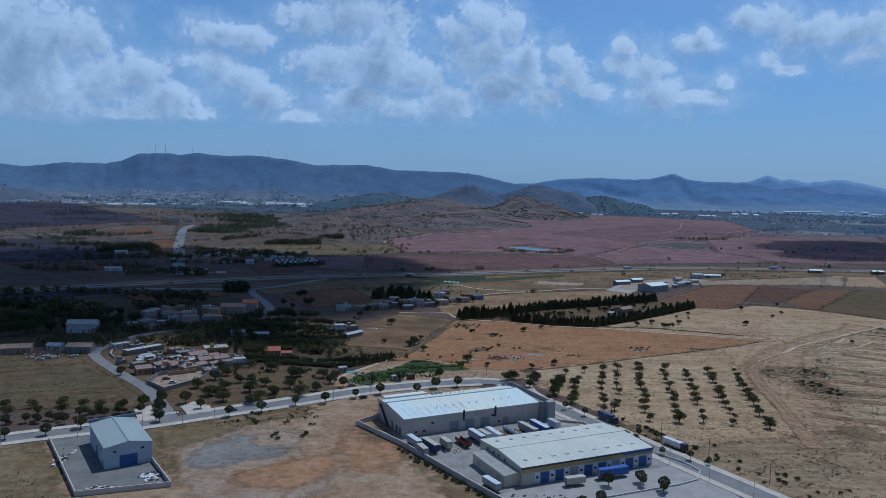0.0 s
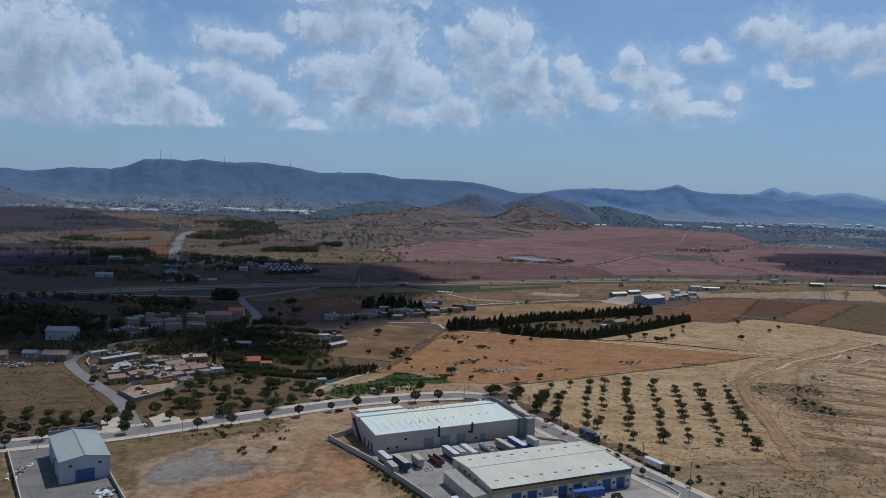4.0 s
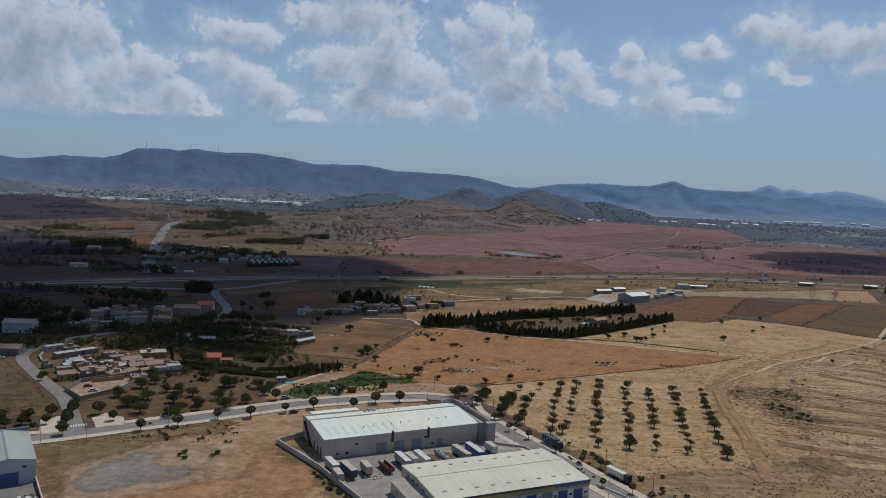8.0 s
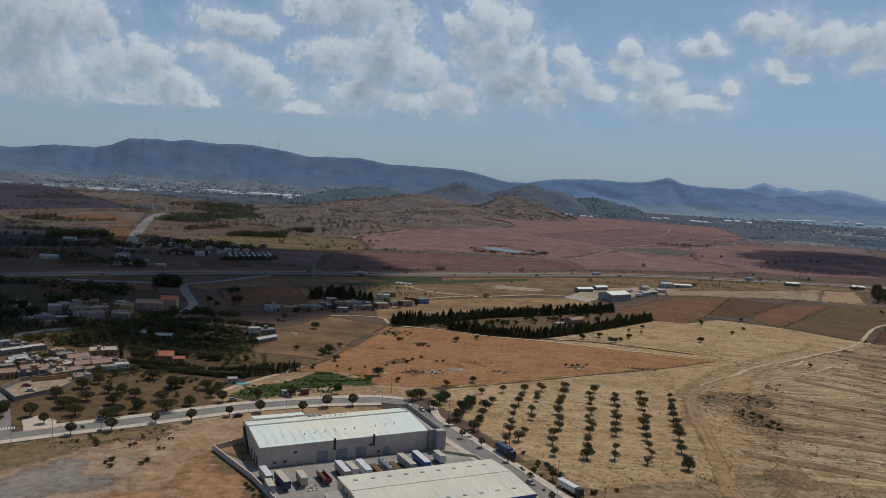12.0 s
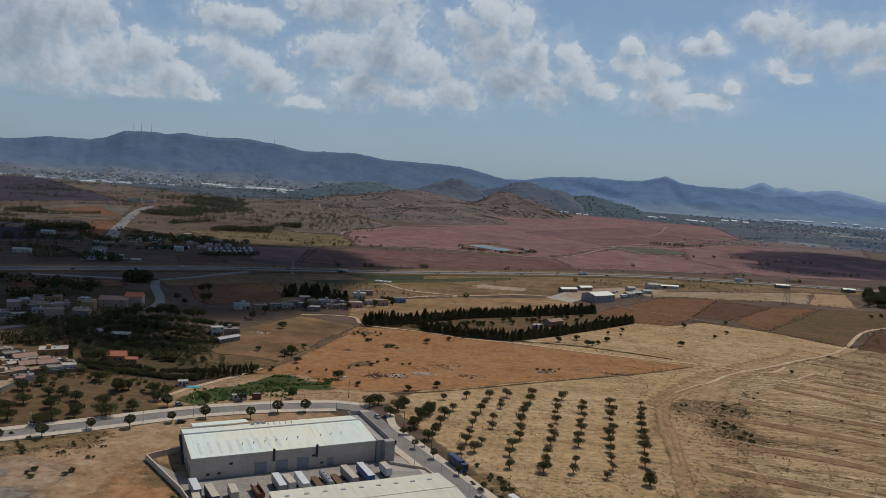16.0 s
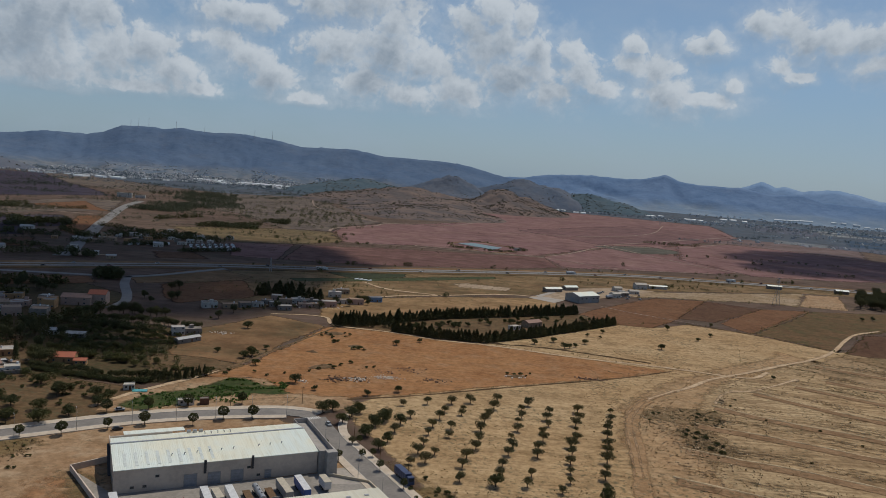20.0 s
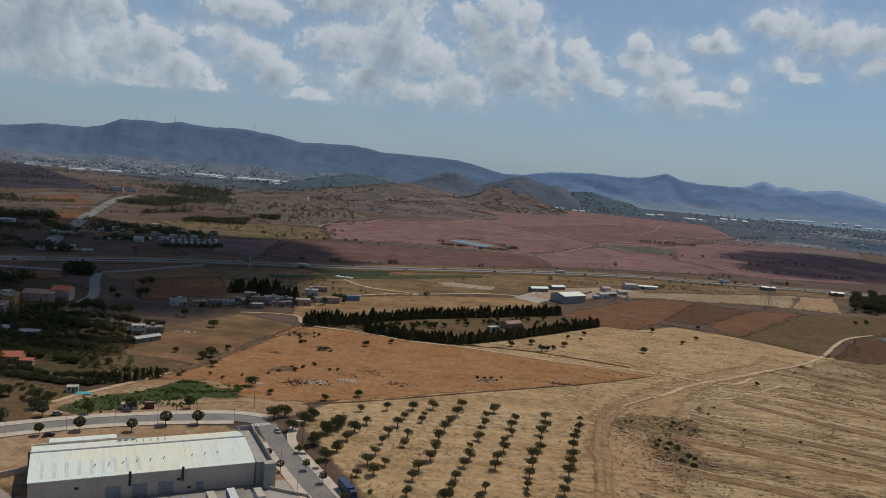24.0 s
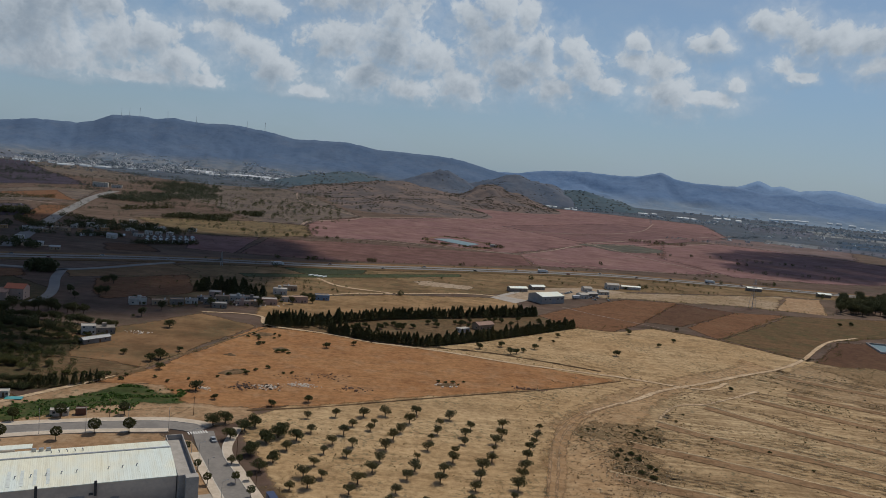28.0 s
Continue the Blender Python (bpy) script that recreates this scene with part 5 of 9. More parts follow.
    part("parapet", Shape().box(70.3, -1.5, 6.8, 76.2, -1.2, 8.7).box(70.3, 35.2, 6.8, 76.2, 35.5, 8.7).box(75.9, -1.2, 6.8, 76.2, 35.2, 8.7).box(70.3, -1.2, 6.8, 70.55, 35.2, 8.7), CONCRETE, an)
    part("end_tower", Shape().box(72.4, -4.5, -0.3, 76.4, -1.52, 9.0), CONCRETE, ob)


def front_warehouse():
    """The cream-roofed depot beside the estate road."""
    ob = thing("depot_building", "cream-roofed depot with loading doors and ochre band", "warehouse", "", 31.3, 270.6, 0.2, 25.0)
    part("wall", gable_body(61, 33, 7.0, 8.0, 0.56), WALL_CREAM, ob)
    roof = part("roof", gable_roof(61, 33, 7.0, 8.0, 0.56), ROOF_CREAM, ob)
    roof_panels(roof, 61, -0.25, 7.0, 18.4, 7.99, 32, ROOF_CREAM)
    roof_panels(roof, 61, 18.6, 7.99, 33.2, 7.0, 32, ROOF_CREAM)
    part("ridge_cap", Shape().box(-0.3, 18.1, 8.14, 61.3, 18.9, 8.40), ROOF_CREAM, roof)
    for y in (5.0, 27.0):
        for i in range(9):
            x = 4 + i * 6.3
            z = 7.0 + (y / 18.48 if y < 18.48 else (33 - y) / 14.5) * 1.0 + 0.17
            hood = Shape().box(x, y, z - 0.1, x + 1.5, y + 0.9, z + 0.3)
            part("roof_vent", hood, STEEL, roof)
    part("fascia_band", Shape().box(-0.1, -0.3, 5.0, 61.1, -0.02, 6.5), WALL_OCHRE, ob, "ochre painted band over the doors")
    part("eaves_beam", Shape().box(-0.3, -0.42, 6.52, 61.3, -0.02, 7.15), DARK_STEEL, ob)
    for i in range(9):
        x = 1.6 + i * 6.6
        if i != 0:
            roller_door(ob, x, 0, 3.6, 4.2, BLUE_DOOR if i % 3 else GREY_DOOR)
        part("white_panel", Shape().box(x + 3.9, -0.2, 0.9, x + 6.2, -0.02, 4.6), PAINT_WHITE, ob)
        window(ob, x + 4.4, -0.2, 2.2, 1.3, 0.9)
    part("sign_board", Shape().box(46, -0.6, 6.0, 60.5, -0.44, 7.2), BLUE_DOOR, ob, "dark blue sign board under the eaves")
    for y, z in ((4, 3.4), (8, 3.4), (12, 5.0), (17, 5.0), (21, 5.0), (26, 5.0)):
        window(ob, 0, y, z, 1.4, 1.2, "side")
    wing = part("side_wing", Shape().hull([(-6.5, 1.5, -0.3), (-0.02, 1.5, -0.3), (-0.02, 27, -0.3), (-6.5, 27, -0.3)], [(-6.5, 1.5, 4.3), (-0.02, 1.5, 5.0), (-0.02, 27, 5.0), (-6.5, 27, 4.3)]), WALL_CREAM, ob)
    part("wing_roof", Shape().hull([(-6.8, 1.2, 4.32), (-0.02, 1.2, 5.03), (-0.02, 27.3, 5.03), (-6.8, 27.3, 4.32)], [(-6.8, 1.2, 4.5), (-0.02, 1.2, 5.2), (-0.02, 27.3, 5.2), (-6.8, 27.3, 4.5)]), stained("weathered_wing_roof", (0.40, 0.36, 0.30), (0.30, 0.27, 0.23), 0.3, 0.6), wing)
    for y in (5, 10, 20):
        part("wall_grille", Shape().box(-6.62, y, 1.2, -6.52, y + 3, 3.2), STEEL, wing)


def blue_hangar():
    """The tall blue-grey hangar in its walled yard."""
    ob = thing("hangar", "tall pale hangar with blue-grey steel roof and blue door", "warehouse", "", -126.0, 276.5, 0.2, 33.5)
    wall = stained("hangar_render", (0.47, 0.48, 0.50), (0.41, 0.42, 0.45), 0.15, 0.8)
    s = Shape()
    a = [(0, 0, -0.3), (17.2, 0, -0.3), (17.2, 0, 8.2), (8.6, 0, 9.7), (0, 0, 8.2)]
    s.hull(a, [(x, 34, z) for x, _, z in a])
    part("wall", s, wall, ob)
    r = Shape()
    for (x0, z0), (x1, z1) in (((-0.3, 8.2), (8.6, 9.7)), ((8.6, 9.7), (17.5, 8.2))):
        q = [(x0, -0.3, z0 + 0.02), (x1, -0.3, z1 + 0.02), (x1, 34, z1 + 0.02), (x0, 34, z0 + 0.02)]
        r.hull(q, [(x, y, z + 0.18) for x, y, z in q])
    roof = part("roof", r, ROOF_BLUE, ob)
    part("ridge_cap", Shape().box(8.3, -0.3, 9.86, 8.9, 34, 10.0), STEEL, roof)
    part("parapet", Shape().box(-0.3, 33.6, 8.2, 17.5, 34.3, 9.95), plain("blue_grey_parapet", (0.15, 0.19, 0.25), 0.6), ob, "blue-grey parapet on the rear gable")
    roller_door(ob, 5.4, 0, 6.4, 4.6, BLUE_DOOR)
    for x in (3.0, 13.0):
        window(ob, x, 0, 5.9, 1.3, 0.9)
    for y in (6, 11, 22, 27):
        window(ob, 0, y, 5.4, 1.2, 1.0, "side")
    roller_door(ob, 0, 14, 4.0, 4.4, BLUE_DOOR, "side")
    roller_door(ob, 0, 3, 1.2, 2.4, BLUE_DOOR, "side", "side_door")


big_warehouse()
front_warehouse()
blue_hangar()
plot_height[0] = 0.235
plot("yard_hangar", [(-163, 307), (-125.5, 253), (-96.5, 263.5), (-114, 290), (-146, 322)], stained("worn_yard_concrete", (0.20, 0.185, 0.165), (0.155, 0.142, 0.128), 0.12, 0.9, specular=0.2), "grey concrete yard", 0.05)
plot("yard_depot", [(-36, 337), (-15.5, 311.5), (17, 265), (34, 262), (100, 294), (92, 312), (76, 338), (62, 360), (48, 351), (-15, 321)], YARD, "grey concrete lorry yard", 0.05)
plot("yard_depot_front", [(20, 262), (40, 236), (112, 262), (104, 284), (96, 296), (32, 268)], YARD_PALE, "pale concrete forecourt", 0.05)
plot("yard_gate_slab", [(50, 342), (70, 345), (62, 361), (49, 354)], YARD_PALE, "pale concrete slab at the gate", 0.05)
plot("verge_warehouse", [(-22, 356), (24, 392), (44, 374), (52, 376), (36, 402), (12, 404), (-20, 384), (-34, 360)], BARE, "bare earth strip beside the road", 0.5)
low_wall("yard_wall", [(-163, 307), (-125.5, 252.6), (-96, 263), (-113, 288)], 1.9, 0.25, WALL_GREY, "grey rendered yard wall round the hangar")
low_wall("compound_wall", [(-24, 352), (-37.5, 337.2), (-15.3, 310.8), (16.5, 264.7), (36, 238)], 2.2, 0.3, WALL_GREY, "grey rendered compound wall along the bare lot")
low_wall("yard_wall", [(52, 350), (68, 346), (74, 336)], 1.2, 0.3, WALL_CREAM, "low cream wall beside the gate")
low_wall("forecourt_wall", [(92, 309), (101, 298), (104, 290), (100, 281), (92, 276), (60, 262)], 0.7, 0.3, KERB, "low pale wall curving round the forecourt")
bank([(-22, 352), (4, 372), (28, 392), (40, 380)], 2.6, 0.8, BANK_EARTH, "low earth mound behind the warehouse")


def small_shed():
    ob = thing("roadside_building", "low white steel-roofed building at the roadside", "building", "", 72, 226, 0.2, 25)
    part("wall", gable_body(18, 14, 4.2, 5.4), WALL_GREY, ob)
    part("roof", gable_roof(18, 14, 4.2, 5.4), ROOF_PALE, ob)
    for x in (3, 9, 14):
        window(ob, x, 0, 1.6, 1.4, 1.2)
    roller_door(ob, 6, 0, 2.2, 2.8, GREY_DOOR)


small_shed()

# ---- trees ----
def leaf_card(s, p, size, rng):
    """One leaf clump: a bent, four-cornered spray."""
    a = Vector((rng.gauss(0, 1), rng.gauss(0, 1), rng.gauss(0, 1))).normalized()
    b = a.cross(Vector((rng.gauss(0, 1), rng.gauss(0, 1), rng.gauss(0, 1)))).normalized()
    a, b = a * size * rng.uniform(0.6, 1.2), b * size * rng.uniform(0.45, 0.9)
    bend = a.cross(b).normalized() * size * 0.25
    n = len(s.v)
    s.v.extend(tuple(q) for q in (p - a - b * 0.6, p - b + bend, p + a, p + b - bend))
    s.f.append((n, n + 1, n + 2, n + 3))


def crown(seed, wide, tall, base, count, size, lobes=7, flat=1.0, narrow=False):
    """Sprays of leaves gathered on uneven lobes, with gaps between them."""
    rng = random.Random(seed)
    s = Shape()
    if narrow:
        for _ in range(count):
            u = rng.random() ** 0.8
            r = wide * (0.35 + 0.65 * math.sin(math.pi * min(1, 0.25 + 0.75 * u))) * (1 - 0.8 * u) * rng.uniform(0.55, 1.1)
            a = rng.uniform(0, 2 * math.pi)
            leaf_card(s, Vector((r * math.cos(a), r * math.sin(a), base + u * tall)), size, rng)
        return s
    if lobes < 0:
        # a clipped, rounded crown: sprays all over an uneven ball
        for i in range(count):
            d = Vector((rng.gauss(0, 1), rng.gauss(0, 1), rng.gauss(0, 1))).normalized()
            k = 0.9 + 0.3 * noise.noise(d * 1.7 + Vector((seed, 0, 0))) - (0.35 * rng.random() if i % 4 == 0 else 0.1 * rng.random())
            leaf_card(s, Vector((d.x * wide * k, d.y * wide * k, base + tall / 2 + d.z * tall / 2 * k)), size, rng)
        return s
    balls = []
    for i in range(lobes):
        a, r = 2 * math.pi * (i + rng.random() * 0.7) / lobes, wide * rng.uniform(0.25, 0.62)
        balls.append((Vector((r * math.cos(a), r * math.sin(a), base + tall * rng.uniform(0.28, 0.72))), wide * rng.uniform(0.36, 0.58)))
    balls.append((Vector((0, 0, base + tall * 0.62)), wide * 0.55))
    for _ in range(count):
        c, r = balls[rng.randrange(len(balls))]
        d = Vector((rng.gauss(0, 1), rng.gauss(0, 1), rng.gauss(0, 1))).normalized()
        q = c + d * r * rng.uniform(0.55, 1.05)
        q.z = c.z + (q.z - c.z) * flat * tall / (2 * wide)
        leaf_card(s, q, size, rng)
    return s


def trunk(seed, height, radius, limbs=4, spread=1.0):
    rng = random.Random(seed)
    s = Shape()
    top = Vector((rng.uniform(-0.15, 0.15), rng.uniform(-0.15, 0.15), height))
    s.tube((0, 0, -0.4), top, radius, radius * 0.72, 7)
    for i in range(limbs):
        a = 2 * math.pi * (i + rng.random() * 0.5) / max(1, limbs)
        s.tube(top - Vector((0, 0, 0.1)), top + Vector((spread * math.cos(a), spread * math.sin(a), spread * rng.uniform(0.7, 1.2))), radius * 0.5, radius * 0.18, 5)
    return s


def tree_kind(leaf_material, specs):
    """Meshes for a few trees of one kind: (trunk, crown) pairs."""
    out = []
    for i, (th, tr, wide, tall, base, count, size, lobes, narrow) in enumerate(specs):
        t, c = trunk(90 + i, th, tr, 0 if narrow else 4, wide * 0.45).mesh("trunk"), crown(17 * i + 5 + count, wide, tall, base, count, size, lobes, 1.0, narrow).mesh("crown")
        t.materials.append(BARK), c.materials.append(leaf_material)
        out.append((t, c))
    return out


OLIVE = tree_kind(OLIVE_LEAF, [(1.3, 0.22, 2.15 + 0.12 * i, 3.0 + 0.15 * (i % 3), 0.8, 900, 0.2, 6 + i % 3, False) for i in range(6)])
OLIVE_BIG = tree_kind(ROAD_LEAF, [(1.4, 0.3, 3.0 + 0.2 * i, 3.9, 0.8, 1700, 0.21, 8, False) for i in range(3)])
STREET = tree_kind(ROAD_LEAF, [(1.9, 0.14, 1.85 + 0.1 * i, 3.3, 1.3, 1300, 0.19, -1, False) for i in range(4)])
YOUNG = tree_kind(ROAD_LEAF, [(1.5, 0.09, 1.15, 2.1, 1.2, 300, 0.22, -1, False) for i in range(2)])
CYPRESS = tree_kind(CYPRESS_LEAF, [(1.0, 0.16, 2.0 + 0.15 * i, 7.6 + 0.7 * i, 0.2, 900, 0.33, 0, True) for i in range(5)])
PENCIL = tree_kind(CYPRESS_LEAF, [(1.0, 0.2, 1.25, 11.0, 0.3, 420, 0.4, 0, True), (1.0, 0.2, 1.1, 9.0, 0.3, 360, 0.4, 0, True)])
WOOD_TREE = tree_kind(CYPRESS_LEAF, [(2.2, 0.3, 3.4 + 0.4 * i, 6.5 + 0.6 * i, 1.0, 1500, 0.31, 9, False) for i in range(5)])
GARDEN = tree_kind(BUSH_LEAF, [(1.3, 0.16, 2.2 + 0.2 * i, 3.2, 0.6, 950, 0.2, 7, False) for i in range(4)])
BUSH = tree_kind(BUSH_LEAF, [(0.5, 0.1, 1.5 + 0.2 * i, 1.7, 0.05, 240, 0.3, 6, False) for i in range(4)])
DARK_BUSH = tree_kind(ROAD_LEAF, [(0.6, 0.12, 2.2 + 0.3 * i, 2.4, 0.05, 850, 0.21, 8, False) for i in range(3)])

tree_rng = random.Random(4)


def plant(kind, name, label, category, x, y, group="", size=1.0, z=0.12, wide=None):
    t, c = kind[tree_rng.randrange(len(kind))]
    k = size * tree_rng.uniform(0.88, 1.14)
    ob = thing(name, label, category, group)
    w = k * (wide or 1.0)
    ob.matrix_basis = Matrix.LocRotScale((x, y, z), Euler((0, 0, tree_rng.uniform(0, 6.28))), (w, w, k))
    part("trunk", t, BARK, ob)
    part("crown", c, OLIVE_LEAF, ob)
    return ob


# the orchard: rows run away from the road
ROWS = [(179, 452, 155, 346, 12), (163, 448, 141.5, 351, 11), (148, 444, 127, 354, 10), (137, 456, 115, 352, 11), (122, 457, 101, 354, 10), (108, 452, 89, 369, 9), (98, 448, 81, 367, 8),
        (86, 446, 68, 378, 7), (74, 440, 58, 386, 6)]
for n, (x0, y0, x1, y1, count) in enumerate(ROWS):
    for i in range(count):
        u = i / (count - 1)
        if tree_rng.random() < (0.10 if n < 5 else 0.2) and 0 < i < count - 1:
            continue
        big = (i == count - 1 and n in (0, 3)) or n >= 7 and tree_rng.random() < 0.5
        plant(OLIVE_BIG if big else OLIVE, "olive_tree", "grey-green olive tree casting shade on dry ground", "tree", x0 + (x1 - x0) * u + tree_rng.gauss(0, 0.7), y0 + (y1 - y0) * u + tree_rng.gauss(0, 0.9),
              "orchard trees", 1.05 if big else tree_rng.choice((0.8, 0.95, 1.1, 1.2)))
for x, y in ((37, 421), (41, 425), (51, 418), (48, 408), (60, 394), (62, 409), (54, 424), (66, 414)):
    plant(OLIVE_BIG, "olive_tree", "large dark olive tree at the road corner", "tree", x + 1.5, y, "orchard trees", 1.1)

# dark trees and bushes between the road and the grassy slope
for k in range(34):
    u = k / 34
    plant(STREET if k % 3 else DARK_BUSH, "roadside_tree", "round dark tree in dry grass by the road", "tree", -205 + 66 * u + tree_rng.gauss(0, 2.5), 320 + 28 * u + tree_rng.gauss(0, 5.5), "roadside row", tree_rng.uniform(0.6, 1.05))
# trees along the pavements
for x, y in ((-98, 344), (-85, 352), (-71, 364), (-57, 369), (-43, 379), (-31, 387), (-12, 391), (-2, 401), (10, 405), (-84, 377), (-52, 398), (-22, 414), (0, 424), (-37, 406), (-127, 334), (-167, 312), (-181, 306), (-157, 322), (-210, 282), (-232, 268)):
    plant(STREET, "street_tree", "round dark clipped tree on the pavement", "tree", x, y, "street trees", 1.15, 0.36)
for x, y in ((63, 368), (71, 358), (81, 343), (38, 391), (47, 376), (54, 365), (94, 307), (104, 302), (77, 273), (83, 267), (60, 384), (67, 371), (97, 327), (110, 297), (90, 330)):
    plant(YOUNG, "street_tree", "small young tree beside the estate road", "tree", x, y, "estate road trees", 1.2, 0.3)
for x, y in ((77, 277), (64, 273), (84, 270), (58, 257), (50, 250)):
    plant(STREET, "street_tree", "round dark clipped tree on the forecourt verge", "tree", x, y, "forecourt trees", 1.1, 0.3)
for x, y in ((-139, 368), (-134, 352), (-131, 346), (-136, 361), (-143, 356), (-125, 363), (-115, 355)):
    plant(STREET, "street_tree", "dense dark tree at the lane corner", "tree", x, y, "lane corner trees", 1.25)
for x, y in ((-181, 353), (-193, 350), (-170, 352), (-161, 350), (-153, 352), (-205, 348), (-176, 344), (-164, 341), (-186, 341), (-198, 338), (-150, 345), (-178, 412)):
    plant(GARDEN, "roadside_tree", "dark bushy tree in dry grass", "tree", x, y, "roadside row", 1.2)

# the grove and gardens by the village
for x, y in ((-118, 377), (-108, 368), (-113, 389), (-128, 391), (-99, 386), (-94, 398), (-86, 383), (-80, 395), (-72, 380), (-65, 391), (-93, 365), (-91, 371), (-120, 417), (-109, 403), (-103, 404), (-60, 407), (-66, 418), (-59, 415), (-98, 430), (-124, 408), (-114, 378)):
    plant(OLIVE_BIG, "grove_tree", "broad dark olive tree in the grove", "tree", x, y, "grove trees", tree_rng.uniform(0.95, 1.25), wide=1.12)
for _ in range(26):
    plant(BUSH, "grove_bush", "low green bush in the grove", "bush", tree_rng.uniform(-122, -66), tree_rng.uniform(402, 438), "grove bushes", tree_rng.uniform(0.4, 1.0))
for x, y in ((-83, 335), (-85, 338), (-72, 318), (-69, 315), (-71, 321), (-58, 322), (-59, 319)):
    plant(BUSH, "lot_bush", "dry brown bush on the bare lot", "bush", x, y, "lot bushes", 0.8)
for x, y in ((-81, 417), (-84, 419), (-79, 420), (-82, 414)):
    plant(WOOD_TREE, "dark_tree", "dense dark tree in the grove", "tree", x, y, "", 0.8)
for x, y in ((-126, 457), (-127.5, 461)):
    plant(PENCIL, "pencil_cypress", "tall narrow dark cypress beside a white-roofed house", "tree", x, y, "", 1.1)
for x, y in ((-121, 464), (-116, 462), (-118, 468), (-112, 466), (-123, 470), (-171, 498), (-162, 493), (-155, 513), (-166, 503), (-158, 505), (-175, 505), (-150, 520), (-157, 528), (-148, 536), (-152, 531), (-160, 534)):
    plant(WOOD_TREE, "dark_tree", "dense dark tree behind the village houses", "tree", x, y, "village trees", 0.9)


def hedge(points, gap, kind, name, label, group, size=1.0, jitter=0.5, wide=None):
    for (ax, ay), (bx, by) in zip(points, points[1:]):
        length = math.hypot(bx - ax, by - ay)
        for i in range(max(1, int(length / gap))):
            u = (i + tree_rng.uniform(-0.2, 0.2)) * gap / length
            plant(kind, name, label, "tree", ax + (bx - ax) * u + tree_rng.gauss(0, jitter), ay + (by - ay) * u + tree_rng.gauss(0, jitter), group, size * tree_rng.uniform(0.85, 1.12), wide=wide)


CY = ("hedge_cypress", "dark green cypress in a windbreak hedge", "windbreak cypresses")
hedge([(14, 616), (42, 624), (90, 666), (139, 692), (211, 734)], 1.7, CYPRESS, *CY, size=0.88, wide=1.45)
hedge([(58, 607), (92, 595), (124, 594), (162, 626), (238, 700)], 1.7, CYPRESS, *CY, size=0.8, wide=1.45)
hedge([(16, 610), (44, 617)], 2.6, CYPRESS, *CY, size=1.0)
hedge([(20, 620), (40, 632)], 2.6, CYPRESS, *CY, size=1.0)
hedge([(44, 624), (60, 612)], 3.2, CYPRESS, *CY, size=0.8)
hedge([(-112, 452), (-93, 448), (-66, 443), (-50, 447)], 1.9, DARK_BUSH, "garden_hedge_bush", "clipped dark hedge round the garden", "garden hedge", 1.05, 0.5)
hedge([(-52, 446), (-44, 452), (-30, 462)], 1.8, CYPRESS, "garden_cypress", "short dark cypress in the garden hedge", "garden cypresses", 0.55)
hedge([(-60, 447), (-40, 459), (-28, 466)], 2.2, CYPRESS, "garden_cypress", "short dark cypress in the garden hedge", "garden cypresses", 0.5)
hedge([(-133, 573), (-100, 572), (-79, 568), (-64, 562)], 2.6, WOOD_TREE, "windbreak_tree", "dark tree in a garden windbreak", "garden windbreak", 0.62, 0.8)
hedge([(-118, 500), (-80, 492), (-62, 500)], 3.0, GARDEN, "garden_tree", "green fruit tree in the gardens", "garden trees", 0.8, 2.2)
hedge([(-122, 482), (-90, 478), (-60, 474)], 3.4, GARDEN, "garden_tree", "green fruit tree in the gardens", "garden trees", 0.85, 2.5)
hedge([(-140, 540), (-110, 530), (-84, 524)], 3.4, GARDEN, "garden_tree", "green fruit tree in the gardens", "garden trees", 0.85, 3.0)
hedge([(-150, 555), (-118, 552), (-92, 545)], 3.6, WOOD_TREE, "garden_tree", "dark tree in the gardens", "garden trees", 0.55, 2.5)
hedge([(-20, 474), (-62, 468)], 4.0, BUSH, "brush_bush", "dry leafless brush in the strip", "brush", 1.0, 2.0)
for y0, kind, name, label in ((486, GARDEN, "garden_tree", "green fruit tree in the gardens"), (508, DARK_BUSH, "garden_hedge_bush", "clipped dark hedge round the garden"), (536, GARDEN, "garden_tree", "green fruit tree in the gardens"), (550, DARK_BUSH, "garden_hedge_bush", "clipped dark hedge round the garden")):
    hedge([(-132, y0 + 8), (-100, y0), (-70, y0 - 6)], 3.0, kind, name, label, "garden rows", 0.95, 1.2)
for x, y in ((-176, 520), (-168, 514), (-160, 522), (-186, 534), (-178, 540), (-196, 540), (-168, 540), (-140, 512), (-134, 520), (-128, 508), (-138, 486), (-134, 494)):
    plant(WOOD_TREE, "dark_tree", "dense dark tree behind the village houses", "tree", x, y, "village trees", 0.85)
# dark woods about the far village
hedge([(-293, 503), (-279, 519), (-251, 545), (-223, 560)], 4.2, WOOD_TREE, "wood_tree", "dense dark tree by the far village", "village wood", 1.05, 3.5)
hedge([(-330, 520), (-300, 540), (-262, 566), (-236, 580)], 5.0, WOOD_TREE, "wood_tree", "dense dark tree by the far village", "village wood", 1.15, 4.0)
hedge([(-252, 659), (-230, 662), (-207, 657)], 4.2, WOOD_TREE, "wood_tree", "dense dark tree by the far village", "village wood", 1.0, 3.0)
hedge([(-160, 575), (-140, 588), (-118, 596), (-100, 592)], 3.6, WOOD_TREE, "wood_tree", "dense dark tree below the village street", "village wood", 0.9, 3.0)
hedge([(-205, 735), (-190, 728), (-186, 722)], 4.0, WOOD_TREE, "wood_tree", "dense dark tree beside the slip road", "slip road trees", 1.1, 2.0)
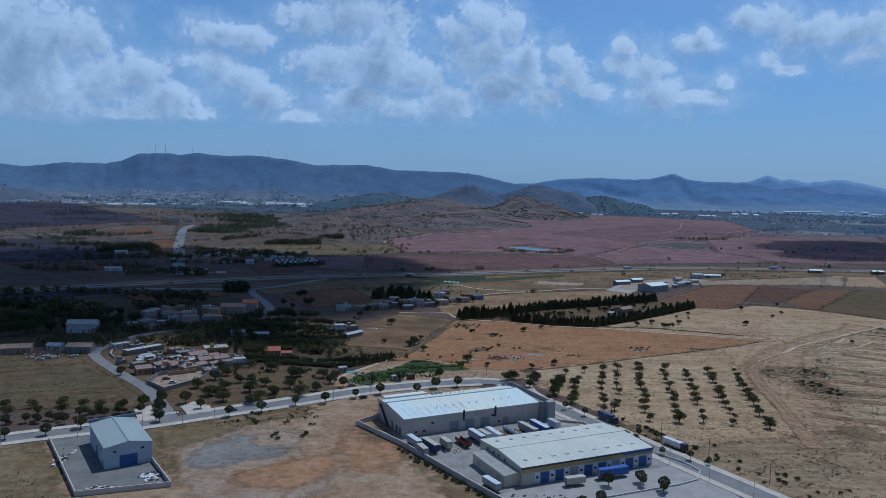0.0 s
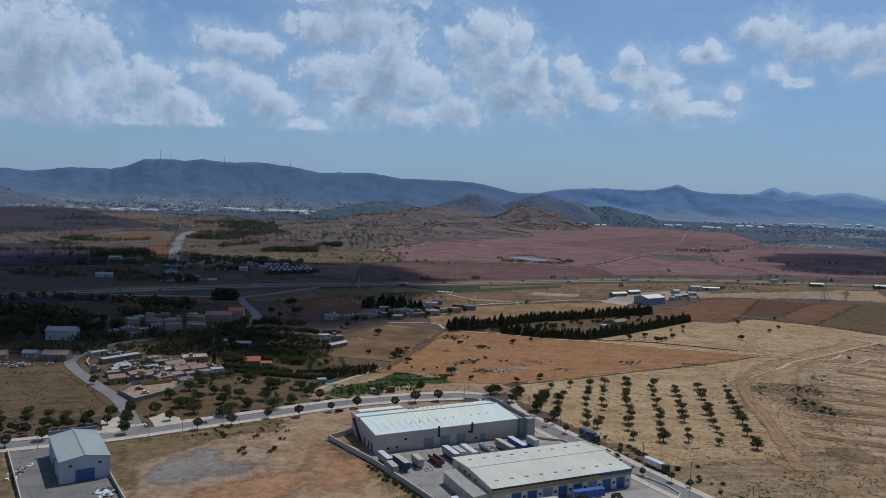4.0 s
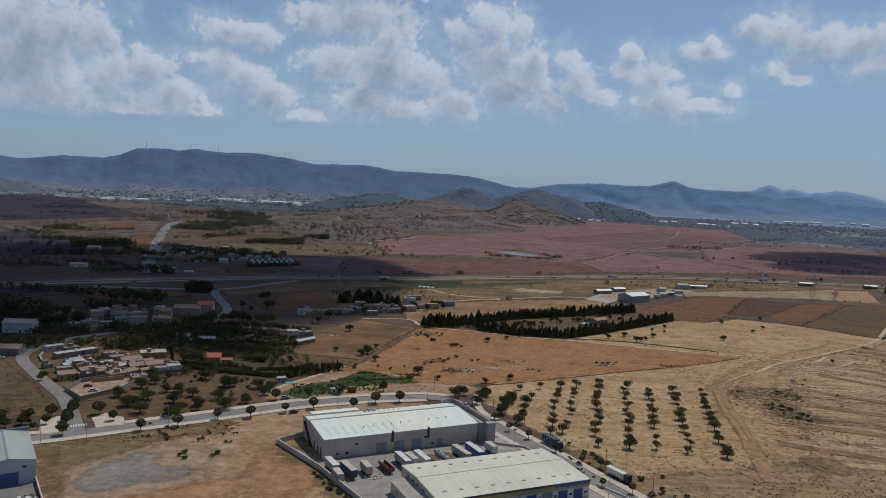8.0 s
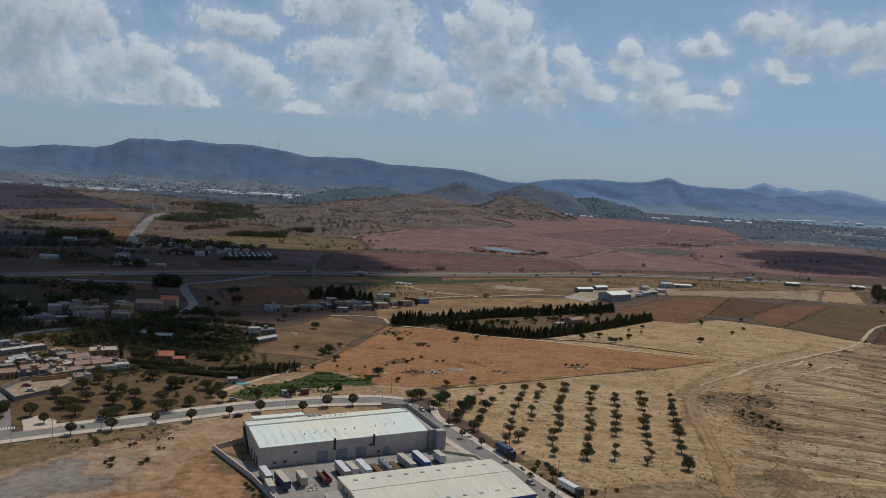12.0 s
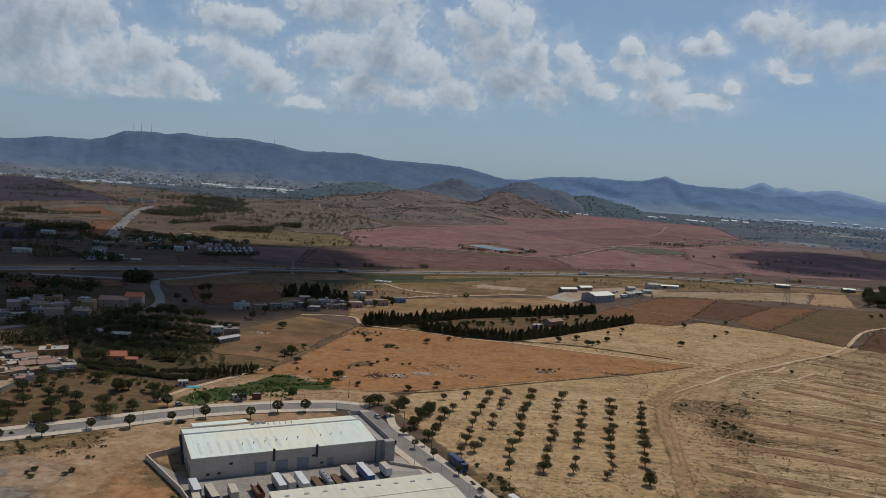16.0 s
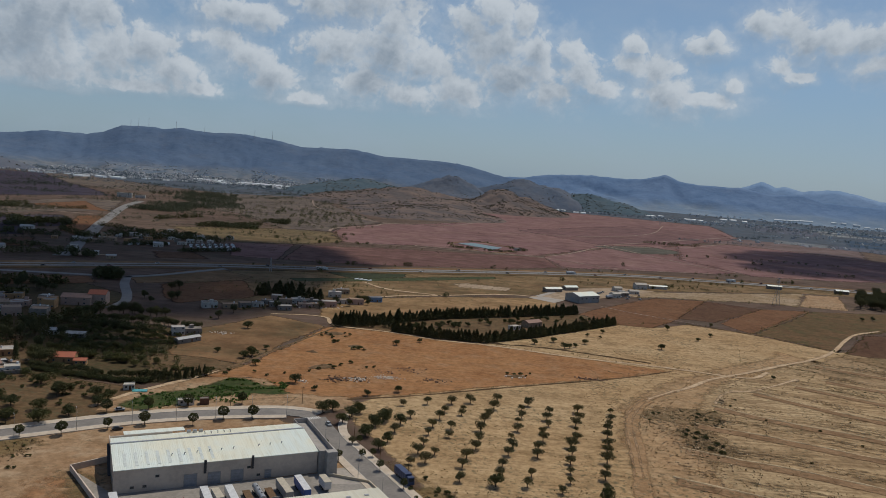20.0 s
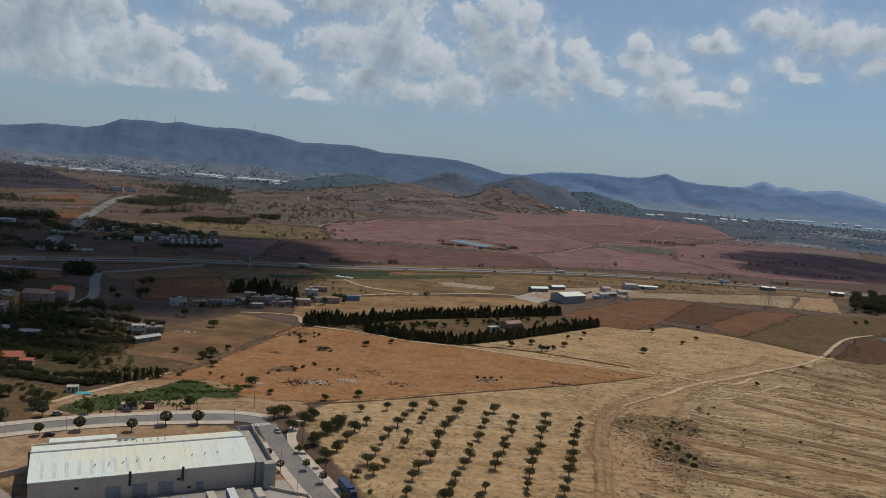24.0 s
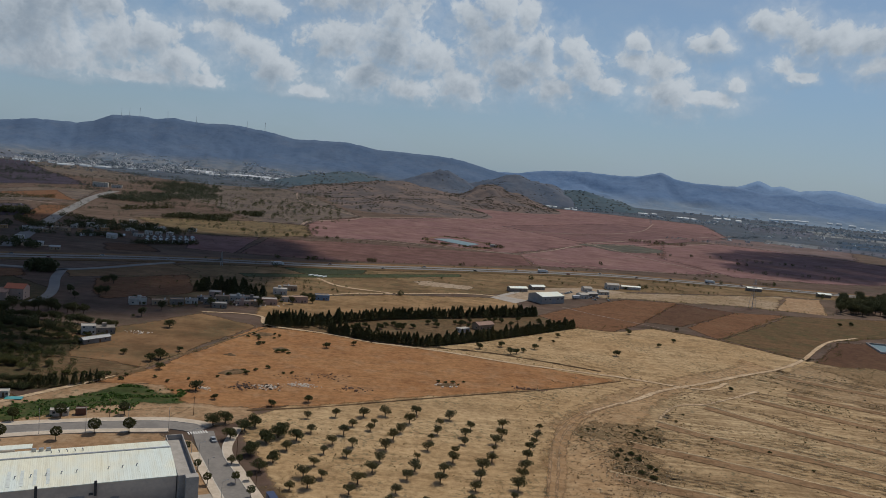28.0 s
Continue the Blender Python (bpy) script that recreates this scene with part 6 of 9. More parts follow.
for x, y in ((-134, 700), (-130, 706), (-128, 640), (-122, 668), (-116, 662), (-118, 655), (-139, 655)):
    plant(WOOD_TREE, "dark_tree", "round dark tree beside the village street", "tree", x, y, "street side trees", 0.85)
hedge([(-38, 694), (-20, 700), (-6, 712)], 3.0, CYPRESS, "hamlet_cypress", "tall dark cypress behind the hamlet", "hamlet cypresses", 0.95, 2.2, 1.6)
hedge([(-66, 708), (-48, 716), (-30, 730)], 2.6, CYPRESS, "hamlet_cypress", "tall dark cypress behind the hamlet", "hamlet cypresses", 1.1, 2.6, 1.6)
for x, y in ((-66, 642), (-58, 640), (-62, 628), (-8, 690), (-3, 684), (8, 688), (12, 712), (20, 716), (24, 722), (28, 712), (16, 690), (-70, 600), (-66, 604), (-56, 648), (-46, 652), (-36, 654), (-24, 664), (-12, 664), (-4, 670), (4, 694), (-40, 682), (-54, 668), (24, 706), (30, 700), (-78, 638), (-88, 646), (6, 704), (-16, 680)):
    plant(WOOD_TREE if tree_rng.random() < 0.6 else GARDEN, "hamlet_tree", "dark garden tree between hamlet houses", "tree", x, y, "hamlet trees", 0.7)

for x, y in ((-176, 440), (-171, 462), (-182, 458), (-158, 444), (-152, 448), (-146, 450), (-160, 470), (-165, 438), (-137, 438), (-129, 436), (-127, 431), (-120, 436), (-118, 432), (-131, 455), (-155, 466), (-186, 486), (-178, 490), (-173, 485), (-182, 422), (-185, 470), (-143, 462), (-134, 462), (-115, 446), (-112, 441)):
    plant(GARDEN if tree_rng.random() < 0.5 else DARK_BUSH, "village_tree", "dark green tree between village houses", "tree", x, y, "village trees", tree_rng.uniform(0.7, 1.2))
hedge([(-112, 500), (-90, 505), (-78, 500)], 2.6, GARDEN, "garden_tree", "green fruit tree in the gardens", "garden trees", 1.0, 1.5)
hedge([(-106, 484), (-90, 482), (-74, 476)], 2.8, GARDEN, "garden_tree", "green fruit tree in the gardens", "garden trees", 1.05, 1.5)
hedge([(-118, 520), (-100, 526), (-84, 520), (-64, 528)], 2.4, DARK_BUSH, "garden_hedge_bush", "clipped dark hedge round the garden", "garden hedge", 0.9, 0.5)
hedge([(-117, 455), (-92, 452), (-69, 449), (-43, 456)], 2.2, WOOD_TREE, "windbreak_tree", "dark tree in a garden windbreak", "garden windbreak", 0.5, 0.7)

# field trees and bushes
for x, y, k in ((-39, 581, 1.3), (-39, 514, 0.8), (-18, 511, 1.5), (-21, 505, 1.3), (-14, 529, 0.7), (-11, 492, 1.1), (17, 464, 1.25), (29, 454, 0.85), (56, 452, 0.95), (71, 462, 1.1), (158, 601, 1.0), (173, 612, 1.0), (178, 594, 1.25),
                (182, 597, 1.1), (187, 602, 0.8), (196, 614, 1.15), (203, 643, 0.7), (218, 659, 0.8), (252, 616, 1.15), (212, 639, 0.6), (279, 695, 1.0), (292, 657, 0.8), (309, 678, 0.8), (326, 726, 0.9), (63, 566, 0.95), (78, 579, 0.8),
                (-62, 480, 1.0), (511, 823, 1.0), (525, 829, 1.1), (306, 553, 0.7), (-30, 466, 1.2)):
    plant(OLIVE_BIG, "field_tree", "lone dark tree standing in a dry field", "tree", x, y, "field trees", 0.8 * k)
for x, y, k in ((40, 512, 1.3), (23, 560, 1.5), (25, 563, 1.2), (38, 546, 1.4), (41, 548, 1.3), (44, 545, 1.0), (14, 583, 1.0), (18, 578, 1.2), (20, 572, 1.0), (26, 588, 0.9), (30, 584, 0.9), (12, 576, 0.8), (28, 578, 0.7), (24, 494, 1.1), (29, 502, 1.2),
                (32, 498, 1.3), (35, 505, 1.0), (20, 488, 0.9), (50, 504, 0.9), (54, 506, 0.8), (136, 514, 1.0), (140, 516, 1.1), (132, 515, 1.1), (146, 519, 0.8), (143, 513, 0.7), (0, 473, 1.0), (8, 480, 0.8), (-8, 478, 1.0)):
    plant(BUSH, "field_bush", "low olive-green bush on the red field", "bush", x, y, "field bushes", 0.8 * k)
for x, y, k in ((252, 485, 0.8), (260, 497, 0.7), (228, 462, 1.1), (226, 458, 1.2), (231, 455, 1.0), (214, 436, 1.2), (217, 431, 1.3), (219, 425, 1.4), (221, 419, 1.3), (218, 413, 1.2), (222, 408, 1.2), (215, 424, 1.2), (224, 414, 1.1), (212, 430, 1.0),
                (202, 458, 0.9), (206, 462, 0.8), (240, 468, 0.7), (262, 462, 0.8), (283, 452, 0.8), (299, 433, 0.8), (250, 436, 0.7), (310, 470, 0.6), (258, 402, 0.7), (198, 446, 0.7)):
    plant(DARK_BUSH, "scrub_bush", "dark low scrub on the terraces", "bush", x + tree_rng.gauss(0, 1.2), y + tree_rng.gauss(0, 1.2), "terrace scrub", 0.5 * k)
for _ in range(46):
    u = tree_rng.random()
    plant(BUSH if tree_rng.random() < 0.6 else DARK_BUSH, "verge_bush", "dry grey-green bush on the road verge", "bush", 84 + 62 * u + tree_rng.gauss(0, 6), 352 - 88 * u + tree_rng.gauss(0, 7), "verge bushes", tree_rng.uniform(0.3, 0.62))
for i in range(26):
    u = i / 26
    plant(DARK_BUSH, "wall_bush", "green bush along the compound wall", "bush", -14 + 42 * u + tree_rng.gauss(0, 0.7) - 2.4, 308 - 58 * u - 2 + tree_rng.gauss(0, 0.9), "wall bushes", tree_rng.uniform(0.35, 0.6))
for _ in range(26):
    plant(BUSH, "verge_bush", "dry bush beside the bare lot", "bush", tree_rng.uniform(-100, -55), tree_rng.uniform(334, 360), "lot bushes", tree_rng.uniform(0.3, 0.6))
# the plantation east of the fields
for _ in range(120):
    u, v = tree_rng.random(), tree_rng.random()
    plant(WOOD_TREE, "plantation_tree", "dense dark tree of a small plantation", "tree", 546 + 110 * u + 60 * v, 894 + 24 * u + 130 * v, "plantation", 1.3)
# trees inside the cypress enclosure
for _ in range(34):
    u, v = tree_rng.random(), tree_rng.uniform(0.15, 0.85)
    plant(OLIVE_BIG, "enclosure_tree", "dark fruit tree inside the cypress enclosure", "tree", 70 + 150 * u, 622 + 92 * u * 1.0 - 14 + 34 * v * (1 - 0.3 * u), "enclosure trees", 0.75)

# ---- vehicles ----
PAINTS = {"white": plain("white_vehicle_paint", (0.66, 0.66, 0.65), 0.4), "blue": plain("blue_tarpaulin", (0.045, 0.11, 0.36), 0.5), "grey": plain("grey_vehicle_paint", (0.33, 0.33, 0.33), 0.45),
          "red": plain("dark_red_paint", (0.20, 0.035, 0.028), 0.5), "beige": plain("beige_box_paint", (0.50, 0.44, 0.34), 0.6), "navy": plain("navy_tarpaulin", (0.035, 0.055, 0.13), 0.6),
          "silver": plain("silver_paint", (0.45, 0.46, 0.47), 0.35, 0.3), "black": plain("black_paint", (0.025, 0.025, 0.028), 0.35)}


def wheel(parent, x, y, r=0.5, w=0.28):
    tyre = part("wheel", Shape().tube((x, y - w / 2, r), (x, y + w / 2, r), r, r, 12), RUBBER, parent)
    side = -1 if y < 0 else 1
    part("rim", Shape().tube((x, y + side * w * 0.5, r), (x, y + side * (w * 0.5 + 0.02), r), r * 0.55, r * 0.5, 10), STEEL, tyre)


def trailer(x, y, turn, colour, label, length=13.6, height=2.7, top="white", cab=None, kind="box", group="lorry trailers"):
    """A semi-trailer, with its tractor where it has one; its nose points along +x."""
    ob = thing("lorry" if cab else "trailer", label, "lorry" if cab else "trailer", group, x, y, 0.27, turn)
    h0 = 1.15
    part("chassis", Shape().box(-length / 2, -0.5, 0.75, length / 2, 0.5, h0), DARK_STEEL, ob)
    if kind == "box":
        body = part("box_body", Shape().box(-length / 2, -1.25, h0, length / 2, 1.25, h0 + height), PAINTS[colour], ob)
        part("roof_panel", Shape().box(-length / 2 - 0.03, -1.28, h0 + height + 0.003, length / 2 + 0.03, 1.28, h0 + height + 0.09), PAINTS[top], body)
        for yy in (-1.27, 1.27):
            for i in range(6):
                px = -length / 2 + (i + 0.5) * length / 6
                part("side_post", Shape().box(px - 0.05, min(yy, yy * 0.985), h0, px + 0.05, max(yy, yy * 0.985), h0 + height), PAINTS["grey"], body)
        part("rear_door", Shape().box(-length / 2 - 0.05, -1.2, h0 + 0.1, -length / 2 - 0.005, -0.03, h0 + height - 0.1).box(-length / 2 - 0.05, 0.03, h0 + 0.1, -length / 2 - 0.005, 1.2, h0 + height - 0.1), PAINTS["grey"], body)
    elif kind == "tank":
        tank = part("tank", Shape().tube((-length / 2, 0, h0 + 0.95), (length / 2, 0, h0 + 0.95), 1.02, 1.02, 16), PAINTS["silver"], ob, "bright silver tank")
        for i in range(5):
            px = -length / 2 + 0.2 + i * (length - 0.4) / 4
            part("tank_band", Shape().tube((px - 0.06, 0, h0 + 0.95), (px + 0.06, 0, h0 + 0.95), 1.06, 1.06, 16), STEEL, tank)
        for i in range(3):
            px = (i - 1) * length / 4
            part("tank_hatch", Shape().tube((px, 0, h0 + 1.95), (px, 0, h0 + 2.15), 0.3, 0.28, 10), DARK_STEEL, tank)
    else:
        part("load_bed", Shape().box(-length / 2, -1.25, h0, length / 2, 1.25, h0 + 0.2), WOOD, ob)
        part("headboard", Shape().box(length / 2 - 0.12, -1.25, h0 + 0.2, length / 2, 1.25, h0 + 1.6), PAINTS[colour], ob)
        if kind == "tipper":
            part("tipper_side", Shape().box(-length / 2, -1.25, h0 + 0.2, length / 2 - 0.12, -1.17, h0 + 1.4).box(-length / 2, 1.17, h0 + 0.2, length / 2 - 0.12, 1.25, h0 + 1.4), PAINTS[colour], ob)
    for wx in (-length / 2 + 1.4, -length / 2 + 2.7, -length / 2 + 4.0):
        for wy in (-1.05, 1.05):
            wheel(ob, wx, wy)
    if cab:
        cx = length / 2 + 0.5
        c = part("cab", Shape().hull([(cx, -1.2, 0.6), (cx + 2.2, -1.2, 0.6), (cx + 2.2, 1.2, 0.6), (cx, 1.2, 0.6)], [(cx, -1.15, 3.3), (cx + 1.9, -1.15, 3.3), (cx + 1.9, 1.15, 3.3), (cx, 1.15, 3.3)]), PAINTS[cab], ob)
        part("windscreen", Shape().hull([(cx + 2.12, -1.0, 1.9), (cx + 2.18, -1.0, 1.9), (cx + 2.18, 1.0, 1.9), (cx + 2.12, 1.0, 1.9)], [(cx + 1.98, -1.0, 3.0), (cx + 2.03, -1.0, 3.0), (cx + 2.03, 1.0, 3.0), (cx + 1.98, 1.0, 3.0)]), GLASS, c)
        for wx in (cx + 1.2, cx - 1.8):
            for wy in (-1.05, 1.05):
                wheel(ob, wx, wy)
    else:
        part("landing_leg", Shape().box(length / 2 - 2.6, -0.8, 0, length / 2 - 2.4, -0.65, 0.8).box(length / 2 - 2.6, 0.65, 0, length / 2 - 2.4, 0.8, 0.8), STEEL, ob)
    return ob


def yard_place(lx, ly):
    c, s = math.cos(radians(26.5)), math.sin(radians(26.5))
    return -15 + lx * c - ly * s, 321 + lx * s + ly * c


for lx, ly, colour, top, kind, length, label in (
        (-0.5, -12, "grey", "white", "box", 10, "grey box trailer with a white top in the yard"), (-1.5, -22.5, "grey", "beige", "box", 7, "short grey box body parked by the wall"),
        (4, -18.5, "navy", "beige", "box", 11, "navy tarpaulin trailer with a dusty top"), (11, -19, "beige", "beige", "box", 7.5, "short beige box trailer in the lorry yard"),
        (19.5, -18.5, "red", "red", "tipper", 10, "dark red tipper trailer standing empty"), (27.5, -16, "grey", "white", "box", 11.5, "grey box trailer backed up to the warehouse"),
        (31, -16.5, "white", "beige", "box", 8, "white box body with a beige top"), (35.5, -17, "white", "white", "box", 11.5, "white refrigerated trailer in the lorry yard"),
        (41.5, -17.5, "grey", "grey", "flat", 12, "empty flatbed trailer in the lorry yard"), (45, -16, "silver", "silver", "tank", 11.5, "silver tanker trailer in the lorry yard"),
        (49, -17, "grey", "grey", "flat", 11, "empty flatbed trailer in the lorry yard"), (53.5, -16.5, "grey", "beige", "box", 12.5, "long grey box trailer with a beige top"),
        (60, -16, "blue", "white", "box", 13, "blue tarpaulin trailer with a white top"), (68.5, -15, "white", "beige", "box", 7, "small white box body at the yard gate")):
    px, py = yard_place(lx, ly)
    trailer(px, py, -62 + tree_rng.uniform(-3, 3), colour, label, length, top=top, kind=kind)
trailer(80, 352, -60, "navy", "dark navy box lorry on the estate road", 9.5, 2.6, "navy", "navy", group="lorries on the road")
trailer(101.5, 317.5, -58, "white", "long white lorry on the estate road", 9.5, 2.0, "white", "black", group="lorries on the road")
trailer(67.5, 281.5, 22, "blue", "bright blue tarpaulin trailer at the loading doors", 13, 2.8, "blue", group="lorries at the depot")
trailer(51.5, 273, 20, "beige", "small beige box trailer on the forecourt", 8, 2.2, "beige", group="lorries at the depot")
trailer(20, 268, -58, "grey", "grey box trailer beside the compound wall", 9, 2.2, "white", group="lorries at the depot")


def car(x, y, turn, colour, z=0.28, group="cars on the highway", label=""):
    ob = thing("car", label or colour + " car standing on the asphalt", "car", group, x, y, z, turn)
    body = part("body", Shape().hull([(-2.1, -0.85, 0.3), (2.1, -0.85, 0.3), (2.1, 0.85, 0.3), (-2.1, 0.85, 0.3)], [(-2.15, -0.85, 0.85), (2.05, -0.8, 0.8), (2.05, 0.8, 0.8), (-2.15, 0.85, 0.85)]), PAINTS[colour], ob)
    part("cabin", Shape().hull([(-1.7, -0.78, 0.83), (1.0, -0.78, 0.83), (1.0, 0.78, 0.83), (-1.7, 0.78, 0.83)], [(-1.3, -0.65, 1.42), (0.35, -0.65, 1.42), (0.35, 0.65, 1.42), (-1.3, 0.65, 1.42)]), GLASS, body)
    part("roof", Shape().box(-1.3, -0.65, 1.423, 0.35, 0.65, 1.47), PAINTS[colour], body)
    for wx in (-1.3, 1.3):
        for wy in (-0.8, 0.8):
            wheel(ob, wx, wy, 0.31, 0.2)
    return ob


for x, y, turn, colour in ((-39, 379, 33, "black"), (-48, 402, 33, "grey"), (-95, 365, 33, "white"), (-223, 452, 60, "white"), (-236, 446, 10, "silver"), (-239, 442, 15, "white"), (88, 322, -60, "grey"),
                           (44, 404, -60, "silver"), (-150, 405, 30, "red"), (-144, 398, 20, "white")):
    car(x, y, turn, colour, group="parked cars", label=colour + " car parked beside the road")
for i, (p, w) in enumerate(smooth_line(HW[3:13], 46)):
    side = 9 if i % 2 else -8
    car(p.x - w.y * side, p.y + w.x * side, math.degrees(math.atan2(w.y, w.x)) + (180 if side > 0 else 0), ("white", "grey", "black", "silver", "red")[i % 5], 0.35, label="small car driving on the highway")
for x, y, side in ((-40, 888, -8), (250, 1015, 9), (470, 1066, 8)):
    trailer(x, y + (2 if side > 0 else -6), 22 if x < 300 else 3, "white", "white lorry on the highway", 10, 2.4, "white", "white", group="highway lorries")

# ---- lamps, masts, pylons ----


def street_lamp(x, y, turn, tall=9.0):
    ob = thing("street_lamp", "grey steel street lamp on the pavement", "street lamp", "street lamps", x, y, 0.3, turn)
    part("pole", Shape().tube((0, 0, -0.2), (0, 0, tall), 0.10, 0.06, 8), STEEL, ob)
    part("arm", Shape().tube((0, 0, tall - 0.1), (1.6, 0, tall + 0.35), 0.045, 0.04, 6), STEEL, ob)
    part("lamp_head", Shape().box(1.4, -0.14, tall + 0.28, 2.1, 0.14, tall + 0.44), PAINTS["grey"], ob)
    part("base_plate", Shape().box(-0.2, -0.2, -0.05, 0.2, 0.2, 0.14), CONCRETE, ob)


for i, (p, w) in enumerate(smooth_line(EW[2:9], 30)):
    street_lamp(p.x + w.y * 7.4, p.y - w.x * 7.4, math.degrees(math.atan2(w.x, -w.y)))
for i, (p, w) in enumerate(smooth_line(NS[1:6], 26)):
    street_lamp(p.x + w.y * 7.0, p.y - w.x * 7.0, math.degrees(math.atan2(w.x, -w.y)))


def utility_pole(x, y, tall=8.5):
    ob = thing("utility_pole", "brown wooden utility pole in dry weeds", "utility pole", "utility poles", x, y, 0.1, -60)
    part("pole", Shape().tube((0, 0, -0.3), (0, 0, tall), 0.14, 0.1, 7), WOOD, ob)
    arm = part("crossarm", Shape().box(-0.06, -0.8, tall - 0.7, 0.06, 0.8, tall - 0.56), WOOD, ob)
    for yy in (-0.7, 0, 0.7):
        part("insulator", Shape().tube((0, yy, tall - 0.555), (0, yy, tall - 0.35), 0.05, 0.03, 6), CONCRETE, arm)


for x, y in ((70, 369), (82, 350), (99, 326), (112, 303), (127, 279), (57, 391), (-4, 419), (27, 431)):
    utility_pole(x, y)


def pylon(x, y, tall, wide, name="lattice_pylon", label="tall steel lattice pylon beside the fields", arms=True):
    ob = thing(name, label, "pylon", "", x, y, 0.1, 20)
    corners = ((-1, -1), (1, -1), (1, 1), (-1, 1))
    for cx, cy in corners:
        part("leg", Shape().tube((cx * wide, cy * wide, -0.2), (cx * 0.35, cy * 0.35, tall), 0.16, 0.1, 5), STEEL, ob)
    levels = [tall * u for u in (0, 0.2, 0.38, 0.54, 0.68, 0.8, 0.9, 1.0)]
    for z0, z1 in zip(levels, levels[1:]):
        s = Shape()
        k0, k1 = wide + (0.35 - wide) * z0 / tall, wide + (0.35 - wide) * z1 / tall
        for (ax, ay), (bx, by) in zip(corners, corners[1:] + corners[:1]):
            s.tube((ax * k0, ay * k0, z0), (bx * k1, by * k1, z1), 0.07, 0.07, 4)
        part("brace", s, STEEL, ob)
    if arms:
        for z in (0.72, 0.84, 0.95):
            part("crossarm", Shape().box(-5 + 3 * z, -0.2, tall * z, 5 - 3 * z, 0.2, tall * z + 0.4), STEEL, ob)
    return ob


pylon(454, 890, 30, 2.6)
pylon(-86, 846, 14, 1.0, "lattice_mast", "dark lattice mast beside the highway", False)
pylon(750, 2400, 34, 2.4, "lattice_mast", "pale lattice mast on the far field", False)
for az, tall in ((-21.4, 30), (-20.9, 38), (-20.25, 38), (-18.45, 30), (-16.55, 26), (-13.1, 30), (-11.85, 44)):
    e = float(np.interp(az, [c[0] for c in CREST_WEST], [c[1] for c in CREST_WEST]))
    z = 112 + 4450 * math.tan(radians(e)) - 6
    ob = thing("ridge_mast", "thin grey mast on the mountain ridge", "mast", "ridge masts", 4450 * math.sin(radians(az)), 4450 * math.cos(radians(az)), z, -az)
    part("tower", Shape().tube((0, 0, -10), (0, 0, tall), 0.8, 0.5, 6), PAINTS["grey"], ob)
    part("mast_head", Shape().box(-0.9, -1.2, tall, 0.9, 1.2, tall + 2.0), PAINTS["grey"], ob)

# ---- houses ----
HOUSE_WALLS = [stained("white_limewash", (0.54, 0.51, 0.46), (0.38, 0.355, 0.315), 0.4, 0.9), stained("ochre_render", (0.42, 0.25, 0.12), (0.34, 0.20, 0.10), 0.4, 0.9), stained("pink_render", (0.44, 0.30, 0.24), (0.38, 0.26, 0.21), 0.4, 0.9),
               stained("grey_blockwork", (0.26, 0.225, 0.195), (0.18, 0.16, 0.14), 0.4, 0.95), stained("tan_render", (0.36, 0.265, 0.18), (0.28, 0.20, 0.135), 0.4, 0.9)]
HOUSE_ROOFS = [stained("concrete_flat_roof", (0.25, 0.22, 0.19), (0.17, 0.15, 0.13), 0.3, 0.95), stained("dusty_flat_roof", (0.34, 0.235, 0.16), (0.26, 0.18, 0.125), 0.3, 0.95), stained("pale_flat_roof", (0.47, 0.43, 0.375), (0.37, 0.335, 0.29), 0.3, 0.9)]
TILE_RED = stained("red_roof_tiles", (0.40, 0.13, 0.075), (0.33, 0.115, 0.07), 0.6, 0.85)
TILE_PINK = stained("faded_pink_tiles", (0.33, 0.205, 0.155), (0.25, 0.165, 0.13), 0.6, 0.85)
TIN = stained("weathered_tin_roof", (0.42, 0.42, 0.41), (0.33, 0.32, 0.31), 0.5, 0.6)
house_rng = random.Random(11)


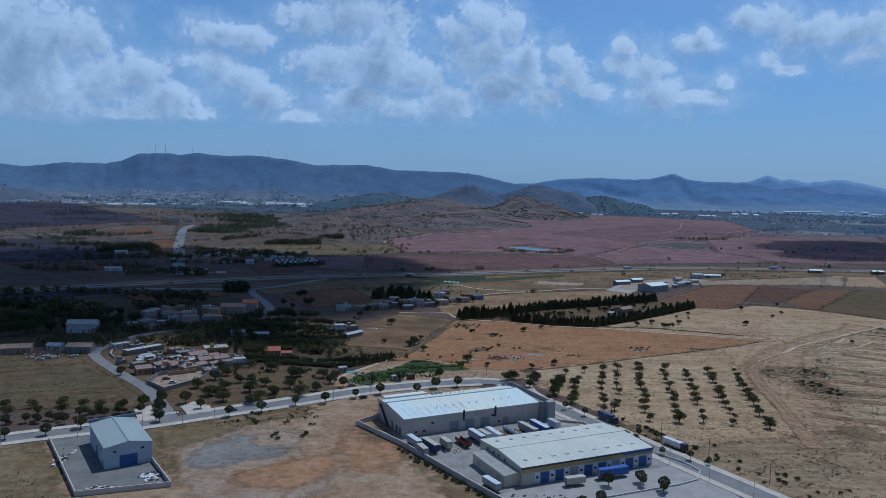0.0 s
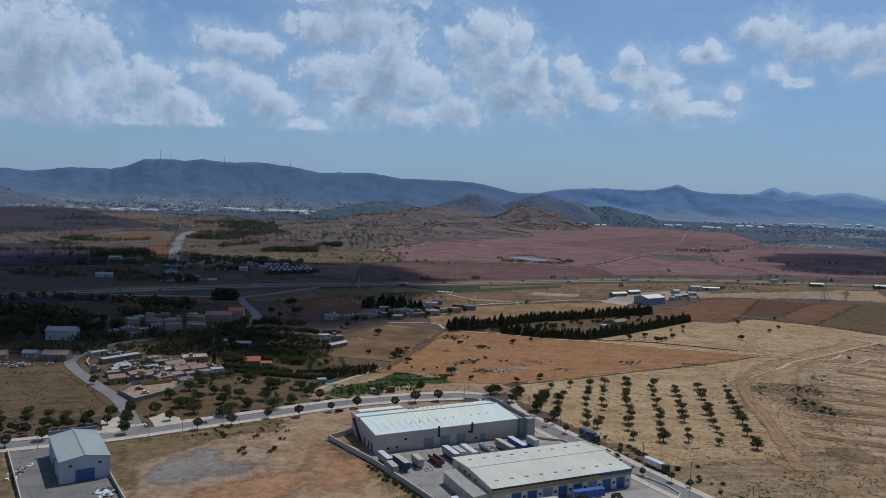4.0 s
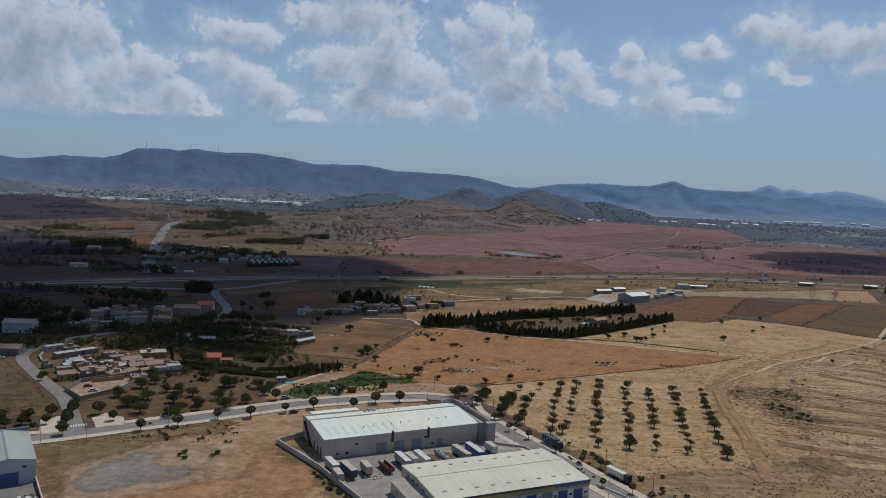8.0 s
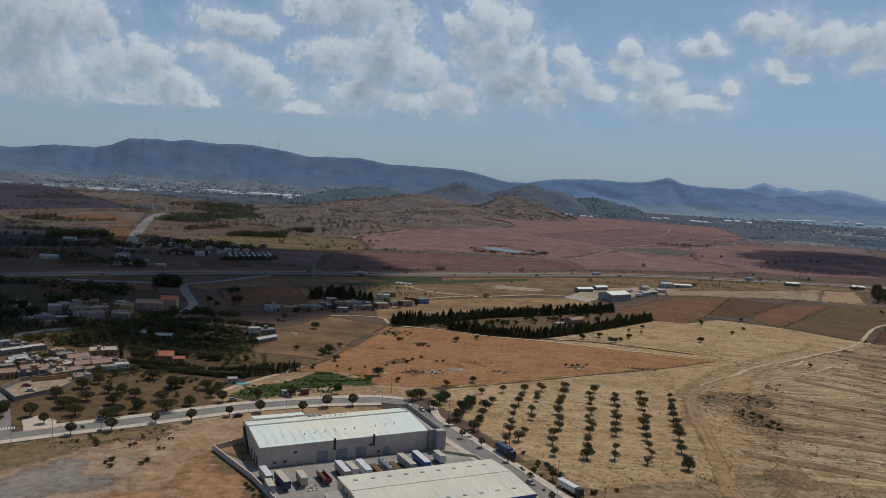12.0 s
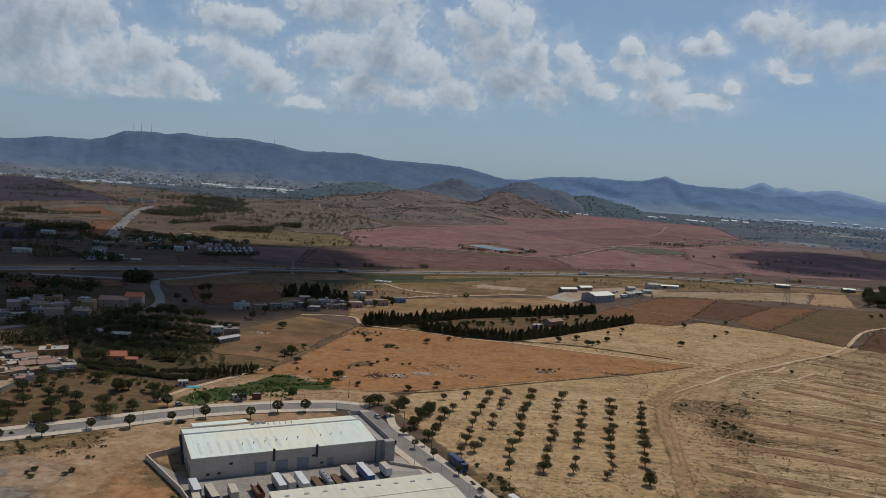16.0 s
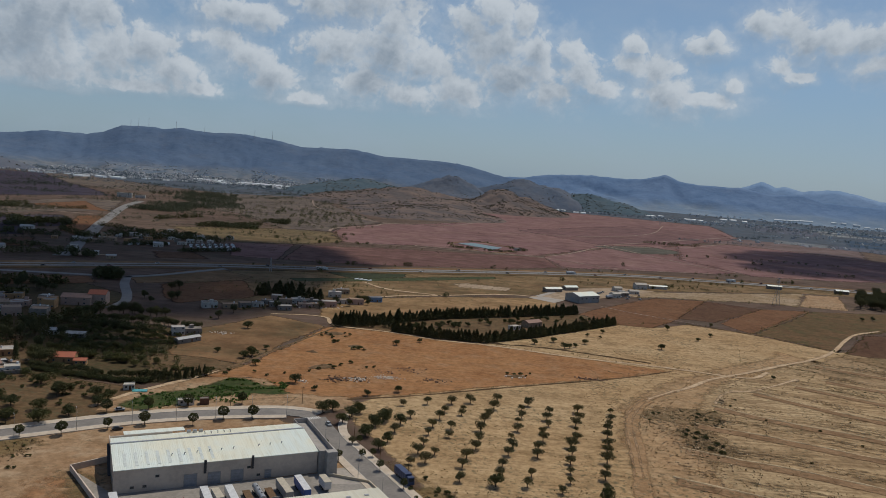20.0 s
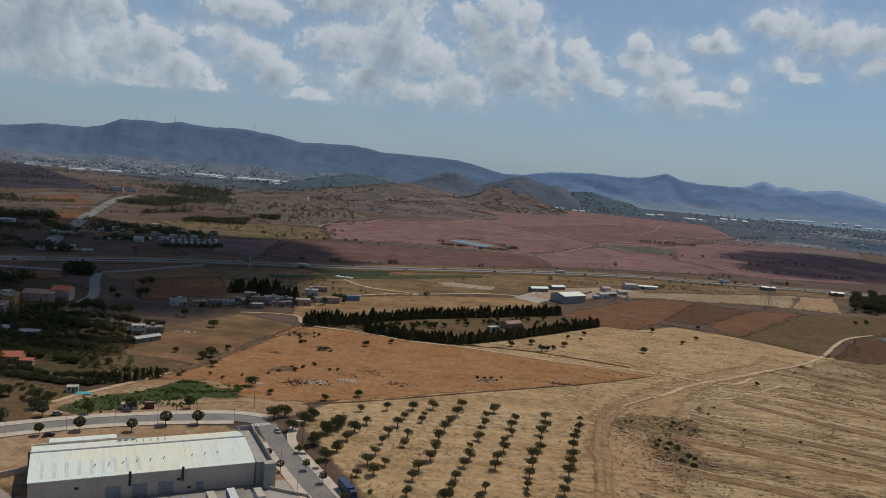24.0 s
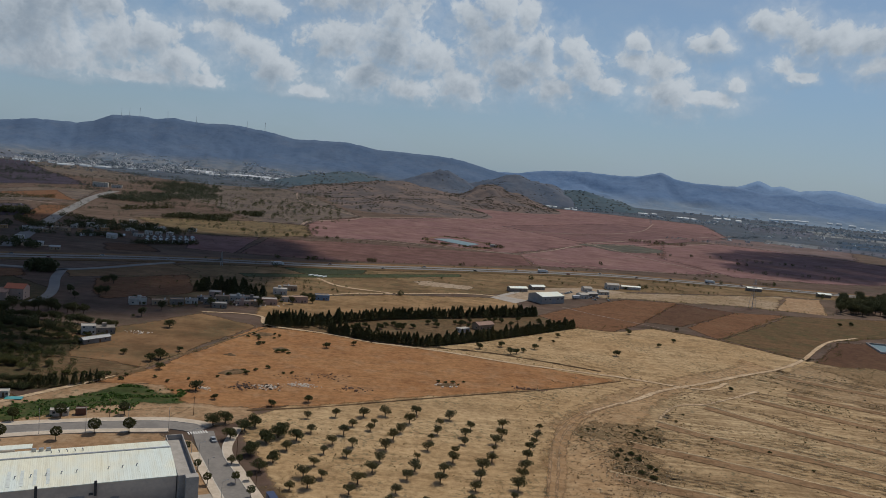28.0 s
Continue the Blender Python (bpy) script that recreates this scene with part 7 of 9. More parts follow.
def house(x, y, w, d, h, turn, wall, roof, label, style="flat", group="village houses", storeys=1, openings=True):
    """A small house: walls, a flat roof behind a parapet or a tiled pitched roof, door, windows, a water tank or chimney."""
    ob = thing("house", label, "house", group, x, y, 0.15, turn)
    if style == "flat":
        part("wall", Shape().box(-w / 2, -d / 2, -0.3, w / 2, d / 2, h - 0.3), wall, ob)
        r = part("roof", Shape().box(-w / 2 + 0.2, -d / 2 + 0.2, h - 0.297, w / 2 - 0.2, d / 2 - 0.2, h - 0.12), roof, ob)
        t = 0.2
        part("parapet", Shape().box(-w / 2, -d / 2, h - 0.297, w / 2, -d / 2 + t, h + 0.12).box(-w / 2, d / 2 - t, h - 0.297, w / 2, d / 2, h + 0.12)
             .box(-w / 2, -d / 2 + t, h - 0.297, -w / 2 + t, d / 2 - t, h + 0.12).box(w / 2 - t, -d / 2 + t, h - 0.297, w / 2, d / 2 - t, h + 0.12), wall, ob)
        if house_rng.random() < 0.2:
            qx, qy = house_rng.uniform(-w / 3, w / 3), house_rng.uniform(-d / 3, d / 3)
            part("stair_head", Shape().box(qx - 1.2, qy - 1.2, h - 0.12, qx + 1.2, qy + 1.2, h + 1.9), wall, r)
        if house_rng.random() < 0.5:
            qx, qy = house_rng.uniform(-w / 3, w / 3), house_rng.uniform(-d / 3, d / 3)
            part("water_tank", Shape().tube((qx, qy, h - 0.12), (qx, qy, h + 1.1), 0.55, 0.55, 10), PAINTS["white"], r)
    else:
        rise = d * 0.2
        k = Shape()
        a = [(-w / 2, -d / 2, -0.3), (-w / 2, d / 2, -0.3), (-w / 2, d / 2, h), (-w / 2, 0, h + rise), (-w / 2, -d / 2, h)]
        part("wall", k.hull(a, [(w / 2, yy, zz) for _, yy, zz in a]), wall, ob)
        s = Shape()
        for y0, z0, y1, z1 in ((-d / 2 - 0.4, h - 0.08, 0, h + rise), (0, h + rise, d / 2 + 0.4, h - 0.08)):
            q = [(-w / 2 - 0.4, y0, z0 + 0.02), (w / 2 + 0.4, y0, z0 + 0.02), (w / 2 + 0.4, y1, z1 + 0.02), (-w / 2 - 0.4, y1, z1 + 0.02)]
            s.hull(q, [(px, py, pz + 0.16) for px, py, pz in q])
        r = part("roof", s, roof, ob)
        part("ridge_tiles", Shape().box(-w / 2 - 0.4, -0.15, h + rise + 0.13, w / 2 + 0.4, 0.15, h + rise + 0.27), roof, r)
    if openings:
        part("door", Shape().box(-0.5 + w * 0.1, -d / 2 - 0.08, 0, 0.5 + w * 0.1, -d / 2 + 0.05, 2.1), WOOD, ob)
        for k in range(storeys):
            z = 1.0 + 2.9 * k
            window(ob, -w * 0.36, -d / 2, z, 1.1, 1.1), window(ob, w * 0.26, -d / 2, z, 1.1, 1.1)
            window(ob, -w / 2, -d * 0.2, z, 1.1, 1.1, "side"), window(ob, w / 2, -d * 0.2, z, 1.1, 1.1, "far")
    return ob


W0, W1, W2, W3, W4 = HOUSE_WALLS
R0, R1, R2 = HOUSE_ROOFS
LOOKS = {id(W0): "white limewashed", id(W1): "ochre rendered", id(W2): "pink rendered", id(W3): "grey block", id(W4): "tan rendered"}
for row in ((-207, 480, 11, 5, 2.8, 52, W0, R2, "flat"), (-188, 469, 25, 6.5, 3.0, 53, W3, R2, "flat"), (-196, 479, 9, 6, 2.7, 53, W3, R0, "flat"), (-168, 418, 8, 7, 3.2, 35, W1, TILE_PINK, "gable"), (-160, 421, 6, 6, 2.9, 40, W3, R1, "flat"), (-162, 429, 9, 6, 3.1, 52, W4, TILE_PINK, "gable"),
            (-155, 434, 8, 6, 2.9, 52, W1, R1, "flat"), (-176, 432, 8, 6, 2.7, 40, W3, R0, "flat"), (-149, 441, 9, 6, 3.0, 50, W1, R2, "flat"), (-144, 425, 10, 8, 3.2, 48, W4, R1, "flat"), (-138, 432, 8, 6, 3.0, 48, W3, R1, "flat"), (-140, 443, 10, 7, 3.1, 40, W4, TILE_PINK, "gable"),
            (-133, 447, 9, 7, 3.2, 40, W2, TILE_PINK, "gable"), (-126, 441, 7, 5, 3.0, 35, W0, R1, "flat"), (-121, 446, 7, 6, 3.3, 30, W0, R2, "flat"), (-150, 456, 11, 7, 3.0, 45, W2, TILE_PINK, "gable"), (-160, 462, 9, 6, 2.8, 50, W3, R0, "flat"), (-168, 470, 8, 6, 2.8, 50, W4, R1, "flat"), (-178, 446, 9, 5, 2.6, 55, W3, TIN, "gable")):
    house(*row[:8], LOOKS[id(row[6])] + (" flat-roofed" if row[8] == "flat" else " low-pitched") + " house in the lane village", row[8])
for k in range(44):
    u, v = house_rng.random(), house_rng.uniform(-1, 1)
    x, y = -188 + 62 * u + 5 * v, 453 - 14 * u + 20 * v
    pick = house_rng.choice((0, 1, 3, 3, 4, 4))
    house(x, y, house_rng.uniform(3, 8), house_rng.uniform(2.5, 5), house_rng.uniform(1.9, 2.9), house_rng.choice((38, 48, 52, 60)), HOUSE_WALLS[pick], house_rng.choice((TIN, TILE_PINK, R0, R1)), ("white", "ochre", "pink", "grey", "tan")[pick] + " lean-to shed among the village houses",
          house_rng.choice(("flat", "gable")), "village sheds", openings=False)
house(-144, 475, 15, 10, 3.4, 25, W1, R2, "broad low house with a pale flat roof", "flat")
house(-108, 471, 12, 9, 3.2, 12, W1, TILE_RED, "small house with a bright red tiled roof", "gable")
house(-97, 467, 6, 4.5, 2.6, 12, W1, TILE_RED, "tiny outbuilding with a red tiled roof", "gable")
house(-253, 525, 19, 10, 6.6, 6, W0, R2, "tall white windowless barn among dark trees", "gable")
house(-263, 459, 18, 9, 3.6, 20, W4, R1, "low tan farmhouse beside the slope", "gable")
house(-226, 466, 15, 9, 3.8, 5, W3, R1, "low grey farm building on the slope", "gable")
house(-244, 470, 9, 6, 3.0, 0, W0, TIN, "white shed with a tin roof", "gable")
house(-75, 549, 8, 6.5, 5.2, 25, W0, R2, "white two-storey flat-roofed house", storeys=2)
house(-68, 555, 11, 8, 3.6, 25, W3, R0, "grey flat-roofed house joined to the white one")
house(-127, 522, 12, 5, 2.6, 8, W3, TIN, "small tin-roofed garden shed", "gable")
house(-63, 532, 16, 4.5, 2.6, 55, W3, TIN, "long narrow grey-roofed shed", "gable")
house(-143, 526, 10, 5, 2.8, 5, W0, TIN, "white shed in the gardens", "gable")
house(-57, 433, 5, 4, 2.6, 20, W0, R2, "tiny white pool house")
house(-24, 417, 7, 3, 2.6, 22, W0, R2, "low white cabin behind the road")
house(-16.5, 420, 4, 3, 2.8, 22, plain("brown_container_paint", (0.13, 0.055, 0.035), 0.6), R0, "small brown container beside the road", openings=False)
house(163, 665, 15, 8, 3.6, 40, W4, TILE_PINK, "brown-roofed house inside the cypress enclosure", "gable")
house(148, 648, 9, 5, 2.8, 40, W0, R2, "small white house inside the cypress enclosure")
house(-172, 617, 20, 11, 5.4, 10, W2, TILE_PINK, "long pink two-storey building with a faded tiled roof", "gable", storeys=2)
house(-160, 624, 12, 12, 7.6, 10, W2, TILE_RED, "square pink building with a red tiled roof", "gable", storeys=2)
house(-188, 606, 12, 9, 5.5, 15, W1, R1, "ochre two-storey flat-roofed house", storeys=2)
for i in range(26):
    a, r = house_rng.uniform(0, 6.28), house_rng.random() ** 0.5
    pick = house_rng.randrange(5)
    house(-214 + 46 * r * math.cos(a), 582 + 40 * r * math.sin(a), house_rng.uniform(8, 13), house_rng.uniform(6, 9), house_rng.choice((3.2, 3.4, 3.6, 6.0)), house_rng.uniform(0, 40), HOUSE_WALLS[pick], HOUSE_ROOFS[house_rng.randrange(3)],
          ("white", "ochre", "pink", "grey", "tan")[pick] + " flat-roofed house of the far village", group="far village houses")
for x, y, turn, k in ((-52, 660, 20, 0), (-40, 664, 15, 3), (-27, 686, 12, 0), (-34, 676, 10, 4), (-17, 671, 14, 2), (-8, 676, 16, 4), (0, 682, 16, 2), (-60, 652, 25, 3), (-70, 646, 25, 4), (-84, 641, 30, 0), (-48, 674, 18, 3), (-20, 690, 10, 0), (-2, 728, 10, 0),
                      (2, 748, 15, 4), (10, 700, 12, 0), (-44, 690, 10, 2), (-30, 655, 15, 3), (-12, 690, 12, 3), (20, 700, 20, 2)):
    house(x, y, house_rng.uniform(8, 12.5), house_rng.uniform(6, 8.5), house_rng.uniform(3.0, 4.8), turn, HOUSE_WALLS[k], HOUSE_ROOFS[house_rng.randrange(3)], ("white", "ochre", "pink", "grey", "tan")[k] + " flat-roofed house of the hamlet", group="hamlet houses")
house(34, 720, 11, 7, 4.0, 18, plain("sky_blue_render", (0.17, 0.27, 0.40), 0.7), R0, "bright blue flat-roofed building of the hamlet")
# garden pool
tagged(part("swimming_pool", Shape().box(-3.4, -1.8, 0, 3.4, 1.8, 0.5, pose(-51, 431, 0, 0, 0, 15)), plain("turquoise_water", (0.10, 0.38, 0.38), 0.08)), "small turquoise garden pool", "pool")

# walled yard in the lane village
YARD_RING = [(-157, 396), (-142.5, 382), (-131, 402), (-130, 428), (-146, 424), (-157, 412)]
low_wall("village_yard_wall", YARD_RING, 2.3, 0.3, HOUSE_WALLS[3], "grey block wall round a village yard", True)
plot_height[0] = 0.24
plot("yard_village", YARD_RING, PALE, "pale dusty village yard", 0.1)
low_wall("garden_wall", [(-112, 446), (-127, 436)], 2.0, 0.3, HOUSE_WALLS[3], "grey block garden wall")
low_wall("ochre_yard_wall", [(-152, 413), (-139, 422)], 2.4, 0.3, HOUSE_WALLS[1], "ochre rendered wall inside the village yard")
low_wall("lane_wall", [(-208, 470), (-205, 460), (-198, 450)], 1.3, 0.3, HOUSE_WALLS[0], "white limewashed wall along the lane")


# the barn yard by the highway
def barn():
    ob = thing("barn", "large grey barn with a pale steel roof", "barn", "", 223, 795, 0.15, 36)
    part("wall", gable_body(28, 19, 6.6, 9.0), stained("barn_grey_render", (0.33, 0.315, 0.30), (0.28, 0.265, 0.25), 0.2, 0.9), ob)
    part("roof", gable_roof(28, 19, 6.6, 9.0), ROOF_PALE, ob)
    for x in (3, 9, 19, 24):
        window(ob, x, 0, 3.6, 2.0, 1.2)
    roller_door(ob, 12.5, 0, 4.5, 4.4, GREY_DOOR)
    roller_door(ob, 0, 7, 4.5, 4.4, GREY_DOOR, "side")


barn()
for x, y, w, d, h, turn, label in ((206, 858, 20, 7, 3.4, 26, "long low shed with a pale roof"), (228, 880, 16, 7, 3.4, 28, "long low shed with a pale roof"), (283, 900, 9, 7, 3.6, 20, "white farm building"), (298, 888, 11, 6, 3.2, 15, "white farm building"),
                                   (317, 934, 14, 8, 5.0, 12, "white two-storey building by the highway"), (282, 868, 12, 6, 3.2, 30, "low grey shed"), (270, 852, 10, 7, 4, 30, "white farm building"), (340, 945, 22, 5, 3.0, 8, "long low white building"),
                                   (512, 1030, 18, 6, 3.6, 0, "pale canopy beside the highway"), (600, 1034, 16, 7, 3.6, -4, "pale roofed building beside the highway")):
    house(x, y, w, d, h, turn, W0 if "white" in label else W3, ROOF_PALE if "pale" in label or "long" in label else R2, label + " near the barn yard" if "highway" not in label else label, "gable", "barn yard buildings", openings=w < 21)
plot("yard_barn_slab", [(176, 806), (198, 786), (226, 830), (236, 872), (214, 874)], YARD_PALE, "pale grey concrete slab beside the barn", 0.4)
for k in range(14):
    car(house_rng.uniform(244, 306), house_rng.uniform(838, 900), house_rng.uniform(0, 180), house_rng.choice(("white", "white", "silver", "grey", "black")), 0.3, "barn yard vehicles", "small vehicle parked in the dusty barn yard")
trailer(262, 842, 40, "white", "white box trailer in the barn yard", 9, 2.2, "white", group="barn yard vehicles")
trailer(284, 880, 15, "silver", "silver box trailer in the barn yard", 8, 2.2, "silver", group="barn yard vehicles")
plot("yard_barn", [(190, 820), (214, 806), (252, 836), (300, 880), (330, 920), (290, 926), (230, 890)], PALE, "pale dusty barn yard", 0.6)
# reservoir east of the fields
tagged(part("water_tank_pond", Shape().prism(outline([(488, 712), (506, 716), (514, 744), (496, 744)], 0.3), 0.05, 0.5), WATER), "small concrete farm reservoir full of water", "reservoir")
low_wall("reservoir_wall", [(486, 710), (508, 714), (516, 746), (494, 746)], 1.4, 0.6, CONCRETE, "grey concrete reservoir wall", True)

# the large pond with its planted banks
tagged(part("pond_water", Shape().prism(outline([(114, 1310), (138, 1338), (184, 1292), (166, 1250)], 1.5), 0.05, 0.6), WATER), "pale green irrigation pond", "pond", kind="structure")
bank([(98, 1300), (140, 1372), (206, 1302), (206, 1268), (170, 1212), (130, 1226), (98, 1300)], 4, 1.2, label="earth bank round the irrigation pond")
house(206, 1268, 9, 7, 4, 10, W0, R2, "white pump house beside the pond", openings=False)

# buildings and tunnels north of the highway
for x, y, w, d, h, turn, label, style, st in ((-645, 1800, 32, 12, 12, 12, "white four-storey block at the head of the road", "flat", 4), (-614, 1812, 22, 11, 8, 12, "white three-storey wing at the head of the road", "flat", 3), (-250, 972, 13, 9, 5, 8, "white gabled farm barn", "gable", 1),
                                              (-380, 864, 22, 8, 4.2, 12, "long low white farm building", "gable", 1), (-452, 1054, 20, 9, 4, 12, "long low white farm building", "gable", 1), (-318, 905, 10, 8, 4, 10, "white house beside the hill road", "flat", 1),
                                              (-278, 866, 14, 7, 4, 20, "low shed beside the highway", "gable", 1), (-252, 850, 12, 6, 3.6, 24, "low shed beside the highway", "gable", 1), (-235, 1010, 12, 9, 4, 5, "white farm house beyond the highway", "flat", 1),
                                              (-300, 1040, 13, 9, 5, 15, "white farm house beyond the highway", "flat", 1), (-318, 1064, 12, 9, 5, 25, "white farm house beyond the highway", "flat", 1), (-286, 1080, 13, 8, 5, 10, "white farm house beyond the highway", "flat", 1), (-330, 1000, 11, 8, 4, 30, "tan farm house beyond the highway", "flat", 1),
                                              (-270, 1105, 12, 8, 4, 0, "white farm house beyond the highway", "flat", 1), (-340, 1110, 14, 8, 4, 12, "grey farm house beyond the highway", "flat", 1), (-300, 1150, 12, 8, 4, 20, "white farm house beyond the highway", "flat", 1)):
    house(x, y, w * (0.8 if h < 6 else 1.0), d * 0.85, h * 0.85, turn, (W0 if "white" in label else W4) if (x + y) % 3 else W0, (R2, R1, TILE_PINK)[x % 3] if style == "flat" else TIN, label, style, "buildings beyond the highway", st, h < 6 or st > 2)

for k in range(26):
    u, v = house_rng.random(), house_rng.uniform(-1, 1)
    x, y = -375 + 170 * u + 12 * v, 985 + 95 * u + 46 * v
    pick = house_rng.choice((0, 0, 3, 4, 1))
    house(x, y, house_rng.uniform(6, 11), house_rng.uniform(5, 8), house_rng.uniform(2.8, 4.2), house_rng.uniform(0, 50), HOUSE_WALLS[pick], house_rng.choice((R0, R1, R2, TILE_PINK)), ("white", "ochre", "pink", "grey", "tan")[pick] + " farm house among trees beyond the highway", "flat", "farm hamlet houses")


def tunnel_mesh(length, wide, tall, sides=8):
    s = Shape()
    a = [(0, -wide / 2 * math.cos(math.pi * i / sides), tall * math.sin(math.pi * i / sides)) for i in range(sides + 1)]
    return s.hull(a, [(length, y, z) for _, y, z in a])


FILM = stained("greenhouse_film", (0.66, 0.68, 0.68), (0.54, 0.57, 0.58), 0.05, 0.5)


def greenhouse(x, y, turn, length, wide, tall, bays, group):
    """A multi-bay plastic greenhouse: one arched tunnel a bay."""
    ob = thing("greenhouse", "white plastic-covered greenhouse tunnels in the plain", "greenhouse", group, x, y, 0.1, turn)
    for i in range(bays):
        t = part("tunnel", tunnel_mesh(length, wide, tall), FILM, ob)
        t.location = (0, i * wide * 1.02, 0)
    return ob


for i in range(4):
    greenhouse(2 + 4.5 * i, 836 - 1.2 * i, 60, 6, 1.8, 1.1, 1, "crop tunnels")
for j in range(3):
    for i in range(8):
        u, v = i / 8 + house_rng.uniform(-0.01, 0.01), j / 3
        greenhouse(-203 + 47 * u - 26 * v, 955 + 40 * u + 74 * v, 130, 3.6, 4.2, 2.4, 1, "farm tunnels")
for i in range(5):
    greenhouse(-285 + 8 * i, 968 + 7.6 * i, 42, 6.5, 4.0, 2.4, 1, "farm tunnels")
for x, y, turn, length, wide, tall, bays in ((-1155, 2720, -5, 110, 14, 7, 4), (-1345, 2830, -20, 150, 10, 5, 2), (-900, 3150, -6, 150, 26, 8, 5), (-720, 3100, -4, 120, 24, 8, 5), (-560, 3010, -8, 160, 20, 7, 4), (-640, 3180, -4, 140, 26, 8, 4), (-780, 2990, -8, 120, 16, 6, 3),
                                             (-460, 3120, -5, 90, 22, 8, 4), (-1000, 2900, -6, 90, 16, 6, 3), (-430, 3400, 0, 70, 22, 8, 3), (-170, 3250, 0, 80, 24, 9, 3), (1880, 4250, -20, 120, 34, 14, 5), (2020, 4180, -25, 120, 34, 14, 4), (2140, 4100, -25, 110, 34, 13, 4), (2280, 4040, -28, 120, 34, 14, 5),
                                             (2400, 3960, -28, 140, 34, 14, 4), (2560, 3900, -28, 160, 34, 14, 5), (2720, 3840, -28, 160, 34, 14, 5), (923, 3120, -8, 60, 12, 6, 3), (1040, 3060, -8, 60, 14, 6, 3), (480, 2980, -4, 70, 16, 6, 3), (560, 2930, -6, 80, 14, 6, 2), (1300, 3300, -15, 80, 20, 8, 2)):
    for k in range(3):
        greenhouse(x + (k - 1) * length * 0.42 + house_rng.uniform(-8, 8), y + house_rng.uniform(-60, 60), turn + house_rng.uniform(-8, 8), length * house_rng.uniform(0.22, 0.4), wide, tall * house_rng.uniform(0.6, 1.0), house_rng.randrange(2, bays + 1), "far greenhouses")

from mathutils.bvhtree import BVHTree
east_slope = BVHTree.FromPolygons([Vector(v) for v in ridge_faces[1].v], ridge_faces[1].f)
for k in range(15):
    az = 24.2 + (1.9 * k / 5 if k < 6 else 3.4 + 5.2 * (k - 6) / 8) + house_rng.uniform(-0.05, 0.05)
    x, y = 4150 * math.sin(radians(az)), 4150 * math.cos(radians(az))
    hit = east_slope.ray_cast(Vector((x, y, 600)), Vector((0, 0, -1)))[0]
    if hit is not None:
        greenhouse(x, y, -az, house_rng.uniform(22, 44), 14, 9, house_rng.randrange(2, 5), "far greenhouses").location.z = hit.z - 1.0

# ---- things nobody could count ----
stuff_rng = random.Random(23)


def far_woods(name, patches, material, label, card=1.5, cards=16):
    """Distant trees as bunches of leaf sprays."""
    s = Shape()
    for x, y, rx, ry, count, tall in patches:
        for _ in range(count):
            a, r = stuff_rng.uniform(0, 6.28), stuff_rng.random() ** 0.5
            px, py = x + rx * r * math.cos(a), y + ry * r * math.sin(a)
            h = tall * stuff_rng.uniform(0.6, 1.25)
            for _ in range(cards):
                d = Vector((stuff_rng.gauss(0, 1), stuff_rng.gauss(0, 1), stuff_rng.gauss(0, 1))).normalized()
                leaf_card(s, Vector((px + d.x * h * 0.42, py + d.y * h * 0.42, h * 0.55 + d.z * h * 0.42)), card * h / 6, stuff_rng)
    tagged(part(name, s, material), label, "trees", kind="stuff")


far_woods("far_woods_west", [(-478, 1140, 50, 16, 120, 7), (-560, 1170, 40, 10, 50, 6), (-470, 1090, 30, 7, 30, 5), (-640, 1345, 40, 12, 40, 7), (-640, 1250, 50, 10, 40, 6), (-254, 1285, 50, 22, 130, 7), (-207, 1420, 22, 10, 30, 8), (-315, 1060, 40, 26, 70, 6), (-270, 1080, 30, 18, 46, 6), (-230, 1060, 34, 10, 36, 5),
                               (-268, 985, 26, 6, 40, 5), (-300, 1110, 60, 16, 70, 6), (-350, 1020, 22, 16, 26, 6), (-330, 960, 24, 8, 20, 5), (-380, 900, 36, 9, 36, 5), (-440, 860, 46, 10, 40, 5), (-480, 980, 50, 9, 30, 5), (-520, 1080, 50, 8, 30, 5), (-700, 1120, 90, 14, 60, 7), (-290, 850, 25, 12, 26, 7), (-202, 732, 12, 8, 30, 9), (-430, 1000, 50, 14, 60, 6)],
          CYPRESS_LEAF, "dark far tree clumps beyond the highway", 0.95, 30)
far_woods("farm_hedge", [(-209 + 6.1 * i, 944 + 5.2 * i, 4, 3, 7, 4.5) for i in range(9)] + [(-292 + 7 * i, 956 + 6.6 * i, 4, 3, 6, 4) for i in range(7)] + [(-225 + 6 * i, 990 + 5.5 * i, 3, 2, 3, 3) for i in range(8)], CYPRESS_LEAF, "dark hedges in front of the farm tunnels", 0.9, 26)
far_woods("far_woods_green", [(-455, 1560, 46, 80, 260, 6), (-430, 1760, 60, 120, 300, 6), (-500, 1950, 76, 130, 340, 7), (-560, 2140, 80, 120, 260, 7), (-500, 1680, 40, 60, 120, 6), (-300, 1500, 40, 20, 30, 5)], FAR_LEAF, "green far plantations", 0.8, 24)
# taller rows added among the plantations as their dark shadow lines
far_woods("far_wood_shadows", [(-470, 1500, 40, 16, 60, 9), (-440, 1640, 50, 10, 50, 9), (-470, 1860, 60, 10, 60, 9), (-540, 2080, 70, 12, 60, 9), (-620, 2020, 60, 10, 40, 8), (-360, 1700, 30, 10, 20, 7), (-400, 1480, 60, 8, 30, 8)], FAR_LEAF, "tall tree rows added as shadow lines in the far plantations", 0.8, 24)
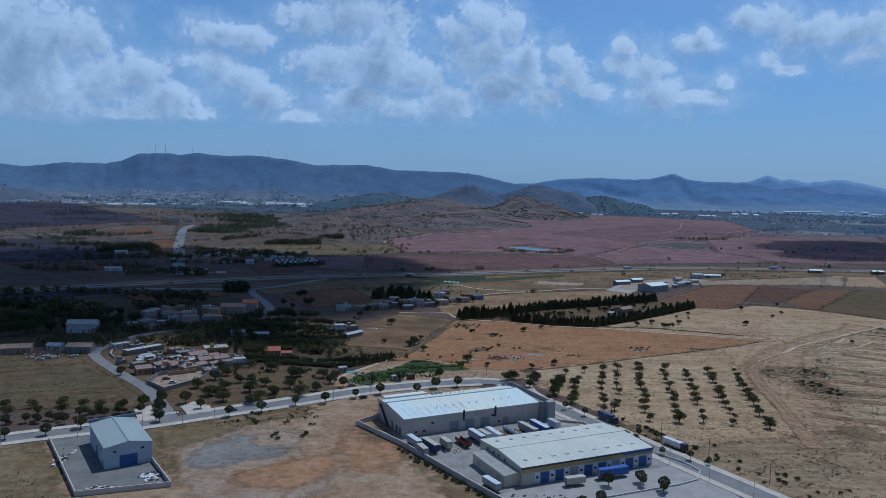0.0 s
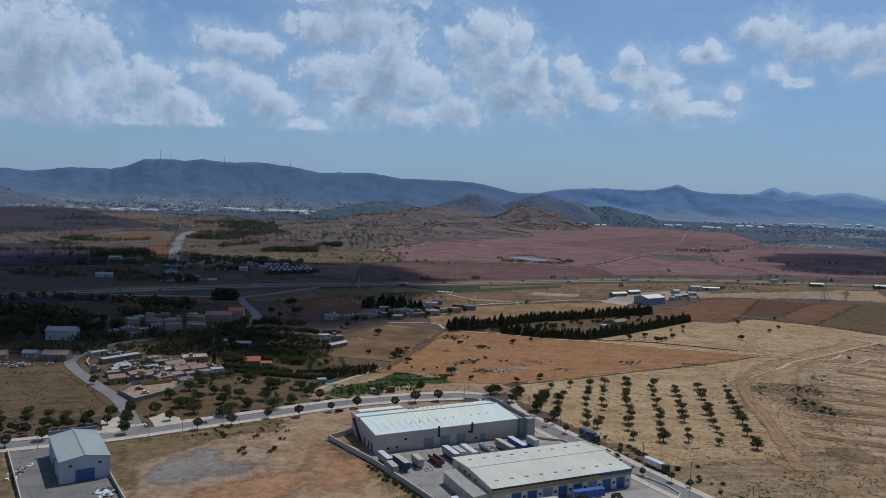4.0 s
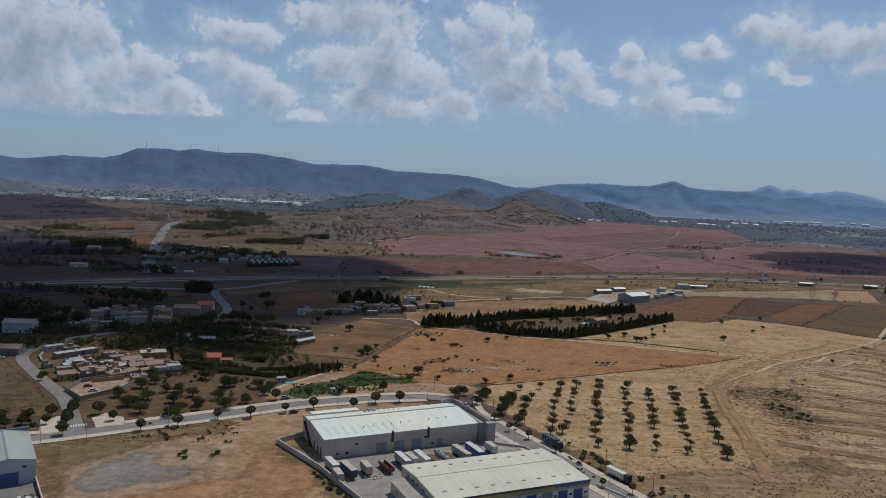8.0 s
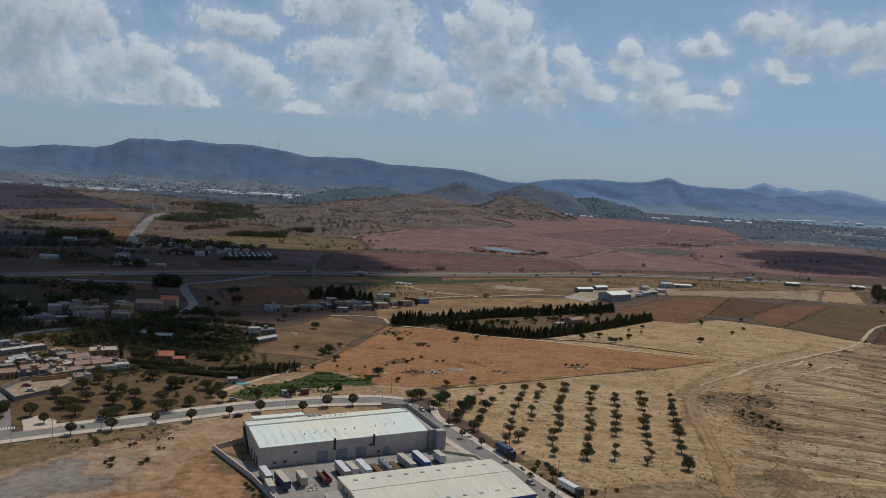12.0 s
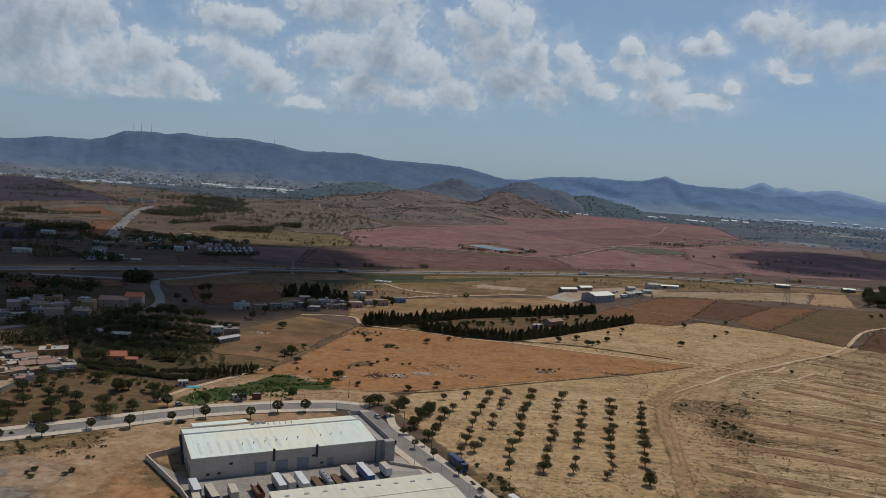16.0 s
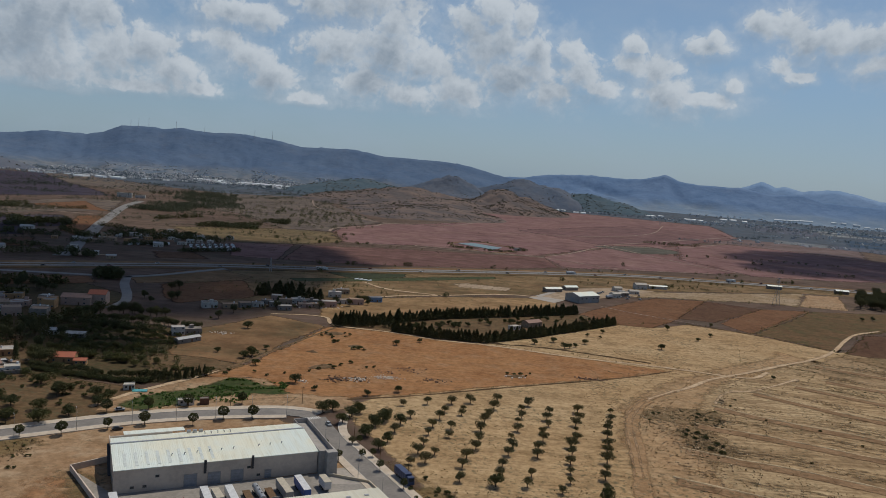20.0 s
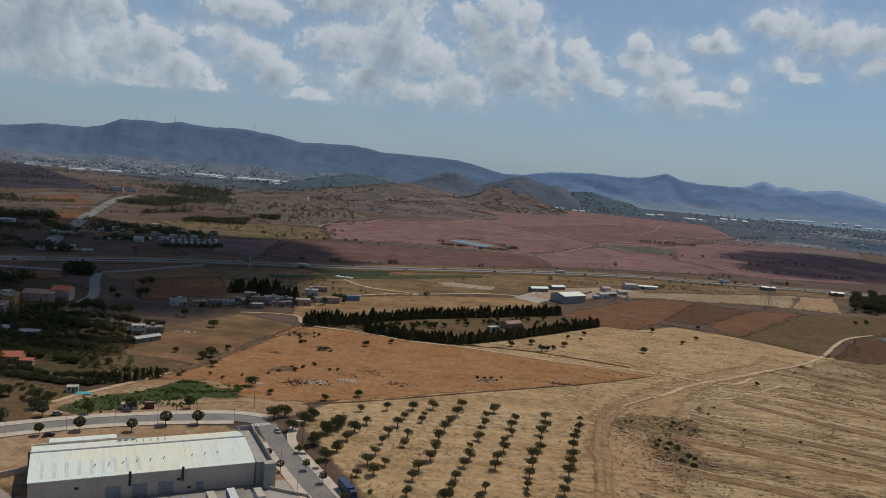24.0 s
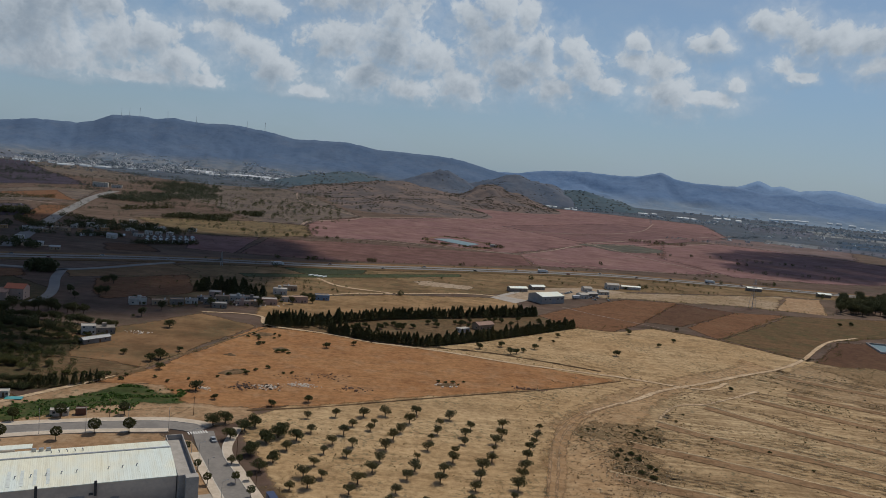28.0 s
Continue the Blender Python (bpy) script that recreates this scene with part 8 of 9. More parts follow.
far_woods("slope_scrub", [(-230, 1500, 130, 160, 260, 2.6), (-180, 1250, 110, 90, 240, 2.4), (-330, 1800, 140, 260, 320, 3.2), (-280, 2200, 120, 240, 260, 3.6), (-650, 1900, 120, 300, 160, 3.6), (-700, 1400, 240, 120, 90, 3.2), (-560, 1200, 160, 60, 90, 2.8), (-960, 2300, 260, 300, 220, 4), (-120, 1050, 70, 50, 70, 2.0), (60, 1700, 260, 200, 60, 2.6), (0, 1150, 90, 24, 60, 2.0)],
          SCRUB_LEAF, "low dark scrub dotted over the dry slopes", 0.8, 12)
far_woods("midland_scrub", [(60, 860, 160, 50, 200, 1.3), (-20, 780, 70, 40, 120, 1.3), (260, 960, 140, 40, 150, 1.4), (140, 740, 60, 30, 60, 1.1), (400, 940, 120, 40, 90, 1.3), (-100, 740, 40, 40, 60, 1.4)], BUSH_LEAF, "low weeds and scrub below the highway", 1.5, 7)
far_woods("shaded_woods", [(-340, 620, 40, 16, 46, 7), (-400, 580, 50, 26, 60, 7), (-300, 600, 26, 16, 30, 7), (-255, 690, 40, 8, 30, 6), (-340, 700, 40, 7, 30, 5), (-430, 680, 60, 10, 40, 6), (-238, 630, 22, 10, 26, 6), (-320, 560, 26, 14, 40, 7)], CYPRESS_LEAF, "dark trees south of the highway", 1.2, 30)
def along(points, gap, across, count, tall):
    """Patches for shrubs strung out along a field edge."""
    return [(p.x, p.y, gap * 0.6, across, count, tall) for p, _ in smooth_line(points, gap)]


def shrub_lines(x0, y0, x1, y1, count, longest, tall, angle, across=2.0):
    """Patches for short broken rows of shrubs on balks and field edges over a stretch of land."""
    out = []
    for _ in range(count):
        x, y, a = stuff_rng.uniform(x0, x1), stuff_rng.uniform(y0, y1), radians(angle + stuff_rng.gauss(0, 12))
        for k in range(int(stuff_rng.uniform(0.25, 1) * longest / 6)):
            if stuff_rng.random() < 0.8:
                out.append((x + 6 * k * math.cos(a), y + 6 * k * math.sin(a), 4, across, stuff_rng.randrange(1, 4), tall * stuff_rng.uniform(0.6, 1.3)))
    return out


far_woods("slope_hedges", shrub_lines(-500, 1080, -130, 1250, 22, 70, 3.2, 40) + shrub_lines(-520, 1250, -130, 1500, 26, 80, 3.6, 40) + shrub_lines(-520, 1500, -160, 2000, 30, 110, 4.4, 42, 4) + shrub_lines(-560, 2000, -200, 2500, 22, 140, 5.5, 40, 6), FAR_LEAF, "dark broken hedges on the dry slopes", 0.8, 16)
far_woods("west_field_hedges", shrub_lines(-900, 900, -400, 1100, 26, 90, 4.0, 30) + shrub_lines(-1000, 1100, -520, 1420, 30, 120, 4.6, 30, 3) + shrub_lines(-1100, 1420, -620, 1900, 24, 150, 5.0, 30, 4) + shrub_lines(-1300, 1900, -620, 2500, 26, 200, 6.0, 30, 6), FAR_LEAF, "dark hedges between the western fields", 0.8, 16)
far_woods("farm_clumps", along([(-493, 1088), (-476, 1124), (-458, 1162)], 7, 6, 7, 8) + along([(-348, 832), (-326, 856), (-306, 878)], 7, 6, 6, 6) + along([(-292, 1248), (-256, 1300), (-222, 1348)], 8, 6, 7, 6.5) + along([(-386, 1320), (-349, 1415)], 8, 5, 5, 7)
          + along([(-236, 1428), (-203, 1475)], 8, 4, 5, 7) + along([(-672, 1362), (-658, 1424)], 9, 5, 5, 7) + along([(-597, 1333), (-548, 1414)], 9, 4, 4, 6) + along([(-214, 942), (-157, 978)], 6, 2, 4, 4.5) + along([(-300, 1030), (-216, 1090), (-200, 1100)], 8, 5, 5, 6)
          + along([(-420, 1075), (-353, 1010)], 8, 8, 5, 6) + along([(-403, 1150), (-360, 1130), (-306, 1092)], 9, 8, 5, 6), CYPRESS_LEAF, "dense dark clumps of trees beyond the highway", 0.8, 26)
far_woods("orchard_far", [(-500 + 11 * i + 4 * j, 890 + 12 * j - 2 * i, 2, 2, 1, 4.0) for i in range(8) for j in range(8)], FAR_LEAF, "dark orchard rows in the shaded fields", 0.8, 22)
far_woods("highway_trees", [(x, y, 3, 3, 4, 4.2) for x, y in ((-18, 944), (-12, 946), (45, 972), (50, 974), (152, 1012), (-49, 931), (-39, 873), (94, 774), (-90, 1316), (-71, 1298), (-59, 1305), (-36, 1177), (-22, 1184), (-63, 1161), (-89, 1153), (-120, 1160), (-154, 1172), (231, 951), (318, 933), (333, 941), (355, 961), (362, 964), (485, 1067), (571, 1108), (496, 1391), (515, 1389), (557, 1413), (615, 1347), (630, 1352), (351, 1162))], ROAD_LEAF, "dark rounded trees beside the highway", 0.75, 40)
far_woods("verge_scrub", along(HW[3:12], 13, 2.5, 2, 1.6), FAR_LEAF, "low shrubs in the highway median and verge", 0.9, 10)
far_woods("field_edge_scrub", along([(352, 704), (410, 775), (474, 858)], 10, 1.6, 3, 1.5) + along([(306, 754), (340, 815), (372, 873)], 10, 1.4, 2, 1.3) + along([(340, 746), (380, 796), (422, 848)], 10, 1.4, 2, 1.3) + along([(240, 700), (300, 726), (352, 704), (400, 657)], 9, 1.6, 3, 1.3)
          + along([(404, 652), (440, 690), (466, 738), (560, 800)], 10, 2.2, 4, 1.6) + along([(300, 862), (372, 878), (476, 886), (540, 890)], 10, 2, 3, 1.8) + along([(240, 552), (197, 524), (133, 489), (76, 457)], 8, 0.8, 1, 0.9) + along([(17, 604), (-8, 530), (-28, 470)], 7, 1.0, 3, 1.1)
          + along([(120, 592), (182, 574), (240, 563), (290, 552)], 9, 1.2, 2, 0.9) + along([(-60, 640), (10, 716), (90, 776)], 12, 2.5, 3, 1.8) + along([(-100, 940), (13, 962), (168, 1024), (330, 1090)], 22, 3, 2, 2.0), BUSH_LEAF, "dry bushes along the field edges", 1.3, 10)
far_woods("pond_planting", [(150, 1362, 24, 5, 40, 2.6), (200, 1306, 8, 20, 40, 2.4), (120, 1242, 26, 6, 70, 3.0), (176, 1232, 26, 6, 80, 3.0), (100, 1290, 5, 28, 40, 2.2), (214, 1262, 8, 8, 14, 5)], CYPRESS_LEAF, "dark shrubs on the pond banks", 0.75, 32)
far_woods("slope_trees", [(-180, 1180, 70, 30, 14, 4), (-90, 1230, 40, 24, 10, 5), (-60, 1180, 60, 10, 8, 4), (-220, 1250, 60, 40, 14, 5), (-120, 1500, 80, 120, 40, 6), (-260, 1700, 120, 160, 60, 7), (40, 1160, 80, 10, 5, 4), (-140, 1700, 60, 100, 30, 7), (560, 1640, 60, 8, 40, 6), (640, 1240, 90, 8, 18, 5), (700, 1420, 120, 8, 22, 5), (480, 1130, 40, 6, 10, 4)], ROAD_LEAF, "scattered dark trees on the dry slopes", 0.75, 36)
far_woods("highway_bushes", [(x, y, rx, ry, count, tall * 0.7) for x, y, rx, ry, count, tall in ((-100, 890, 40, 10, 6, 3), (60, 960, 60, 12, 3, 3.5), (170, 1002, 50, 10, 3, 4), (300, 1060, 60, 8, 4, 4), (350, 960, 60, 5, 14, 4), (400, 970, 50, 5, 14, 4), (260, 950, 60, 20, 5, 4), (470, 1090, 40, 8, 3, 5), (560, 1100, 20, 6, 8, 6), (100, 880, 60, 20, 6, 3),
                               (0, 790, 50, 14, 16, 4), (-40, 760, 40, 14, 20, 4), (30, 760, 30, 10, 10, 4), (420, 1020, 60, 8, 10, 5), (620, 1020, 60, 10, 16, 6))], ROAD_LEAF, "dark bushes along the highway", 0.9, 30)
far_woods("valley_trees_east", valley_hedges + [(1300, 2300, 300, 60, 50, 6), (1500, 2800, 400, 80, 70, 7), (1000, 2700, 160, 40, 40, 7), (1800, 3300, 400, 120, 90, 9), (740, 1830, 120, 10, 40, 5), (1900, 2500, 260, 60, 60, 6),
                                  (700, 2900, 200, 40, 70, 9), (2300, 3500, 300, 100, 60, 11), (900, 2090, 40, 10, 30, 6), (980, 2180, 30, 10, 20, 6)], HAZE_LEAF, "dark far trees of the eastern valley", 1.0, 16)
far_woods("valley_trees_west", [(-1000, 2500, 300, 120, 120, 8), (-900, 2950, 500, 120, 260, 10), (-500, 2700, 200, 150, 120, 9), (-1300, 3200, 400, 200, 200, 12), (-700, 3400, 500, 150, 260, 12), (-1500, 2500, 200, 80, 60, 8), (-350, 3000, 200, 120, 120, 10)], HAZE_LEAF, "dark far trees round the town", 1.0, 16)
far_woods("garden_thicket", [(-96, 490, 34, 14, 50, 3.2), (-112, 520, 34, 5, 40, 3.0), (-142, 500, 20, 22, 36, 3.6), (-84, 510, 24, 8, 24, 3.0), (-120, 558, 34, 4, 40, 3.2), (-120, 560, 30, 12, 50, 4)], ROAD_LEAF, "tangled dark garden trees and shrubs", 0.62, 60)
far_woods("garden_shrubs", [(-64, 546, 3, 14, 16, 2.6), (-62, 482, 16, 10, 26, 2.4), (-46, 470, 16, 8, 30, 2.0), (-90, 434, 26, 6, 24, 2.0), (-106, 440, 14, 5, 20, 2.4), (-92, 498, 30, 8, 30, 2.6), (-76, 520, 16, 10, 30, 2.2)], BUSH_LEAF, "olive-green garden shrubs", 0.6, 50)
far_woods("village_thicket", [(-175, 500, 26, 12, 40, 4), (-205, 500, 20, 12, 26, 4), (-240, 490, 26, 20, 46, 4.5), (-180, 545, 30, 16, 50, 4.5), (-230, 530, 22, 16, 36, 5), (-165, 455, 20, 18, 22, 2.4), (-150, 565, 20, 16, 36, 5)], CYPRESS_LEAF, "dark shrubs and trees between the houses", 0.9, 40)


def hill_scrub():
    """Low scrub standing on the knolls."""
    s = Shape()
    for body, count, size in zip(knoll_faces, (400, 700, 900, 4200, 4200, 2400, 900, 200), (4, 4, 5, 3.4, 3.4, 2.8, 5, 6)):
        tree = BVHTree.FromPolygons([Vector(v) for v in body.v], body.f)
        xs, ys = [v[0] for v in body.v], [v[1] for v in body.v]
        for _ in range(count):
            x, y = stuff_rng.uniform(min(xs), max(xs)), stuff_rng.uniform(min(ys), max(ys))
            if noise.noise((x / 90, y / 90, 4.0)) < stuff_rng.uniform(-0.35, 0.35):
                continue
            hit = tree.ray_cast(Vector((x, y, 500)), Vector((0, 0, -1)))[0]
            if hit is None or hit.z < 1:
                continue
            for _ in range(9):
                d = Vector((stuff_rng.gauss(0, 1), stuff_rng.gauss(0, 1), abs(stuff_rng.gauss(0, 0.7))))
                leaf_card(s, hit + d * size * 0.4, size * 0.36, stuff_rng)
    tagged(part("hill_scrub", s, SCRUB_LEAF), "dark scrub dotted over the low hills", "scrub", kind="stuff")


hill_scrub()


def far_town(name, patches, label):
    """Small distant houses, each a block with a roof edge."""
    s = Shape()
    for x, y, rx, ry, count, tall in patches:
        for _ in range(count):
            a, r = stuff_rng.uniform(0, 6.28), stuff_rng.random() ** 0.5
            m = pose(x + rx * r * math.cos(a), y + ry * r * math.sin(a), 0, 0, 0, stuff_rng.uniform(0, 50))
            w, d, h = stuff_rng.uniform(6, 13), stuff_rng.uniform(6, 10), tall * stuff_rng.uniform(0.6, 1.3)
            s.box(-w / 2, -d / 2, -0.5, w / 2, d / 2, h, m)
            if stuff_rng.random() < 0.5:
                s.box(-w / 4, -d / 4, h, w / 5, d / 5, h + 2.4, m)

    def colour(n, where):
        pick = n.add("ShaderNodeNewGeometry").outputs["Random Per Island"]
        col = n.mix(n.ramp(pick, 0, 1, 0, 1, "LINEAR"), (0.40, 0.40, 0.40), (0.84, 0.83, 0.80))
        return n.mix(n.ramp(n.noise(where, 0.2, 3.0), 0.4, 0.6, 0, 0.4), col, (0.42, 0.36, 0.33))
    tagged(part(name, s, surface(name + "_walls", colour, 0.9)), label, "town", kind="stuff")


far_town("far_town", [(-900, 3330, 420, 120, 260, 7), (-560, 3420, 360, 100, 180, 7), (-1300, 3250, 350, 140, 130, 6), (-700, 3100, 300, 60, 60, 6), (-1250, 2850, 300, 80, 40, 5)], "white houses of a far town below the mountains")
far_town("far_valley_houses", [(1400, 2400, 400, 260, 50, 3), (1700, 3000, 500, 300, 90, 4), (1100, 2900, 250, 150, 40, 4), (2200, 3500, 400, 200, 60, 5), (950, 1960, 200, 40, 8, 3), (600, 2960, 150, 40, 16, 5), (1500, 3600, 300, 200, 40, 7)], "scattered pale houses of the eastern valley")


def slope_town():
    """Houses and trees of the town at the foot of the western mountains."""
    body = ridge_faces[0]
    tree = BVHTree.FromPolygons([Vector(v) for v in body.v], body.f)
    houses, woods = Shape(), Shape()
    for _ in range(3600):
        az, r = stuff_rng.uniform(-31, -3), 3020 + 1000 * stuff_rng.random() ** 1.2
        x, y = r * math.sin(radians(az)), r * math.cos(radians(az))
        near = noise.noise((az / 2.2, r / 130, 3.0)) - abs(az + 15) / 26 - max(0, r - 3650) / 400
        hit = tree.ray_cast(Vector((x, y, 800)), Vector((0, 0, -1)))[0]
        z = hit.z if hit is not None else 0.0
        if near > -0.5 and stuff_rng.random() < 0.72:
            w, d, h = stuff_rng.uniform(6, 13), stuff_rng.uniform(6, 10), stuff_rng.uniform(3, 7)
            houses.box(-w / 2, -d / 2, -4, w / 2, d / 2, h, pose(x, y, z, 0, 0, stuff_rng.uniform(0, 60)))
        elif near > -1.0 and stuff_rng.random() < 0.6:
            for _ in range(5):
                q = Vector((x + stuff_rng.gauss(0, 9), y + stuff_rng.gauss(0, 9), z + stuff_rng.uniform(0, 4)))
                leaf_card(woods, q, 2.0, stuff_rng)
    tagged(part("hillside_town", houses, bpy.data.materials["far_town_walls"]), "pale houses climbing the mountain foot", "town", kind="stuff")
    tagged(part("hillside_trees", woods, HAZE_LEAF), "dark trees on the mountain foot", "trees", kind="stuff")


slope_town()


paved = [q for line in (EW, NS, LANE) for q in smooth_line(line, 6.0)]


def tufts(name, material, label, regions, size, sprays=3):
    """Weeds: small sprays standing in drifts."""
    s = Shape()
    for x0, y0, x1, y1, count, cut, angle in regions:
        done = tries = 0
        ca, sa = math.cos(radians(angle)), math.sin(radians(angle))
        while done < count and tries < count * 8:
            tries += 1
            x, y = stuff_rng.uniform(x0, x1), stuff_rng.uniform(y0, y1)
            if 40 < x < 37 + (413 - y) * 0.573 + 9:
                continue
            if any((x - p.x) ** 2 + (y - p.y) ** 2 < 110 for p, _ in paved):
                continue
            u, v = x * ca + y * sa, y * ca - x * sa
            if noise.fractal((u / 45, v / 6, 2.0), 1.0, 2.0, 4) + 0.5 * noise.noise((x / 60, y / 60, 7.0)) < cut:
                continue
            done += 1
            k = size * stuff_rng.uniform(0.5, 1.5)
            for _ in range(sprays):
                leaf_card(s, Vector((x + stuff_rng.gauss(0, k * 0.6), y + stuff_rng.gauss(0, k * 0.6), 0.15 + k * 0.35)), k, stuff_rng)
    tagged(part(name, s, material), label, "weeds", kind="stuff")


tufts("scrub_drift", leaf("olive_scrub", (0.10, 0.088, 0.045), (0.155, 0.13, 0.068), 0.1), "dense low scrub in a hollow", [(392, 596, 540, 650, 600, -0.2, 20), (207, 400, 225, 438, 300, -0.6, 60), (198, 452, 240, 472, 160, -0.3, 40), (330, 480, 500, 600, 900, 0.3, -27), (216, 444, 237, 469, 200, -0.2, 30)], 0.34)
tufts("dry_weeds", DRY_LEAF, "dry straw-coloured weeds in drifts", [(60, 300, 190, 470, 900, 0.1, 8), (180, 260, 430, 600, 5200, 0.2, -27), (-200, 240, -120, 310, 400, -0.1, 118), (-330, 340, -160, 440, 900, 0.0, 30)], 0.22)
tufts("dark_weeds", leaf("olive_brown_weeds", (0.15, 0.122, 0.065), (0.23, 0.18, 0.1), 0.15), "low grey-green weeds in drifts", [(96, 260, 190, 345, 420, 0.1, 120), (190, 300, 430, 600, 1500, 0.36, -27), (60, 350, 185, 460, 90, 0.38, 8), (160, 560, 400, 700, 200, 0.2, 10), (-200, 240, -130, 310, 240, 0.05, 118), (-320, 350, -160, 440, 400, 0.1, 30)], 0.2)
tufts("brown_weeds", leaf("brown_brush", (0.18, 0.13, 0.073), (0.27, 0.195, 0.11), 0.15), "dark brown dead brush", [(165, 300, 260, 540, 1400, 0.2, 60), (240, 540, 370, 640, 300, 0.1, 40), (96, 290, 170, 345, 260, 0.1, 120), (-120, 330, -60, 362, 420, 0.05, 33)], 0.24)
tufts("slope_grass", leaf("slope_grass_blades", (0.13, 0.098, 0.05), (0.22, 0.165, 0.085), 0.1), "rough dry grass in uneven drifts", [(-330, 335, -150, 445, 2600, 0.12, 20), (110, 225, 300, 335, 1800, 0.1, 20)], 0.26)
tufts("green_growth", GREEN_LEAF, "lush green weeds filling the hollow", [(-48, 408, -24, 432, 130, -0.3, 40), (-30, 424, 0, 446, 200, -0.3, 40), (-18, 440, 14, 462, 260, -0.2, 20)], 0.55, 4)


def heap(name, x, y, rx, ry, count, size, materials, label):
    """Loose rubble: many small uneven lumps."""
    for m in materials:
        s = Shape()
        for _ in range(count):
            px, py = x + stuff_rng.gauss(0, rx * 0.45), y + stuff_rng.gauss(0, ry * 0.45)
            k = size * stuff_rng.uniform(0.4, 1.4)
            q = pose(px, py, 0.1, stuff_rng.uniform(-20, 20), stuff_rng.uniform(-20, 20), stuff_rng.uniform(0, 90))
            b = k * stuff_rng.uniform(0.4, 0.9)
            s.hull([q @ Vector(v) for v in ((-k, -b, -0.1), (k, -b, -0.1), (k, b, -0.1), (-k, b, -0.1))], [q @ Vector(v) for v in ((-k * 0.7, -b * 0.6, b), (k * 0.5, -b * 0.7, b * 0.8), (k * 0.6, b * 0.6, b), (-k * 0.5, b * 0.7, b * 0.7))])
        tagged(part(name, s, m), label, "rubble", kind="stuff")


DARK_LUMP, PALE_LUMP, RUST = plain("dark_scrap", (0.075, 0.052, 0.038), 0.9), plain("pale_rubble", (0.60, 0.52, 0.43), 0.9), plain("brown_scrap", (0.17, 0.095, 0.06), 0.85)
WHITE_BAG = plain("white_sacks", (0.74, 0.73, 0.70), 0.7)
heap("rubble_heap", 37, 477, 8, 7, 60, 0.5, [DARK_LUMP, RUST], "dark scrap dumped on the red field")
heap("rubble_heap", 48, 479, 7, 5, 60, 0.5, [DARK_LUMP, PALE_LUMP], "scrap and white rubble on the red field")
heap("rubble_heap", 64, 487, 9, 4, 90, 0.5, [PALE_LUMP], "white rubble dumped on the red field")
heap("rubble_heap", 60, 499, 12, 5, 30, 0.45, [RUST], "brown crates scattered on the red field")
heap("rubble_heap", 76, 507, 12, 7, 34, 0.5, [RUST], "brown crates scattered on the red field")
heap("rubble_heap", 88, 488, 9, 5, 24, 0.5, [RUST, DARK_LUMP], "dark crates scattered on the red field")
heap("rubble_heap", 20, 468, 4, 3, 20, 0.6, [PALE_LUMP], "white rubble under a tree")
heap("rubble_heap", 136, 510, 6, 3, 30, 0.6, [PALE_LUMP], "pale stone heap with bushes")
heap("rubble_heap", 180, 518, 9, 2.5, 40, 0.7, [RUST], "dark earth clods at the field edge")
heap("rubble_heap", -50, 562, 10, 4, 34, 0.6, [PALE_LUMP], "white rubble in the tan field")
heap("earth_clods", 206, 428, 26, 70, 420, 0.4, [plain("brown_clods", (0.34, 0.22, 0.125), 0.95), plain("pale_clods", (0.52, 0.385, 0.235), 0.95)], "earth clods thrown up on rough ground")
heap("earth_clods", 260, 545, 60, 26, 260, 0.4, [plain("dark_clods", (0.27, 0.18, 0.105), 0.95)], "earth clods thrown up beside the track")
heap("yard_scrap", -118, 260, 7, 2.0, 26, 0.65, [WHITE_BAG, DARK_LUMP], "bags and scrap along the yard wall")
heap("yard_scrap", -147, 287, 2.5, 10, 24, 0.65, [WHITE_BAG, DARK_LUMP], "bags and scrap along the yard wall")
heap("yard_scrap", -107, 271, 3.6, 3.6, 30, 0.75, [WHITE_BAG, DARK_LUMP], "white bags and black drums in the yard")
heap("yard_scrap", 6, 306, 6, 4, 24, 0.6, [RUST, PALE_LUMP], "pallets and scrap between trailers")
heap("yard_scrap", 40, 262, 14, 3, 24, 0.5, [PALE_LUMP, DARK_LUMP], "boxes on the depot forecourt")
heap("village_clutter", -172, 455, 10, 8, 60, 0.8, [PALE_LUMP, DARK_LUMP], "household clutter between village houses")
heap("village_clutter", -20, 676, 30, 8, 40, 0.8, [PALE_LUMP], "pale clutter and cars between hamlet houses")
heap("village_clutter", -240, 452, 14, 6, 26, 0.8, [PALE_LUMP, DARK_LUMP], "scrap vehicles beside the farm")

# ---- clouds drifting over the plain, whose shade lies on the fields ----
CLOUD = surface("cloud_vapour", lambda n, where: n.mix(n.ramp(n.noise(where, 0.004, 5.0), 0.4, 0.6), (0.82, 0.82, 0.83), (0.75, 0.76, 0.78)), 1.0, specular=0.0)


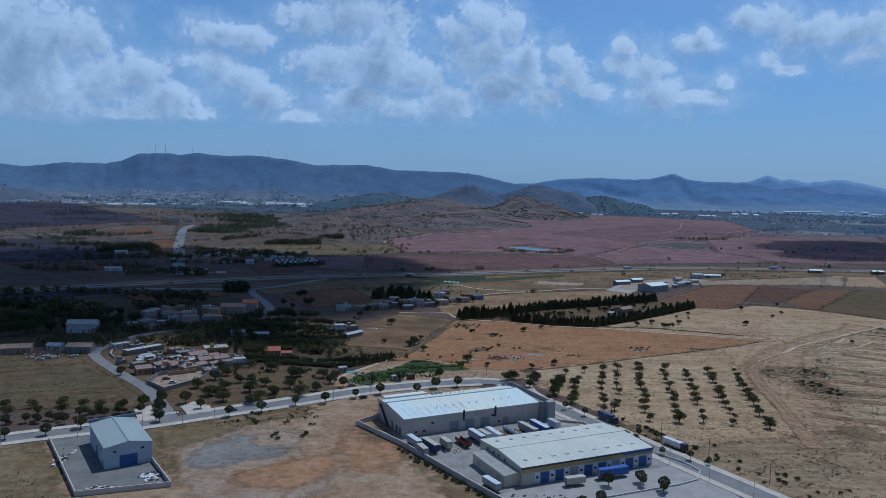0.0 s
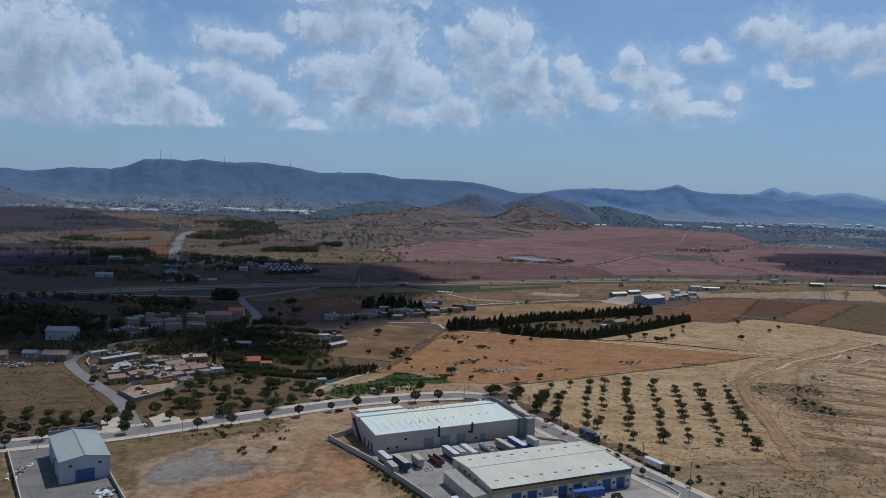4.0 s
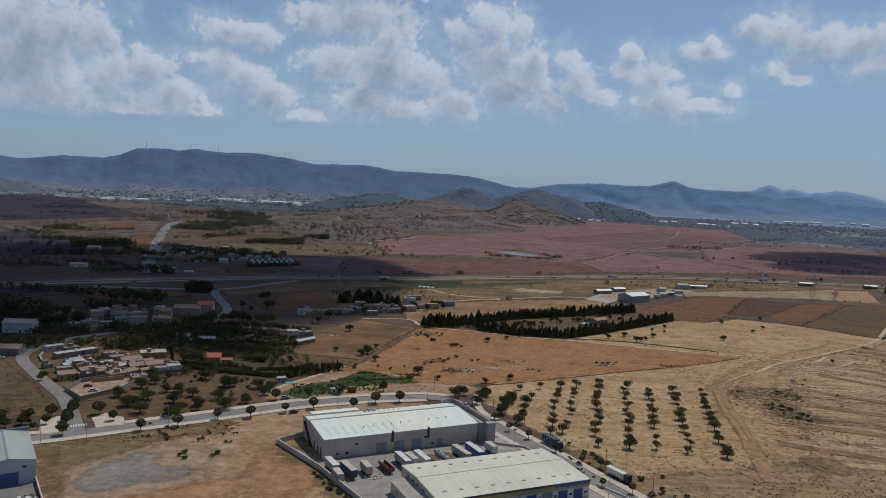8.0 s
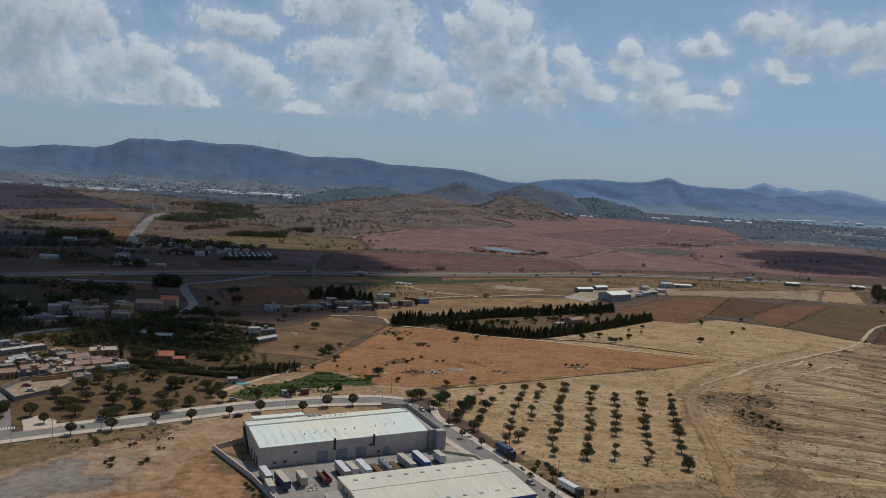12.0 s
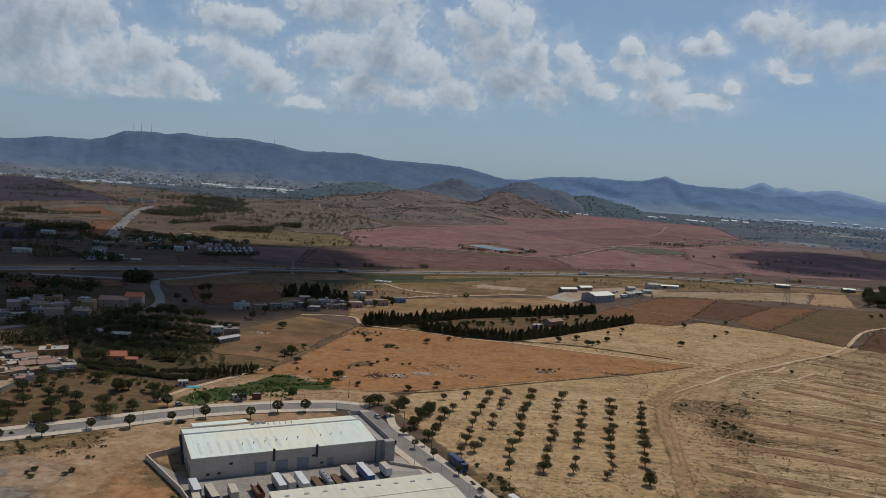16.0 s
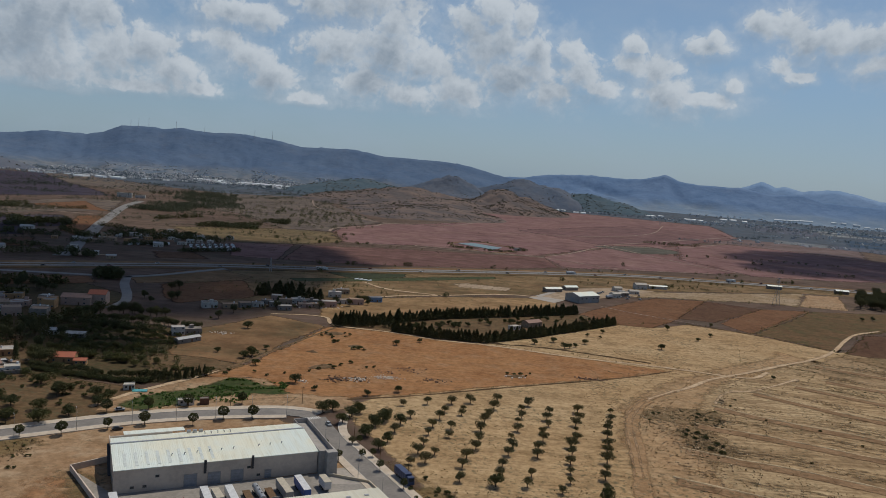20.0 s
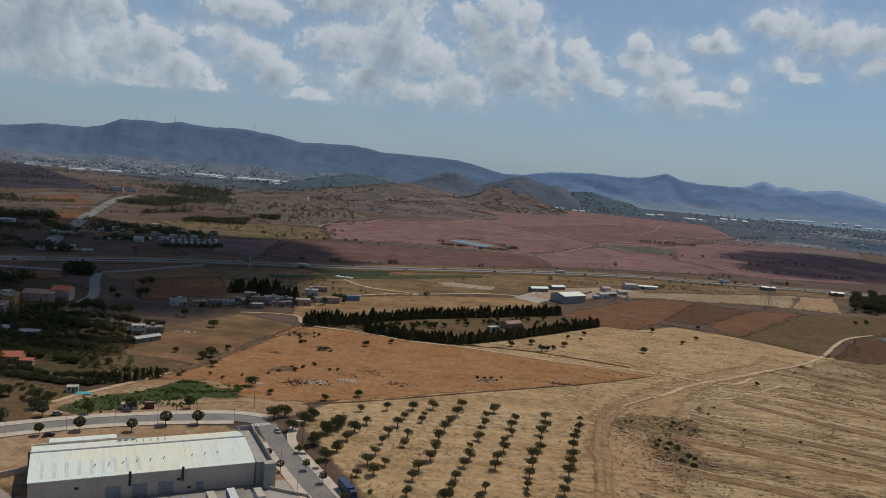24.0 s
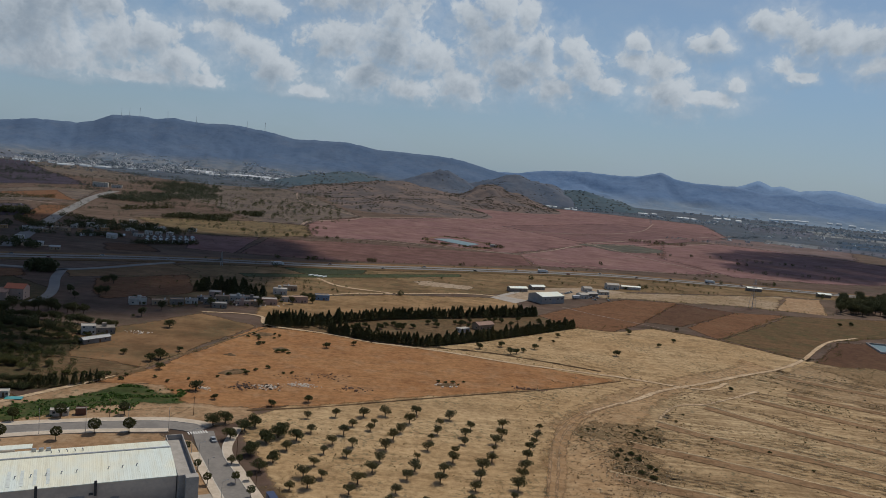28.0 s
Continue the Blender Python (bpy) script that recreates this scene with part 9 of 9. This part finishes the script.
def thin_out(mat, amount):
    """Lets part of the light through, as thin vapour does."""
    n = Nodes(mat.node_tree, False)
    out = next(k for k in n.tree.nodes if k.type == "OUTPUT_MATERIAL")
    mix = n.add("ShaderNodeMixShader", (amount, out.inputs[0].links[0].from_socket, n.add("ShaderNodeBsdfTransparent").outputs[0]))
    n.tree.links.new(mix.outputs[0], out.inputs[0])


thin_out(CLOUD, 0.39)


def drifting_cloud(lumps, height, label, seed):
    """A cumulus with a flat base; each lump is given by where its shade falls."""
    s = Shape()
    shift = SUN_WAY * (height / SUN_WAY.z)
    for k, (gx, gy, r) in enumerate(lumps):
        c = Vector((gx, gy, 0)) + shift
        n, rings, sides = len(s.v), 9, 24
        for i in range(rings + 1):
            lat = math.pi * i / rings - math.pi / 2
            for j in range(sides):
                a = 2 * math.pi * j / sides
                d = Vector((math.cos(lat) * math.cos(a), math.cos(lat) * math.sin(a), math.sin(lat)))
                q = 1 + 0.45 * noise.fractal(d * 1.6 + Vector((k * 3.1, seed, 0)), 1.0, 2.0, 4)
                s.v.append((c.x + d.x * r * q, c.y + d.y * r * q, c.z + (d.z * r * 0.5 * q if d.z > 0 else d.z * r * 0.12)))
        for i in range(rings):
            for j in range(sides):
                m = (j + 1) % sides
                s.f.append((n + i * sides + j, n + i * sides + m, n + (i + 1) * sides + m, n + (i + 1) * sides + j))
    me = s.mesh("cloud")
    me.shade_smooth()
    tagged(part("cloud", me, CLOUD), label, "cloud", "drifting clouds", "structure")


drifting_cloud([(-262, 515, 60), (-215, 560, 40), (-300, 560, 80), (-110, 900, 60), (-120, 1040, 80), (-75, 1000, 50), (-110, 840, 60), (-420, 1040, 110), (-330, 800, 200), (-160, 900, 150), (-190, 660, 110), (-460, 880, 190), (-480, 680, 160), (-110, 780, 90), (-300, 640, 110), (-620, 760, 200), (-120, 980, 90), (-230, 1030, 100), (-90, 650, 50), (-50, 700, 45), (-120, 520, 40)], 3000, "broad white cumulus over the western plain", 1)
drifting_cloud([(650, 1290, 70), (740, 1340, 110), (840, 1430, 130), (700, 1470, 90), (800, 1580, 110), (950, 1540, 130), (900, 1660, 80), (1060, 1480, 140)], 3000, "white cumulus over the eastern fields", 5)
